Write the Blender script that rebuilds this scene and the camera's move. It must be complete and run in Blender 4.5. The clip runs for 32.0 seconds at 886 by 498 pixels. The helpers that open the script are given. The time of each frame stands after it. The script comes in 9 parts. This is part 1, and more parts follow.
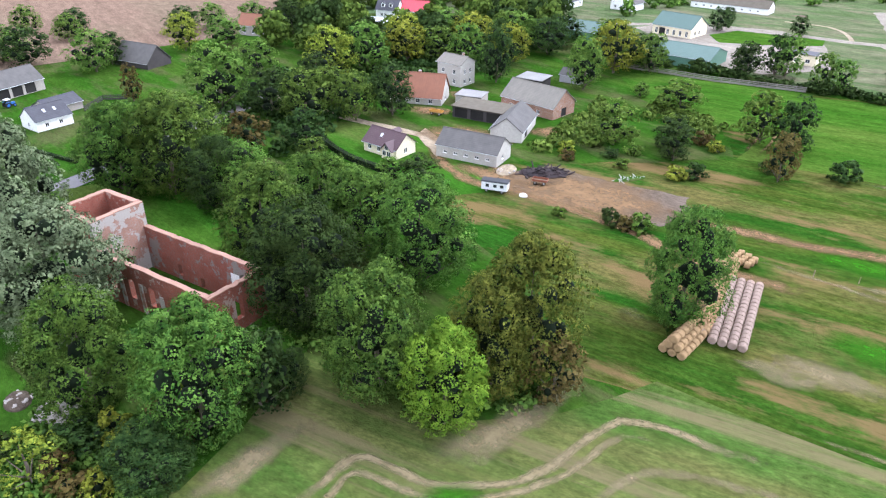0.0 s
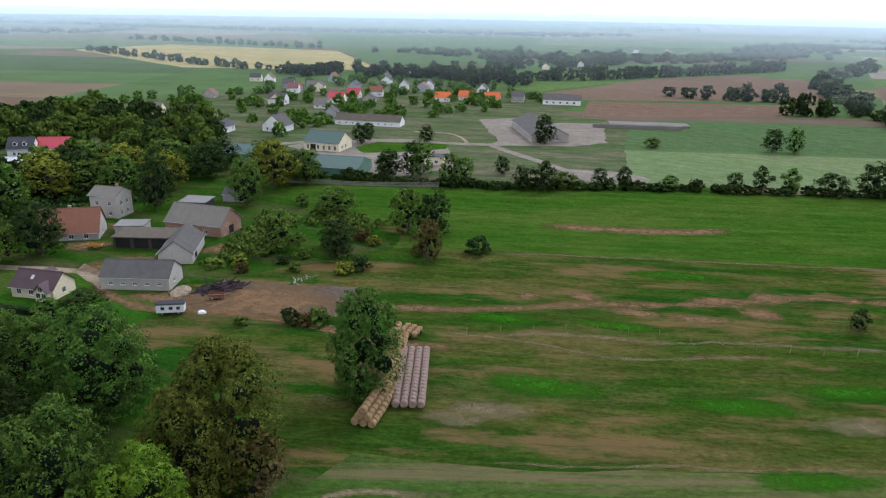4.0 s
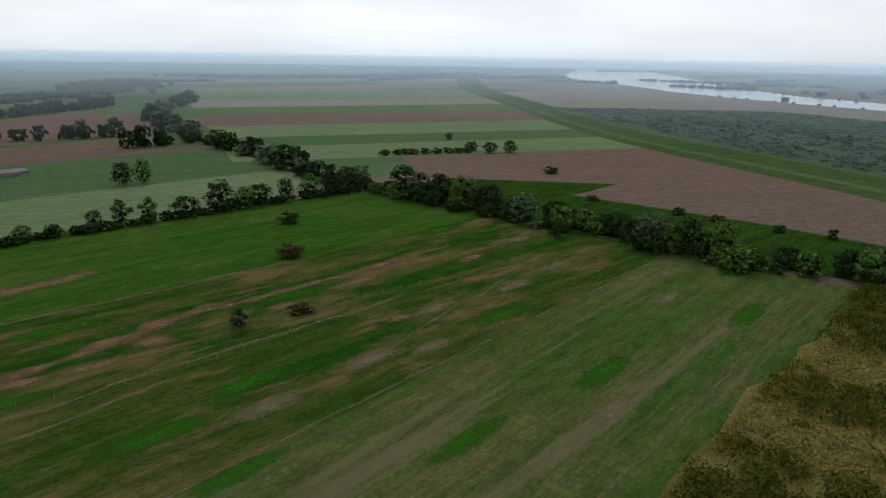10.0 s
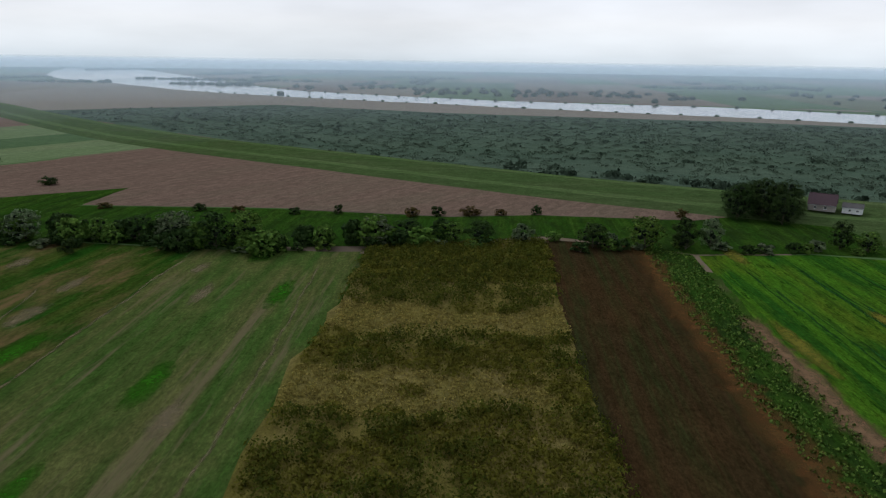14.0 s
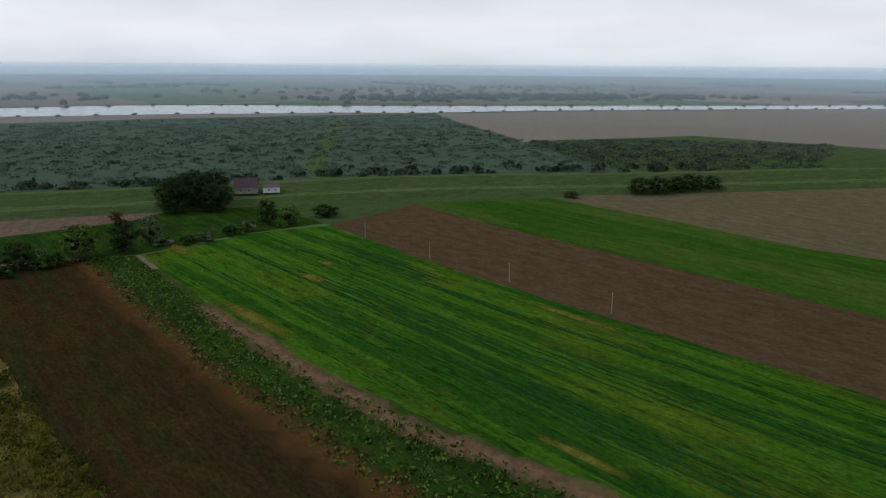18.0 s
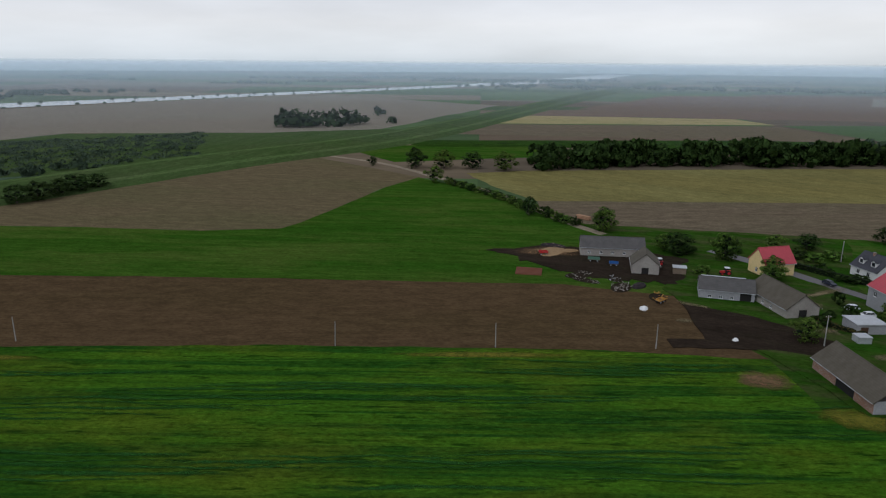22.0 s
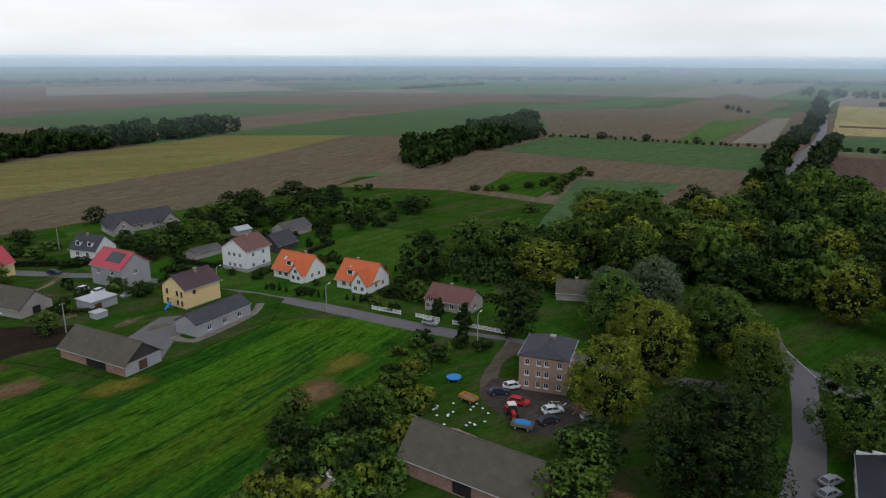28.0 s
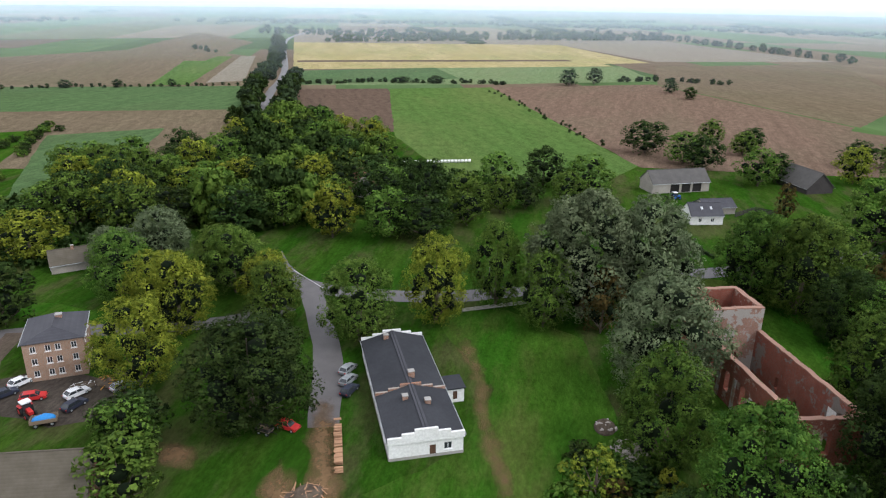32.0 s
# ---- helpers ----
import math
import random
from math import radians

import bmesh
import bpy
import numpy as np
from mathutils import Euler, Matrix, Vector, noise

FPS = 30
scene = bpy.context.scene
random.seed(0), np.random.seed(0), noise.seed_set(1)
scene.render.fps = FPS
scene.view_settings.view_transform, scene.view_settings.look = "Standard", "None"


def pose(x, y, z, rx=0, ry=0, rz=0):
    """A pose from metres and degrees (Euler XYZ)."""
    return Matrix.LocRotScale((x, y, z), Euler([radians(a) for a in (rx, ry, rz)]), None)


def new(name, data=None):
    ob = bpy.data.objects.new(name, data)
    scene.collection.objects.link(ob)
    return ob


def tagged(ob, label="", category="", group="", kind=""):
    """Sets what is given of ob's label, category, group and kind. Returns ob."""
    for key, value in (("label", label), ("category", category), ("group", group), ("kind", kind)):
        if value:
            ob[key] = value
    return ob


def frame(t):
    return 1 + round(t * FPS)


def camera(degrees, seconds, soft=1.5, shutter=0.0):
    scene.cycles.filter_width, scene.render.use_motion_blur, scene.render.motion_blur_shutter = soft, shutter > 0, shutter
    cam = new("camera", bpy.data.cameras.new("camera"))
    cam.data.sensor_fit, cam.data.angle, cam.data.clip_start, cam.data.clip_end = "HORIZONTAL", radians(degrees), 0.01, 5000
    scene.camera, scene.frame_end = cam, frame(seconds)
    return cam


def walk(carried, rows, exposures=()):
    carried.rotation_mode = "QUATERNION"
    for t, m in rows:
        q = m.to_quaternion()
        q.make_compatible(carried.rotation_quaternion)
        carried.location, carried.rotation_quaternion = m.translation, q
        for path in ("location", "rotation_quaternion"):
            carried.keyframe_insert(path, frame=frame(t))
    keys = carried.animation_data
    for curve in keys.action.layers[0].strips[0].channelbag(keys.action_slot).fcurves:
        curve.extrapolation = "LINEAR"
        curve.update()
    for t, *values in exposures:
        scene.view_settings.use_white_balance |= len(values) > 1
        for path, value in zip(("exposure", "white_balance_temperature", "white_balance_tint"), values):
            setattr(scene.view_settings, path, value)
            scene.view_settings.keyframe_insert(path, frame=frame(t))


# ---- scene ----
# The flight: seconds, place in metres, then yaw, pitch and roll in degrees.
cam = camera(64.96, 32.0, soft=1.2)
PATH = [
    (0, -8.38, 11.66, 65.68, 48.331, -28.887, 0.402),
    (0.5, -6.90, 10.68, 65.70, 45.330, -27.697, 0.463),
    (1, -5.53, 9.77, 65.77, 42.353, -26.539, 0.454),
    (1.5, -4.18, 8.89, 65.89, 39.371, -25.375, 0.468),
    (2, -2.99, 7.91, 66.07, 36.337, -24.206, 0.559),
    (2.5, -2.04, 6.99, 66.21, 32.666, -23.021, 0.658),
    (3, -1.20, 6.37, 66.43, 28.877, -21.827, 0.772),
    (3.5, -0.73, 6.00, 66.49, 25.038, -20.512, 0.869),
    (5.5, -0.53, 5.62, 66.73, 10.249, -15.801, 0.996),
    (6, -0.44, 5.47, 66.79, 6.592, -15.670, 1.003),
    (6.5, -0.37, 5.28, 66.83, 2.559, -15.631, 0.989),
    (7, -0.30, 5.05, 66.85, -1.649, -15.618, 1.027),
    (7.5, -0.22, 4.81, 66.84, -5.883, -15.585, 0.991),
    (8, -0.12, 4.61, 66.81, -10.181, -15.534, 0.996),
    (8.5, 0.01, 4.46, 66.77, -14.484, -15.498, 0.919),
    (9, 0.14, 4.37, 66.73, -19.163, -15.501, 0.851),
    (9.5, 0.25, 4.31, 66.70, -24.077, -15.497, 0.880),
    (10, 0.31, 4.24, 66.67, -29.034, -15.514, 0.960),
    (10.5, 0.32, 4.11, 66.64, -33.893, -15.476, 0.876),
    (11, 0.28, 3.93, 66.61, -38.814, -15.422, 0.845),
    (11.5, 0.22, 3.74, 66.58, -43.721, -15.382, 0.846),
    (12, 0.19, 3.62, 66.52, -48.654, -15.346, 0.872),
    (12.5, 0.19, 3.58, 66.43, -53.470, -15.299, 0.933),
    (13, 0.26, 3.56, 66.30, -58.268, -15.212, 0.915),
    (13.5, 0.42, 3.30, 66.11, -62.980, -15.158, 0.862),
    (15.5, 1.05, 1.07, 65.27, -81.447, -14.913, 0.678),
    (16, 0.96, 0.58, 65.12, -86.925, -14.843, 0.558),
    (16.5, 0.65, 0.34, 65.06, -93.523, -14.821, 0.600),
    (17, 0.34, 0.28, 65.03, -99.870, -14.807, 0.452),
    (17.5, 0.08, 0.32, 65.04, -105.997, -14.793, 0.419),
    (18, -0.12, 0.44, 65.08, -112.051, -14.814, 0.371),
    (18.5, -0.30, 0.63, 65.15, -118.102, -14.862, 0.375),
    (19, -0.44, 0.87, 65.24, -124.171, -14.899, 0.356),
    (19.5, -0.57, 1.17, 65.34, -130.248, -14.901, 0.371),
    (20, -0.72, 1.50, 65.45, -136.364, -14.927, 0.430),
    (20.5, -0.92, 1.83, 65.56, -142.435, -14.953, 0.453),
    (21, -1.18, 2.11, 65.66, -148.399, -14.986, 0.493),
    (21.5, -1.48, 2.32, 65.73, -154.319, -14.991, 0.502),
    (22, -1.79, 2.45, 65.78, -160.026, -15.054, 0.462),
    (22.5, -2.08, 2.55, 65.80, -164.932, -15.045, 0.296),
    (23, -2.33, 2.66, 65.82, -169.821, -15.083, 0.299),
    (23.5, -2.54, 2.80, 65.83, -174.834, -15.135, 0.253),
    (24, -2.72, 2.97, 65.84, -179.832, -15.198, 0.266),
    (24.5, -2.90, 3.19, 65.83, -184.841, -15.258, 0.248),
    (25, -3.06, 3.40, 65.81, -189.739, -15.267, 0.131),
    (25.5, -3.13, 3.60, 65.79, -194.743, -15.299, 0.162),
    (27.5, -3.03, 4.32, 65.79, -215.216, -15.502, 0.169),
    (28, -2.98, 4.49, 65.79, -220.210, -15.514, 0.151),
    (28.5, -2.91, 4.62, 65.77, -225.341, -15.588, 0.230),
    (29, -2.82, 4.72, 65.76, -230.530, -15.579, 0.350),
    (29.5, -2.73, 4.82, 65.77, -235.659, -15.586, 0.349),
    (30, -2.63, 4.92, 65.81, -240.762, -15.631, 0.444),
    (30.5, -2.53, 5.01, 65.87, -245.975, -15.749, 0.492),
    (31, -2.42, 5.10, 65.94, -251.077, -16.609, 0.643),
    (31.5, -2.30, 5.19, 66.03, -256.209, -18.208, 0.709),
    (32, -2.18, 5.26, 66.11, -261.191, -19.813, 0.814),
]


def aimed(x, y, z, yaw, pitch, roll):
    return pose(x, y, z, 0, 0, yaw) @ pose(0, 0, 0, 90 + pitch) @ pose(0, 0, 0, 0, 0, roll)


EXPOSURES = [(0.0, 2.5, 5900, 15), (1.2, 2.38, 5900, 15), (2.0, 2.15, 5900, 15), (2.7, 1.95, 5950, 14), (3.5, 1.45, 6050, 13), (5.5, 0.35, 6250, 10), (7.0, 0.2, 6250, 10), (14.0, 0.05, 6200, 10), (19.0, -0.1, 6200, 10), (22.0, -0.12, 6200, 10), (27.0, 0.08, 6250, 10), (30.3, 0.25, 6300, 10), (31.2, 0.6, 6400, 10), (32.0, 1.25, 6500, 10)]
walk(cam, [(t, aimed(*m)) for t, *m in PATH], EXPOSURES)

# ---- sky and sun ----
world = bpy.data.worlds.new("overcast_sky")
scene.world = world
world.use_nodes = True
wn, wl = world.node_tree.nodes, world.node_tree.links
wn.clear()
w_out, w_bg = wn.new("ShaderNodeOutputWorld"), wn.new("ShaderNodeBackground")
w_sky = wn.new("ShaderNodeTexSky")
w_sky.sky_type, w_sky.sun_disc = "NISHITA", False
w_sky.sun_elevation, w_sky.sun_rotation = radians(42), radians(200)
w_tc, w_sep = wn.new("ShaderNodeTexCoord"), wn.new("ShaderNodeSeparateXYZ")
w_ramp = wn.new("ShaderNodeValToRGB")
w_ramp.color_ramp.elements[0].position, w_ramp.color_ramp.elements[0].color = 0.0, (0.70, 0.76, 0.80, 1)
w_ramp.color_ramp.elements[1].position, w_ramp.color_ramp.elements[1].color = 1.0, (0.56, 0.58, 0.62, 1)
for spot, tone in ((0.012, (0.79, 0.83, 0.86, 1)), (0.05, (0.87, 0.87, 0.88, 1)), (0.11, (0.82, 0.83, 0.88, 1)), (0.3, (0.51, 0.52, 0.57, 1)), (0.55, (0.51, 0.53, 0.58, 1))):
    w_ramp.color_ramp.elements.new(spot).color = tone
w_map, w_noise = wn.new("ShaderNodeMapping"), wn.new("ShaderNodeTexNoise")
w_map.inputs["Scale"].default_value = (2.0, 2.0, 9.0)
w_noise.inputs["Scale"].default_value, w_noise.inputs["Detail"].default_value = 1.6, 6
w_cl = wn.new("ShaderNodeMapRange")
for slot, value in (("From Min", 0.3), ("From Max", 0.7), ("To Min", 0.90), ("To Max", 1.10)):
    w_cl.inputs[slot].default_value = value
w_mul, w_mix = wn.new("ShaderNodeMixRGB"), wn.new("ShaderNodeMixRGB")
w_mul.blend_type, w_mul.inputs[0].default_value = "MULTIPLY", 1.0
w_sc = wn.new("ShaderNodeMixRGB")
w_sc.blend_type, w_sc.inputs[0].default_value, w_sc.inputs[2].default_value = "MULTIPLY", 1.0, (0.1, 0.1, 0.1, 1)
w_mix.inputs[0].default_value = 0.92
wl.new(w_tc.outputs["Generated"], w_sep.inputs[0])
wl.new(w_sep.outputs["Z"], w_ramp.inputs[0])
wl.new(w_tc.outputs["Generated"], w_map.inputs[0])
wl.new(w_map.outputs[0], w_noise.inputs["Vector"])
wl.new(w_noise.outputs["Fac"], w_cl.inputs[0])
wl.new(w_ramp.outputs[0], w_mul.inputs[1])
wl.new(w_cl.outputs[0], w_mul.inputs[2])
wl.new(w_sky.outputs[0], w_sc.inputs[1])
wl.new(w_sc.outputs[0], w_mix.inputs[1])
wl.new(w_mul.outputs[0], w_mix.inputs[2])
wl.new(w_mix.outputs[0], w_bg.inputs["Color"])
wl.new(w_bg.outputs[0], w_out.inputs[0])
w_bg.inputs["Strength"].default_value = 1.0

sun = new("sun", bpy.data.lights.new("sun", "SUN"))
sun.data.energy, sun.data.angle, sun.data.color = 0.8, radians(20), (0.97, 0.98, 1.0)
sun.matrix_world = pose(0, 0, 300, 44, 0, 160)


# ---- materials ----
def nodes_of(name, rough=0.9, metal=0.0):
    m = bpy.data.materials.new(name)
    m.use_nodes = True
    n, l = m.node_tree.nodes, m.node_tree.links
    b = n["Principled BSDF"]
    b.inputs["Roughness"].default_value, b.inputs["Metallic"].default_value = rough, metal
    b.inputs["Specular IOR Level"].default_value = 0.2
    return m, n, l, b


def coords(n, l, scale=(1, 1, 1), turn=0.0, kind="Object"):
    tc, mp = n.new("ShaderNodeTexCoord"), n.new("ShaderNodeMapping")
    mp.inputs["Scale"].default_value = scale
    mp.inputs["Rotation"].default_value = (0, 0, 0)
    if turn:
        m2 = n.new("ShaderNodeMapping")
        m2.inputs["Rotation"].default_value = (0, 0, radians(-turn))
        l.new(tc.outputs[kind], m2.inputs[0])
        l.new(m2.outputs[0], mp.inputs[0])
    else:
        l.new(tc.outputs[kind], mp.inputs[0])
    return mp.outputs[0]


def noise_of(n, l, vec, scale, detail=5.0, rough=0.6, low=0.35, high=0.65):
    t, r = n.new("ShaderNodeTexNoise"), n.new("ShaderNodeMapRange")
    t.inputs["Scale"].default_value, t.inputs["Detail"].default_value, t.inputs["Roughness"].default_value = scale, detail, rough
    r.inputs["From Min"].default_value, r.inputs["From Max"].default_value = low, high
    l.new(vec, t.inputs["Vector"])
    l.new(t.outputs["Fac"], r.inputs[0])
    return r.outputs[0]


def mixed(n, l, fac, a, b, mode="MIX", most=1.0):
    m = n.new("ShaderNodeMixRGB")
    m.blend_type = mode
    if most < 1.0:
        s = n.new("ShaderNodeMath")
        s.operation, s.inputs[1].default_value = "MULTIPLY", most
        l.new(fac, s.inputs[0])
        fac = s.outputs[0]
    if isinstance(fac, float):
        m.inputs[0].default_value = fac
    else:
        l.new(fac, m.inputs[0])
    for slot, c in ((1, a), (2, b)):
        if isinstance(c, tuple):
            m.inputs[slot].default_value = (*c, 1)
        else:
            l.new(c, m.inputs[slot])
    return m.outputs[0]


def bumped(n, l, b, height, strength=0.4, depth=0.1):
    k = n.new("ShaderNodeBump")
    k.inputs["Strength"].default_value, k.inputs["Distance"].default_value = strength, depth
    l.new(height, k.inputs["Height"])
    l.new(k.outputs[0], b.inputs["Normal"])


def field_mat(name, c1, c2, c3=None, turn=0.0, row=2.0, streak=0.8, patch=30.0, patches=0.6, grain=0.6, bump=0.6, rough=0.95, clumps=0.0, bare=None, soft=0.07):
    """Crop or grass: streaks along the rows at the angle turn, patches of c3, and fine grain."""
    m, n, l, b = nodes_of(name, rough)
    b.inputs["Specular IOR Level"].default_value = 0.0
    flat = coords(n, l)
    wide = noise_of(n, l, coords(n, l, (0.006, 0.28 / row, 1), turn), 1.0, 3.0, 0.6, 0.5 - soft, 0.5 + soft)
    rows_ = noise_of(n, l, coords(n, l, (0.03, 1.0 / row, 1), turn), 1.0, 5.0, 0.7, 0.42, 0.58)
    big = noise_of(n, l, coords(n, l, (0.35, 1.0, 1), turn), 1.0 / patch, 6.0, 0.66, 0.48, 0.62)
    fine = noise_of(n, l, coords(n, l, (0.6, 1.2, 1), turn), 1.1, 8.0, 0.8, 0.38, 0.62)
    mid = noise_of(n, l, coords(n, l, (0.55, 1.1, 1), turn), 0.26, 6.0, 0.7, 0.35, 0.65)
    col = mixed(n, l, wide, c1, c2, most=streak)
    col = mixed(n, l, rows_, col, tuple(0.72 * q for q in c1), most=streak * 0.6)
    col = mixed(n, l, big, col, c3 or c2, most=patches)
    col = mixed(n, l, 0.7, col, mixed(n, l, mid, (0.72, 0.72, 0.72), (1.28, 1.28, 1.28)), "MULTIPLY")
    col = mixed(n, l, grain, col, mixed(n, l, fine, (0.55, 0.55, 0.55), (1.4, 1.4, 1.35)), "MULTIPLY")
    if bare:
        tone, along, across = bare
        spots = noise_of(n, l, coords(n, l, (along, across, 1), turn), 1.0, 9.0, 0.68, 0.53, 0.61)
        col = mixed(n, l, spots, col, tone, most=0.8)
    if clumps:
        tuft = noise_of(n, l, coords(n, l, (0.10, 0.55, 1), turn), 1.0, 6.0, 0.68, 0.55, 0.63)
        col = mixed(n, l, tuft, col, tuple(0.45 * q for q in c2), most=clumps)
    l.new(col, b.inputs["Base Color"])
    bumped(n, l, b, fine, bump, 0.3)
    return m


def worn_mat(name, c1, c2):
    """Trodden earth that thins out into the grass towards its edges."""
    m, n, l, b = nodes_of(name, 0.95)
    b.inputs["Specular IOR Level"].default_value = 0.0
    v = coords(n, l)
    fine = noise_of(n, l, v, 2.2, 6.0, 0.7)
    l.new(mixed(n, l, 0.5, mixed(n, l, noise_of(n, l, v, 0.3), c1, c2), mixed(n, l, fine, (0.7, 0.7, 0.7), (1.3, 1.3, 1.3)), "MULTIPLY"), b.inputs["Base Color"])
    bumped(n, l, b, fine, 0.4, 0.1)
    at, add, rng_, mx, tr = n.new("ShaderNodeAttribute"), n.new("ShaderNodeMath"), n.new("ShaderNodeMapRange"), n.new("ShaderNodeMixShader"), n.new("ShaderNodeBsdfTransparent")
    at.attribute_name = "wear"
    add.operation = "ADD"
    l.new(at.outputs["Fac"], add.inputs[0])
    l.new(noise_of(n, l, v, 0.32, 8.0, 0.78, 0.25, 0.75), add.inputs[1])
    rng_.inputs["From Min"].default_value, rng_.inputs["From Max"].default_value = 0.66, 1.6
    l.new(add.outputs[0], rng_.inputs[0])
    l.new(rng_.outputs[0], mx.inputs[0])
    l.new(tr.outputs[0], mx.inputs[1])
    l.new(b.outputs[0], mx.inputs[2])
    l.new(mx.outputs[0], n["Material Output"].inputs["Surface"])
    return m


def plain_mat(name, c1, c2=None, scale=3.0, rough=0.8, metal=0.0, bump=0.2, amount=0.6, depth=0.03):
    """A surface with stains at a large scale and grain at a small one."""
    m, n, l, b = nodes_of(name, rough, metal)
    v = coords(n, l)
    c2 = c2 or tuple(0.7 * c for c in c1)
    col = mixed(n, l, noise_of(n, l, v, scale * 0.2, 5.0), c1, c2, most=amount)
    fine = noise_of(n, l, v, scale * 2.5, 6.0, 0.7)
    col = mixed(n, l, 0.5, col, mixed(n, l, fine, (0.75, 0.75, 0.75), (1.2, 1.2, 1.2)), "MULTIPLY")
    l.new(col, b.inputs["Base Color"])
    bumped(n, l, b, fine, bump, depth)
    return m


def roof_mat(name, c1, c2, rough=0.8, row=0.33):
    """Roof covering: courses along the ridge, streaks down the slope, weathering."""
    m, n, l, b = nodes_of(name, rough)
    v = coords(n, l)
    stain = noise_of(n, l, v, 0.5, 6.0, 0.65)
    drip = noise_of(n, l, coords(n, l, (3.0, 0.25, 0.25)), 1.0, 4.0)
    w = n.new("ShaderNodeTexWave")
    w.wave_type, w.bands_direction, w.wave_profile = "BANDS", "Z", "SAW"
    w.inputs["Scale"].default_value, w.inputs["Distortion"].default_value = 0.16 / row * 2, 0.3
    l.new(v, w.inputs["Vector"])
    col = mixed(n, l, stain, c1, c2, most=0.7)
    col = mixed(n, l, drip, col, tuple(0.75 * c for c in c2), most=0.4)
    col = mixed(n, l, 0.25, col, mixed(n, l, w.outputs["Fac"], (0.6, 0.6, 0.6), (1.15, 1.15, 1.15)), "MULTIPLY")
    l.new(col, b.inputs["Base Color"])
    bumped(n, l, b, w.outputs["Fac"], 0.4, 0.04)
    return m


def brick_mat(name, c1, c2, mortar, plaster=None, cover=0.0):
    """Brickwork, with what is left of its plaster."""
    m, n, l, b = nodes_of(name, 0.92)
    v = coords(n, l)
    sep, add, com = n.new("ShaderNodeSeparateXYZ"), n.new("ShaderNodeMath"), n.new("ShaderNodeCombineXYZ")
    l.new(v, sep.inputs[0])
    l.new(sep.outputs["X"], add.inputs[0])
    l.new(sep.outputs["Y"], add.inputs[1])
    l.new(add.outputs[0], com.inputs["X"])
    l.new(sep.outputs["Z"], com.inputs["Y"])
    k = n.new("ShaderNodeTexBrick")
    k.inputs["Scale"].default_value = 1.0
    k.inputs["Brick Width"].default_value, k.inputs["Row Height"].default_value, k.inputs["Mortar Size"].default_value = 0.29, 0.09, 0.012
    for slot, c in (("Color1", c1), ("Color2", c2), ("Mortar", mortar)):
        k.inputs[slot].default_value = (*c, 1)
    l.new(com.outputs[0], k.inputs["Vector"])
    stain = noise_of(n, l, v, 0.35, 6.0, 0.7, 0.38, 0.62)
    col = mixed(n, l, stain, k.outputs["Color"], tuple(0.55 * c for c in c1), most=0.55)
    if plaster:
        col = mixed(n, l, noise_of(n, l, v, 0.28, 7.0, 0.7, 0.62 - cover, 0.64 - cover), col, plaster)
    fine = noise_of(n, l, v, 6.0, 5.0)
    col = mixed(n, l, 0.5, col, mixed(n, l, fine, (0.75, 0.75, 0.75), (1.2, 1.2, 1.2)), "MULTIPLY")
    l.new(col, b.inputs["Base Color"])
    bumped(n, l, b, k.outputs["Fac"], 0.3, 0.02)
    return m


def leaf_mat(name, c1, c2, spread=0.16, thinness=0.16):
    """Leaves: each clump and each tree differs a little."""
    m, n, l, b = nodes_of(name, 0.75)
    g, oi = n.new("ShaderNodeNewGeometry"), n.new("ShaderNodeObjectInfo")
    clump = noise_of(n, l, coords(n, l), 0.75, 2.0, 0.5, 0.34, 0.66)
    both = n.new("ShaderNodeMath")
    both.operation, both.inputs[1].default_value = "MULTIPLY_ADD", 0.78
    half = n.new("ShaderNodeMath")
    half.operation, half.inputs[1].default_value = "MULTIPLY", 0.22
    l.new(g.outputs["Random Per Island"], half.inputs[0])
    l.new(clump, both.inputs[0])
    l.new(half.outputs[0], both.inputs[2])
    col = mixed(n, l, both.outputs[0], c1, c2)
    hsv = n.new("ShaderNodeHueSaturation")
    r1, r2 = n.new("ShaderNodeMapRange"), n.new("ShaderNodeMapRange")
    r1.inputs["To Min"].default_value, r1.inputs["To Max"].default_value = 0.5 - 0.012, 0.5 + 0.016
    r2.inputs["To Min"].default_value, r2.inputs["To Max"].default_value = 1.0 - spread, 1.0 + spread
    l.new(oi.outputs["Random"], r1.inputs[0])
    l.new(oi.outputs["Random"], r2.inputs[0])
    l.new(r1.outputs[0], hsv.inputs["Hue"])
    l.new(r2.outputs[0], hsv.inputs["Value"])
    l.new(col, hsv.inputs["Color"])
    big = noise_of(n, l, coords(n, l), 0.22, 3.0)
    col = mixed(n, l, 0.6, hsv.outputs[0], mixed(n, l, big, (0.7, 0.72, 0.7), (1.25, 1.25, 1.15)), "MULTIPLY")
    l.new(col, b.inputs["Base Color"])
    b.inputs["Specular IOR Level"].default_value = 0.05
    thin, mx = n.new("ShaderNodeBsdfTranslucent"), n.new("ShaderNodeMixShader")
    mx.inputs[0].default_value = thinness
    l.new(col, thin.inputs["Color"])
    l.new(b.outputs[0], mx.inputs[1])
    l.new(thin.outputs[0], mx.inputs[2])
    l.new(mx.outputs[0], n["Material Output"].inputs["Surface"])
    return m


def glass_mat(name):
    m, n, l, b = nodes_of(name, 0.08)
    b.inputs["Base Color"].default_value = (0.03, 0.035, 0.04, 1)
    b.inputs["Specular IOR Level"].default_value = 0.6
    return m


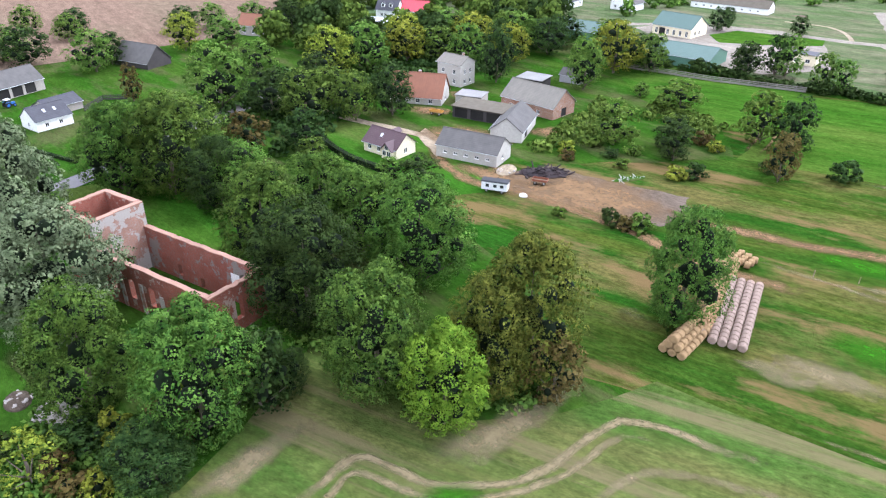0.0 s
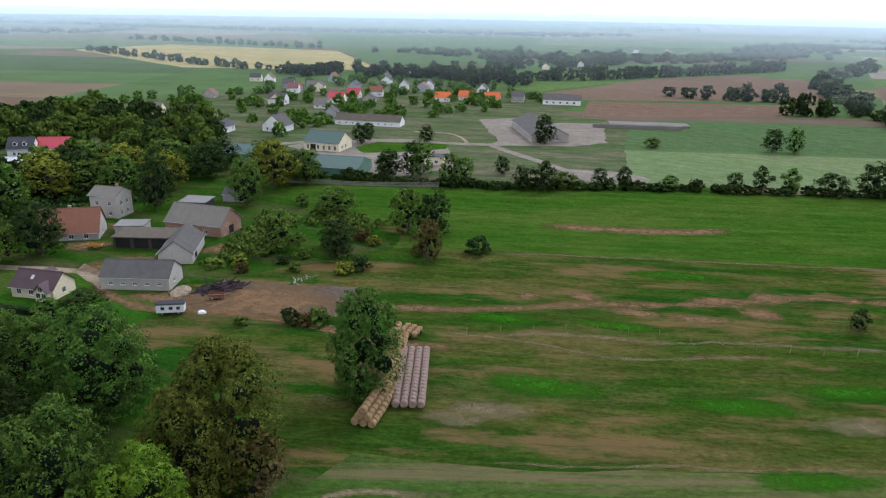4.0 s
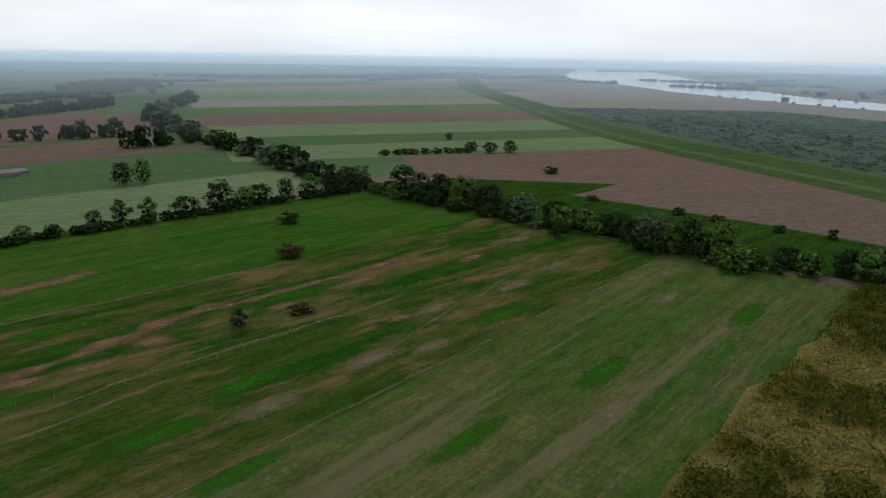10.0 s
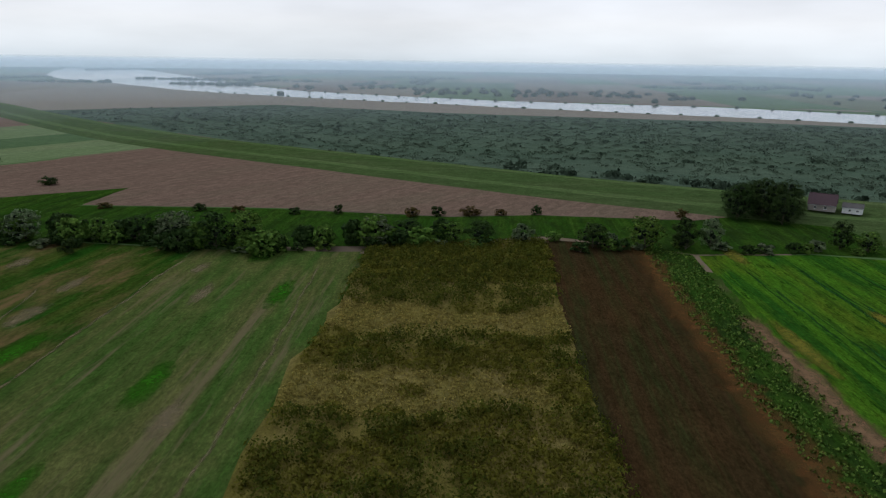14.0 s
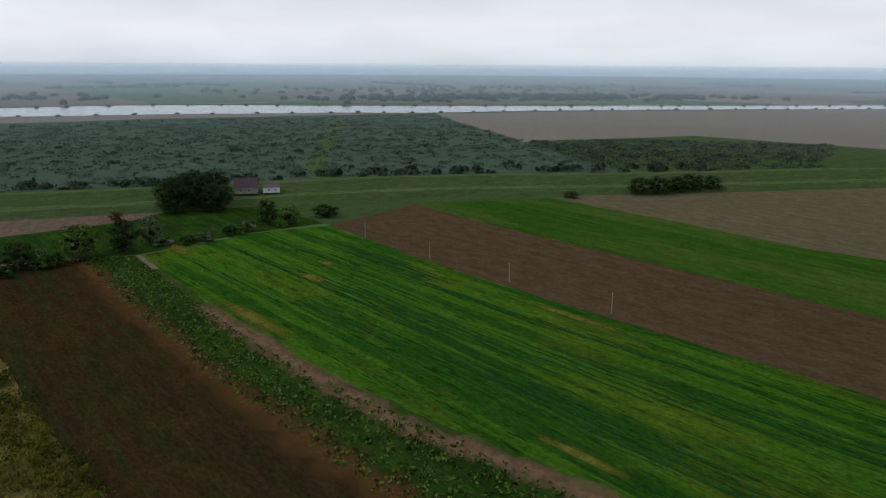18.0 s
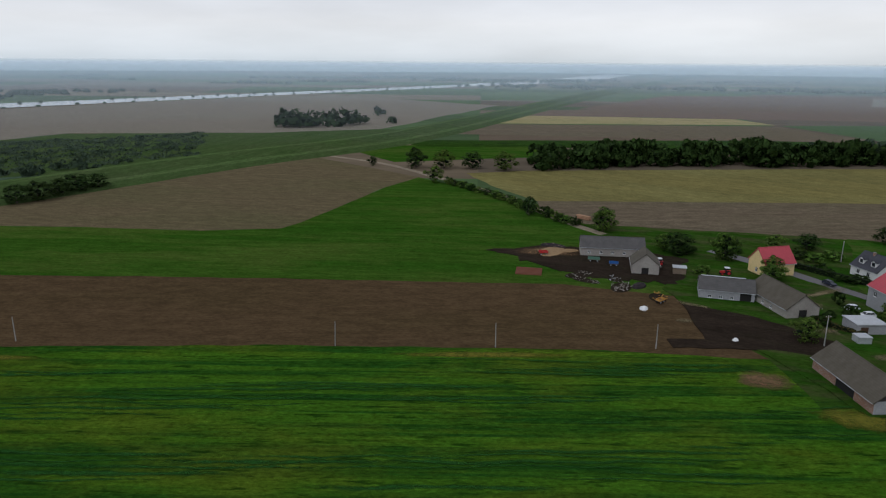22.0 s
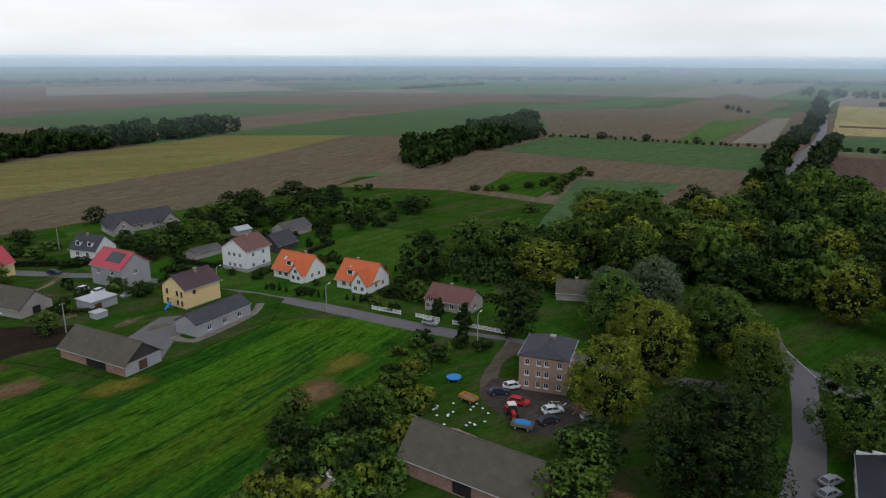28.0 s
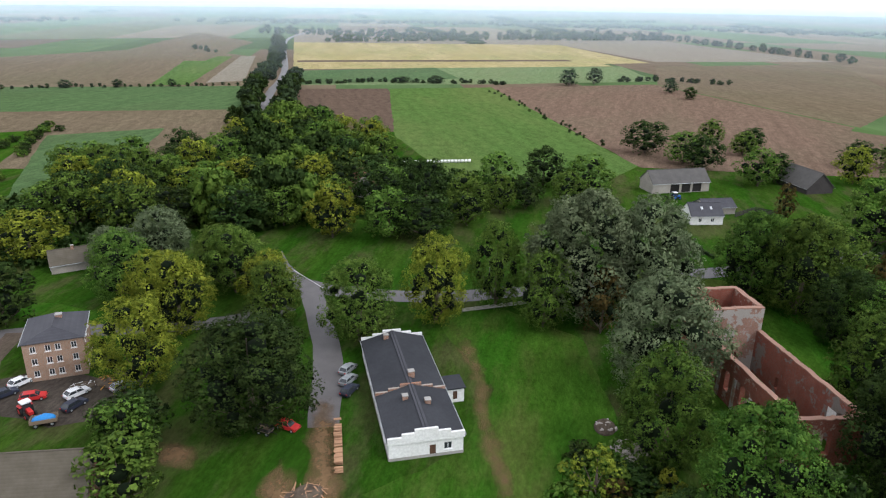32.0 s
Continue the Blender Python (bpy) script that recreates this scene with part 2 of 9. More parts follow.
def water_mat(name):
    m, n, l, b = nodes_of(name, 0.12)
    b.inputs["Base Color"].default_value = (0.10, 0.12, 0.13, 1)
    b.inputs["Specular IOR Level"].default_value = 0.9
    bumped(n, l, b, noise_of(n, l, coords(n, l), 0.15, 5.0), 0.08, 0.3)
    return m


def land_mat(name, tones, size=1.0):
    """Open plain: a patchwork of long fields in stubble, plough, grass and beet."""
    m, n, l, b = nodes_of(name, 1.0)
    b.inputs["Specular IOR Level"].default_value = 0.0
    v = coords(n, l, (0.0017 / size, 0.0055 / size, 0), 17)
    fl, wh = n.new("ShaderNodeVectorMath"), n.new("ShaderNodeTexWhiteNoise")
    fl.operation, wh.noise_dimensions = "FLOOR", "2D"
    l.new(v, fl.inputs[0])
    l.new(fl.outputs[0], wh.inputs["Vector"])
    r = n.new("ShaderNodeValToRGB")
    r.color_ramp.interpolation = "CONSTANT"
    r.color_ramp.elements[0].color = (*tones[0], 1)
    r.color_ramp.elements[1].position, r.color_ramp.elements[1].color = 1 / len(tones), (*tones[1], 1)
    for i, tone in enumerate(tones[2:]):
        r.color_ramp.elements.new((i + 2) / len(tones)).color = (*tone, 1)
    l.new(wh.outputs["Value"], r.inputs[0])
    mid = noise_of(n, l, coords(n, l), 0.02, 6.0)
    streak = noise_of(n, l, coords(n, l, (0.004, 0.09, 1), 17), 1.0, 4.0)
    col = mixed(n, l, 0.5, r.outputs[0], mixed(n, l, mid, (0.8, 0.8, 0.8), (1.2, 1.2, 1.2)), "MULTIPLY")
    col = mixed(n, l, 0.5, col, mixed(n, l, streak, (0.85, 0.85, 0.85), (1.15, 1.15, 1.15)), "MULTIPLY")
    l.new(col, b.inputs["Base Color"])
    return m


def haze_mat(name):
    """Glowing backdrop with haze painted in: faint tree lines below, melting into the sky above."""
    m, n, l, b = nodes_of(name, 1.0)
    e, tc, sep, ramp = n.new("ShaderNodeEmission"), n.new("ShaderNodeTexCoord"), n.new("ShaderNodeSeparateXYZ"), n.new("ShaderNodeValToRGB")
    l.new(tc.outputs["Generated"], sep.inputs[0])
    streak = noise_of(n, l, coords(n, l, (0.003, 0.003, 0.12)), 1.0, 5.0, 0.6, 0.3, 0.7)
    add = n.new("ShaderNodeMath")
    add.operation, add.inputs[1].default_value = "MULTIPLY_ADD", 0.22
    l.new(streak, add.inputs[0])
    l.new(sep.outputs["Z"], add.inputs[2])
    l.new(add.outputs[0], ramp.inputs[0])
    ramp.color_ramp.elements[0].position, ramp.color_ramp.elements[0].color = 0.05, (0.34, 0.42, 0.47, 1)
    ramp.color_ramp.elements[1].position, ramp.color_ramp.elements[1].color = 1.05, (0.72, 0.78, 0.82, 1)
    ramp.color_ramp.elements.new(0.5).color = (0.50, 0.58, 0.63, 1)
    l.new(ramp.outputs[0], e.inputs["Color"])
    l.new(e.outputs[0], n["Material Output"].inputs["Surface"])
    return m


def haze_veil_mat(name, thick, glow):
    """Added veil imitating haze: clear at the ground's edge, thickest below the height of a low hill, gone above; glow
    is its share of own light.
    """
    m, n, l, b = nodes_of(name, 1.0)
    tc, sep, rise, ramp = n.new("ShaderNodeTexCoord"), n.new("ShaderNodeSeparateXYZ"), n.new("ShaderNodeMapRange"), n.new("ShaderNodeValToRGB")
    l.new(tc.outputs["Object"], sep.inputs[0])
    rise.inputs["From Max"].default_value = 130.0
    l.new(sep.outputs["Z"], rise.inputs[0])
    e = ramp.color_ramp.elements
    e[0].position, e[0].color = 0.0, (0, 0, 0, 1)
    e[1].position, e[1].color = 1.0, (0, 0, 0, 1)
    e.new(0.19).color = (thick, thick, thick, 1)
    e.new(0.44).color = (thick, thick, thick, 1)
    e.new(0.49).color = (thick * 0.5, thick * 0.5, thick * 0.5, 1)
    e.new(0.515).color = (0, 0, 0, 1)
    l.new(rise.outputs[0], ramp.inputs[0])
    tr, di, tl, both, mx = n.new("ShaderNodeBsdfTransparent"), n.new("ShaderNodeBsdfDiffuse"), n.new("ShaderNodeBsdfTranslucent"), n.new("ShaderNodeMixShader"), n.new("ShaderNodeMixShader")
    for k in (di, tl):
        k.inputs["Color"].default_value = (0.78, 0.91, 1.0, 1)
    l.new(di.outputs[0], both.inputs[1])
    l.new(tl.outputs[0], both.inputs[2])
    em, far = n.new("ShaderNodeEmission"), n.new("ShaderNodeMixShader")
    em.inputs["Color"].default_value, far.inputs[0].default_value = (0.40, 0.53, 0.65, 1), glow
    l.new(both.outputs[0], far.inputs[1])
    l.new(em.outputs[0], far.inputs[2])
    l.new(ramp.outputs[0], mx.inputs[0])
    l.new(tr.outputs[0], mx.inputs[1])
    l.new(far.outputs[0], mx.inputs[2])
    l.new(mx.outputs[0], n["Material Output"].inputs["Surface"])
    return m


M = {
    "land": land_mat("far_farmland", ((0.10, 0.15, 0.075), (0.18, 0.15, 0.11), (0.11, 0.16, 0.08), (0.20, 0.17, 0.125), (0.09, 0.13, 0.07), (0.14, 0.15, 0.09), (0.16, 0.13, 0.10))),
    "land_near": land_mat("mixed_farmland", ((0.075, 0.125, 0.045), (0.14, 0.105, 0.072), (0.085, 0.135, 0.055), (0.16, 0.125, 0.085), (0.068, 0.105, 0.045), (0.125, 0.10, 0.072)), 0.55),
    "mist": [haze_veil_mat("haze_veil", k, glow) for k, glow in ((0.07, 0.0), (0.14, 0.0), (0.22, 0.5), (0.30, 0.9), (0.42, 1.0))],
    "haze": haze_mat("painted_haze_glow"), "water": water_mat("river_water"), "glass": glass_mat("window_glass"),
    "pasture": field_mat("grazed_pasture", (0.020, 0.072, 0.008), (0.060, 0.082, 0.015), (0.116, 0.098, 0.034), 16, 4.0, 1.0, 18, 0.85, 0.85, 0.6, 0.95, 0.4, ((0.165, 0.108, 0.050), 0.022, 0.075)),
    "meadow": field_mat("green_meadow", (0.034, 0.096, 0.010), (0.054, 0.112, 0.015), (0.080, 0.118, 0.022), 16, 3.0, 0.9, 30, 0.7, 0.7, 0.6, 0.95, 0.35),
    "hay": field_mat("mown_hay_field", (0.056, 0.108, 0.021), (0.098, 0.112, 0.034), (0.124, 0.118, 0.042), 21, 3.0, 1.0, 22, 0.6, 0.8, 0.6, 0.95, 0.3, ((0.160, 0.130, 0.070), 0.006, 0.10)),
    "gold": field_mat("fallow_goldenrod", (0.140, 0.122, 0.030), (0.190, 0.155, 0.045), (0.215, 0.172, 0.066), 20, 6.0, 0.6, 14, 0.6),
    "dark": field_mat("dark_stubble", (0.044, 0.029, 0.013), (0.034, 0.038, 0.013), (0.060, 0.032, 0.014), 18, 1.2, 1.0, 26, 0.5, 0.8),
    "rust": field_mat("rusty_weeds", (0.10, 0.042, 0.014), (0.075, 0.050, 0.014), (0.05, 0.055, 0.014), 18, 1.0, 0.6, 10, 0.5),
    "weeds": field_mat("green_weeds", (0.026, 0.068, 0.009), (0.042, 0.086, 0.012), (0.018, 0.036, 0.009), 18, 1.2, 0.9, 8, 0.8, 0.9, 0.6, 0.95, 0.6),
    "crop": field_mat("green_catch_crop", (0.072, 0.186, 0.014), (0.022, 0.092, 0.012), (0.130, 0.170, 0.016), 19.5, 1.3, 1.0, 26, 0.55, 0.95, 0.9, 0.95, 0.8, None, 0.03),
    "earth": field_mat("ploughed_earth", (0.098, 0.064, 0.034), (0.112, 0.074, 0.040), (0.082, 0.058, 0.028), 19.5, 1.0, 0.4, 50, 0.5),
    "earth2": field_mat("harrowed_tan_earth", (0.146, 0.116, 0.066), (0.164, 0.128, 0.074), (0.122, 0.112, 0.056), 8, 2.5, 0.6, 60, 0.6),
    "pink": field_mat("pinkish_stubble", (0.172, 0.118, 0.088), (0.196, 0.134, 0.100), (0.150, 0.118, 0.082), -8, 2.5, 0.6, 60, 0.6),
    "stubble": field_mat("pale_stubble", (0.240, 0.208, 0.168), (0.262, 0.228, 0.186), (0.225, 0.208, 0.162), 10, 6.0, 0.5, 90, 0.5),
    "yellow": field_mat("yellow_stubble", (0.36, 0.30, 0.135), (0.43, 0.35, 0.18), (0.25, 0.25, 0.10), 15, 14.0, 0.8, 70, 0.5),
    "ochre": field_mat("ochre_green_stubble", (0.22, 0.19, 0.070), (0.17, 0.155, 0.060), (0.25, 0.23, 0.09), -18, 7.0, 0.7, 60, 0.5),
    "brown": field_mat("brown_field", (0.158, 0.124, 0.084), (0.178, 0.138, 0.094), (0.140, 0.124, 0.076), 20, 5.0, 0.7, 80, 0.5),
    "red": field_mat("red_brown_plough", (0.122, 0.086, 0.066), (0.138, 0.096, 0.072), (0.108, 0.080, 0.060), 20, 4.0, 0.6, 60, 0.4),
    "green": field_mat("young_green_field", (0.084, 0.150, 0.040), (0.100, 0.160, 0.046), (0.130, 0.160, 0.056), 20, 6.0, 0.6, 80, 0.5),
    "pale": field_mat("pale_green_field", (0.150, 0.208, 0.095), (0.168, 0.220, 0.108), (0.180, 0.205, 0.105), -8, 5.0, 0.7, 60, 0.5),
    "beet": field_mat("dark_green_beet", (0.082, 0.138, 0.058), (0.096, 0.150, 0.066), (0.086, 0.122, 0.056), -12, 5.0, 0.5, 90, 0.5),
    "dike": field_mat("dike_grass", (0.060, 0.100, 0.032), (0.078, 0.112, 0.040), (0.070, 0.094, 0.038), 95, 3.0, 0.6, 25, 0.6),
    "dike_top": field_mat("mown_dike_grass", (0.084, 0.134, 0.044), (0.100, 0.146, 0.052), (0.104, 0.126, 0.058), 95, 2.0, 0.5, 25, 0.5),
    "wet": field_mat("reed_marsh", (0.082, 0.122, 0.084), (0.096, 0.134, 0.092), (0.066, 0.100, 0.068), 80, 10.0, 0.8, 50, 0.8),
    "lawn": field_mat("lawn_grass", (0.032, 0.104, 0.010), (0.056, 0.116, 0.016), (0.080, 0.100, 0.026), 0, 4.0, 0.7, 14, 0.7),
    "scrubland": field_mat("weedy_ground", (0.026, 0.078, 0.008), (0.048, 0.088, 0.014), (0.086, 0.076, 0.038), 0, 3.0, 0.7, 9, 0.6),
    "village_green": field_mat("garden_plots", (0.075, 0.115, 0.045), (0.12, 0.13, 0.075), (0.16, 0.14, 0.10), 12, 9.0, 0.9, 14, 0.7),
    "yard_grit": field_mat("dark_gravel", (0.075, 0.062, 0.054), (0.10, 0.085, 0.072), (0.055, 0.050, 0.040), 0, 3.0, 0.4, 8, 0.6),
    "dirt": field_mat("bare_trodden_dirt", (0.125, 0.098, 0.078), (0.155, 0.122, 0.098), (0.095, 0.080, 0.058), 0, 3.0, 0.4, 10, 0.6),
    "mud": field_mat("dark_farmyard_mud", (0.034, 0.025, 0.019), (0.050, 0.037, 0.027), (0.030, 0.026, 0.016), 0, 3.0, 0.4, 8, 0.6),
    "sandy": field_mat("sandy_track", (0.300, 0.245, 0.180), (0.340, 0.285, 0.215), (0.240, 0.200, 0.140), 0, 2.0, 0.4, 8, 0.5),
    "gravel": field_mat("pale_concrete_yard", (0.24, 0.212, 0.182), (0.28, 0.25, 0.215), (0.20, 0.175, 0.15), 0, 4.0, 0.4, 16, 0.5),
    "worn": worn_mat("worn_brown_earth", (0.20, 0.125, 0.068), (0.150, 0.095, 0.052)), "worn_pale": worn_mat("dry_pale_grass", (0.205, 0.165, 0.098), (0.165, 0.135, 0.075)),
    "worn_rust": worn_mat("rusty_weed_tops", (0.110, 0.050, 0.018), (0.080, 0.052, 0.018)), "worn_yellow": worn_mat("yellowed_crop", (0.15, 0.14, 0.022), (0.12, 0.12, 0.02)),
    "worn_dark": worn_mat("dark_lush_rows", (0.018, 0.070, 0.012), (0.022, 0.080, 0.016)), "worn_green": worn_mat("lush_green_patch", (0.024, 0.095, 0.006), (0.030, 0.105, 0.008)),
    "asphalt": plain_mat("worn_asphalt", (0.105, 0.098, 0.100), (0.14, 0.13, 0.13), 1.5, 0.5),
    "paving": plain_mat("pale_paving", (0.36, 0.34, 0.31), (0.42, 0.40, 0.37), 2.0, 0.85),
    "white_wall": plain_mat("white_render", (0.77, 0.77, 0.76), (0.67, 0.67, 0.65), 1.0, 0.85),
    "cream_wall": plain_mat("cream_render", (0.74, 0.66, 0.48), (0.66, 0.58, 0.42), 1.0, 0.85),
    "yellow_wall": plain_mat("yellow_render", (0.78, 0.60, 0.30), (0.70, 0.53, 0.25), 1.0, 0.85),
    "grey_wall": plain_mat("bare_grey_blockwork", (0.36, 0.36, 0.37), (0.28, 0.28, 0.29), 1.2, 0.92),
    "pale_wall": plain_mat("dirty_pale_render", (0.38, 0.35, 0.315), (0.25, 0.225, 0.20), 0.9, 0.92),
    "old_white_wall": plain_mat("weathered_white_render", (0.44, 0.42, 0.385), (0.33, 0.31, 0.28), 0.9, 0.9),
    "old_tin": plain_mat("dull_tin_sheet", (0.23, 0.225, 0.22), (0.16, 0.155, 0.15), 1.0, 0.6, 0.1),
    "old_concrete": plain_mat("stained_concrete", (0.19, 0.175, 0.155), (0.14, 0.13, 0.115), 0.6, 0.95),
    "brick_wall": brick_mat("red_brick", (0.34, 0.17, 0.11), (0.28, 0.14, 0.09), (0.38, 0.34, 0.30)),
    "peach_wall": brick_mat("peach_brick", (0.42, 0.26, 0.18), (0.36, 0.22, 0.15), (0.36, 0.31, 0.26)),
    "ruin": brick_mat("ruined_brick", (0.30, 0.085, 0.055), (0.22, 0.062, 0.042), (0.22, 0.14, 0.11), (0.33, 0.24, 0.20), 0.05),
    "ruin_in": brick_mat("sooty_plastered_brick", (0.29, 0.090, 0.060), (0.23, 0.075, 0.052), (0.20, 0.14, 0.115), (0.20, 0.178, 0.162), 0.09),
    "ruin_tower": brick_mat("plastered_tower_brick", (0.38, 0.20, 0.145), (0.33, 0.17, 0.125), (0.32, 0.27, 0.235), (0.37, 0.34, 0.31), 0.13),
    "coping": plain_mat("pale_brick_wall_top", (0.34, 0.20, 0.15), (0.25, 0.15, 0.115), 3.0, 0.95, bump=0.5),
    "orange_roof": roof_mat("orange_tile_roof", (0.60, 0.155, 0.055), (0.54, 0.14, 0.055)),
    "pink_roof": roof_mat("raspberry_metal_roof", (0.50, 0.075, 0.095), (0.45, 0.07, 0.09), 0.5),
    "rust_roof": roof_mat("old_red_tile_roof", (0.24, 0.105, 0.065), (0.19, 0.09, 0.06)),
    "brown_roof": roof_mat("brown_red_metal_roof", (0.19, 0.085, 0.074), (0.155, 0.074, 0.066), 0.55),
    "plum_roof": roof_mat("plum_metal_roof", (0.075, 0.044, 0.052), (0.090, 0.055, 0.060), 0.5),
    "grey_roof": roof_mat("grey_fibre_cement_roof", (0.082, 0.078, 0.076), (0.125, 0.118, 0.112)),
    "pale_roof": roof_mat("weathered_pale_roof", (0.19, 0.175, 0.15), (0.15, 0.14, 0.12)),
    "mossy_roof": roof_mat("brownish_mossy_roof", (0.085, 0.072, 0.052), (0.130, 0.114, 0.090)),
    "slate_roof": roof_mat("dark_slate_roof", (0.048, 0.048, 0.058), (0.072, 0.072, 0.084), 0.6),
    "felt": plain_mat("black_roofing_felt", (0.030, 0.032, 0.038), (0.050, 0.052, 0.060), 0.8, 0.75),
    "green_roof": roof_mat("green_sheet_roof", (0.075, 0.125, 0.11), (0.09, 0.14, 0.125), 0.5),
    "green_sheet": plain_mat("green_sheet_wall", (0.10, 0.21, 0.155), (0.09, 0.18, 0.135), 1.0, 0.5),
    "tin": plain_mat("pale_tin_sheet", (0.52, 0.54, 0.56), (0.40, 0.41, 0.42), 1.0, 0.45, 0.3),
    "dark_wood": plain_mat("dark_weathered_boards", (0.050, 0.045, 0.045), (0.070, 0.062, 0.060), 2.0, 0.9),
    "wood": plain_mat("weathered_timber", (0.24, 0.18, 0.13), (0.18, 0.14, 0.10), 3.0, 0.9),
    "black": plain_mat("painted_interior_shade", (0.018, 0.017, 0.017), (0.03, 0.028, 0.026), 1.0, 0.95),
    "frame": plain_mat("white_window_frame", (0.76, 0.76, 0.76), (0.70, 0.70, 0.70), 2.0, 0.5),
    "brown_frame": plain_mat("brown_window_frame", (0.10, 0.055, 0.035), (0.08, 0.045, 0.03), 2.0, 0.6),
    "concrete": plain_mat("weathered_concrete", (0.34, 0.33, 0.31), (0.26, 0.25, 0.235), 1.5, 0.9),
    "bark": plain_mat("tree_bark", (0.10, 0.080, 0.062), (0.15, 0.125, 0.10), 3.0, 0.95, bump=0.6),
    "straw": plain_mat("golden_straw", (0.34, 0.225, 0.115), (0.25, 0.165, 0.09), 4.0, 0.95, bump=0.8, depth=0.08),
    "hay_old": plain_mat("pinkish_netted_hay", (0.29, 0.215, 0.175), (0.22, 0.165, 0.135), 4.0, 0.95, bump=0.8, depth=0.06),
    "rubble": plain_mat("pale_rubble_stone", (0.40, 0.36, 0.33), (0.28, 0.25, 0.23), 2.0, 0.95, bump=0.6),
    "leaf": leaf_mat("broad_leaves", (0.036, 0.084, 0.014), (0.165, 0.250, 0.046)),
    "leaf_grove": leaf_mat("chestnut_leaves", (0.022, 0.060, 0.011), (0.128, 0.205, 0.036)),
    "leaf_brown": leaf_mat("browning_chestnut_leaves", (0.032, 0.062, 0.010), (0.190, 0.210, 0.038)),
    "leaf_dark": leaf_mat("dark_leaves", (0.012, 0.030, 0.008), (0.062, 0.100, 0.026)),
    "leaf_lime": leaf_mat("yellow_green_leaves", (0.080, 0.115, 0.014), (0.310, 0.340, 0.044)),
    "leaf_bright": leaf_mat("bright_green_leaves", (0.070, 0.140, 0.012), (0.200, 0.280, 0.030)),
    "leaf_silver": leaf_mat("silvery_leaves", (0.060, 0.090, 0.042), (0.215, 0.255, 0.145)),
    "leaf_rust": leaf_mat("rusty_leaves", (0.060, 0.050, 0.016), (0.140, 0.100, 0.034)),
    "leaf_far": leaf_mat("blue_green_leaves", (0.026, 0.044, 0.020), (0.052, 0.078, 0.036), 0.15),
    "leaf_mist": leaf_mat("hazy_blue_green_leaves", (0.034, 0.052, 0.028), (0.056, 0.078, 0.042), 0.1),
    "leaf_gilt": leaf_mat("yellowing_goldenrod", (0.080, 0.078, 0.010), (0.190, 0.165, 0.028), 0.16, 0.45),
    "leaf_olive": leaf_mat("olive_weeds", (0.034, 0.048, 0.006), (0.140, 0.145, 0.020), 0.16, 0.45),
    "leaf_gold": leaf_mat("dry_golden_grass", (0.24, 0.20, 0.050), (0.40, 0.33, 0.10), 0.16, 0.45),
    "reed_dark": leaf_mat("dark_marsh_willow", (0.042, 0.066, 0.044), (0.072, 0.104, 0.066), 0.1, 0.45),
    "reed": leaf_mat("reed_tufts", (0.088, 0.130, 0.090), (0.110, 0.150, 0.104), 0.1, 0.45),
    # Shade inside crowns and hedges, put into this near-black colour.
    "core": plain_mat("painted_leaf_shade", (0.005, 0.011, 0.003), (0.003, 0.007, 0.002), 1.0, 1.0),
}
from mathutils.geometry import tessellate_polygon


# ---- building blocks ----
def mesh_of(name, verts, faces, mat=None, smooth=False):
    me = bpy.data.meshes.new(name)
    me.from_pydata(verts, [], faces)
    if mat:
        me.materials.append(mat)
    if smooth:
        me.shade_smooth()
    me.update()
    return me


def from_bm(name, bm, mat):
    bmesh.ops.recalc_face_normals(bm, faces=bm.faces)
    me = bpy.data.meshes.new(name)
    bm.to_mesh(me)
    bm.free()
    me.materials.append(mat)
    return me


def part(name, bm, mat, parent, label=""):
    """One mesh object under a thing or under a part; bm may be a bmesh or ready mesh data."""
    me = from_bm(name, bm, mat) if isinstance(bm, bmesh.types.BMesh) else bm
    ob = new(name, me)
    ob.parent = parent
    return tagged(ob, label)


def thing(name, label, category, x=0.0, y=0.0, z=0.0, turn=0.0, group="", kind="", scale=None):
    ob = new(name)
    ob.matrix_basis = pose(x, y, z, 0, 0, turn)
    if scale:
        ob.scale = scale
    return tagged(ob, label, category, group, kind)


def box(bm, x0, x1, y0, y1, z0, z1, m=None):
    vs = [bm.verts.new(Vector(p) if m is None else m @ Vector(p)) for p in
          ((x0, y0, z0), (x1, y0, z0), (x1, y1, z0), (x0, y1, z0), (x0, y0, z1), (x1, y0, z1), (x1, y1, z1), (x0, y1, z1))]
    for f in ((0, 3, 2, 1), (4, 5, 6, 7), (0, 1, 5, 4), (1, 2, 6, 5), (2, 3, 7, 6), (3, 0, 4, 7)):
        bm.faces.new([vs[i] for i in f])
    return vs


def boxes(*dims):
    bm = bmesh.new()
    for d in dims:
        box(bm, *d)
    return bm


def boxes_mesh(name, dims, mat):
    bm = boxes(dims)
    bmesh.ops.bevel(bm, geom=bm.edges[:], offset=0.03, segments=1, affect="EDGES")
    return from_bm(name, bm, mat)


def tube(bm, points, radii, sides=6, cap=True):
    """A tapered tube along points."""
    rings = []
    for i, (p, r) in enumerate(zip(points, radii)):
        a = Vector(points[min(i + 1, len(points) - 1)]) - Vector(points[max(i - 1, 0)])
        q = a.to_track_quat("Z", "Y")
        rings.append([bm.verts.new(Vector(p) + q @ Vector((r * math.cos(2 * math.pi * k / sides), r * math.sin(2 * math.pi * k / sides), 0))) for k in range(sides)])
    for a, b in zip(rings, rings[1:]):
        for k in range(sides):
            bm.faces.new((a[k], a[(k + 1) % sides], b[(k + 1) % sides], b[k]))
    if cap:
        bm.faces.new(rings[0][::-1])
        bm.faces.new(rings[-1])


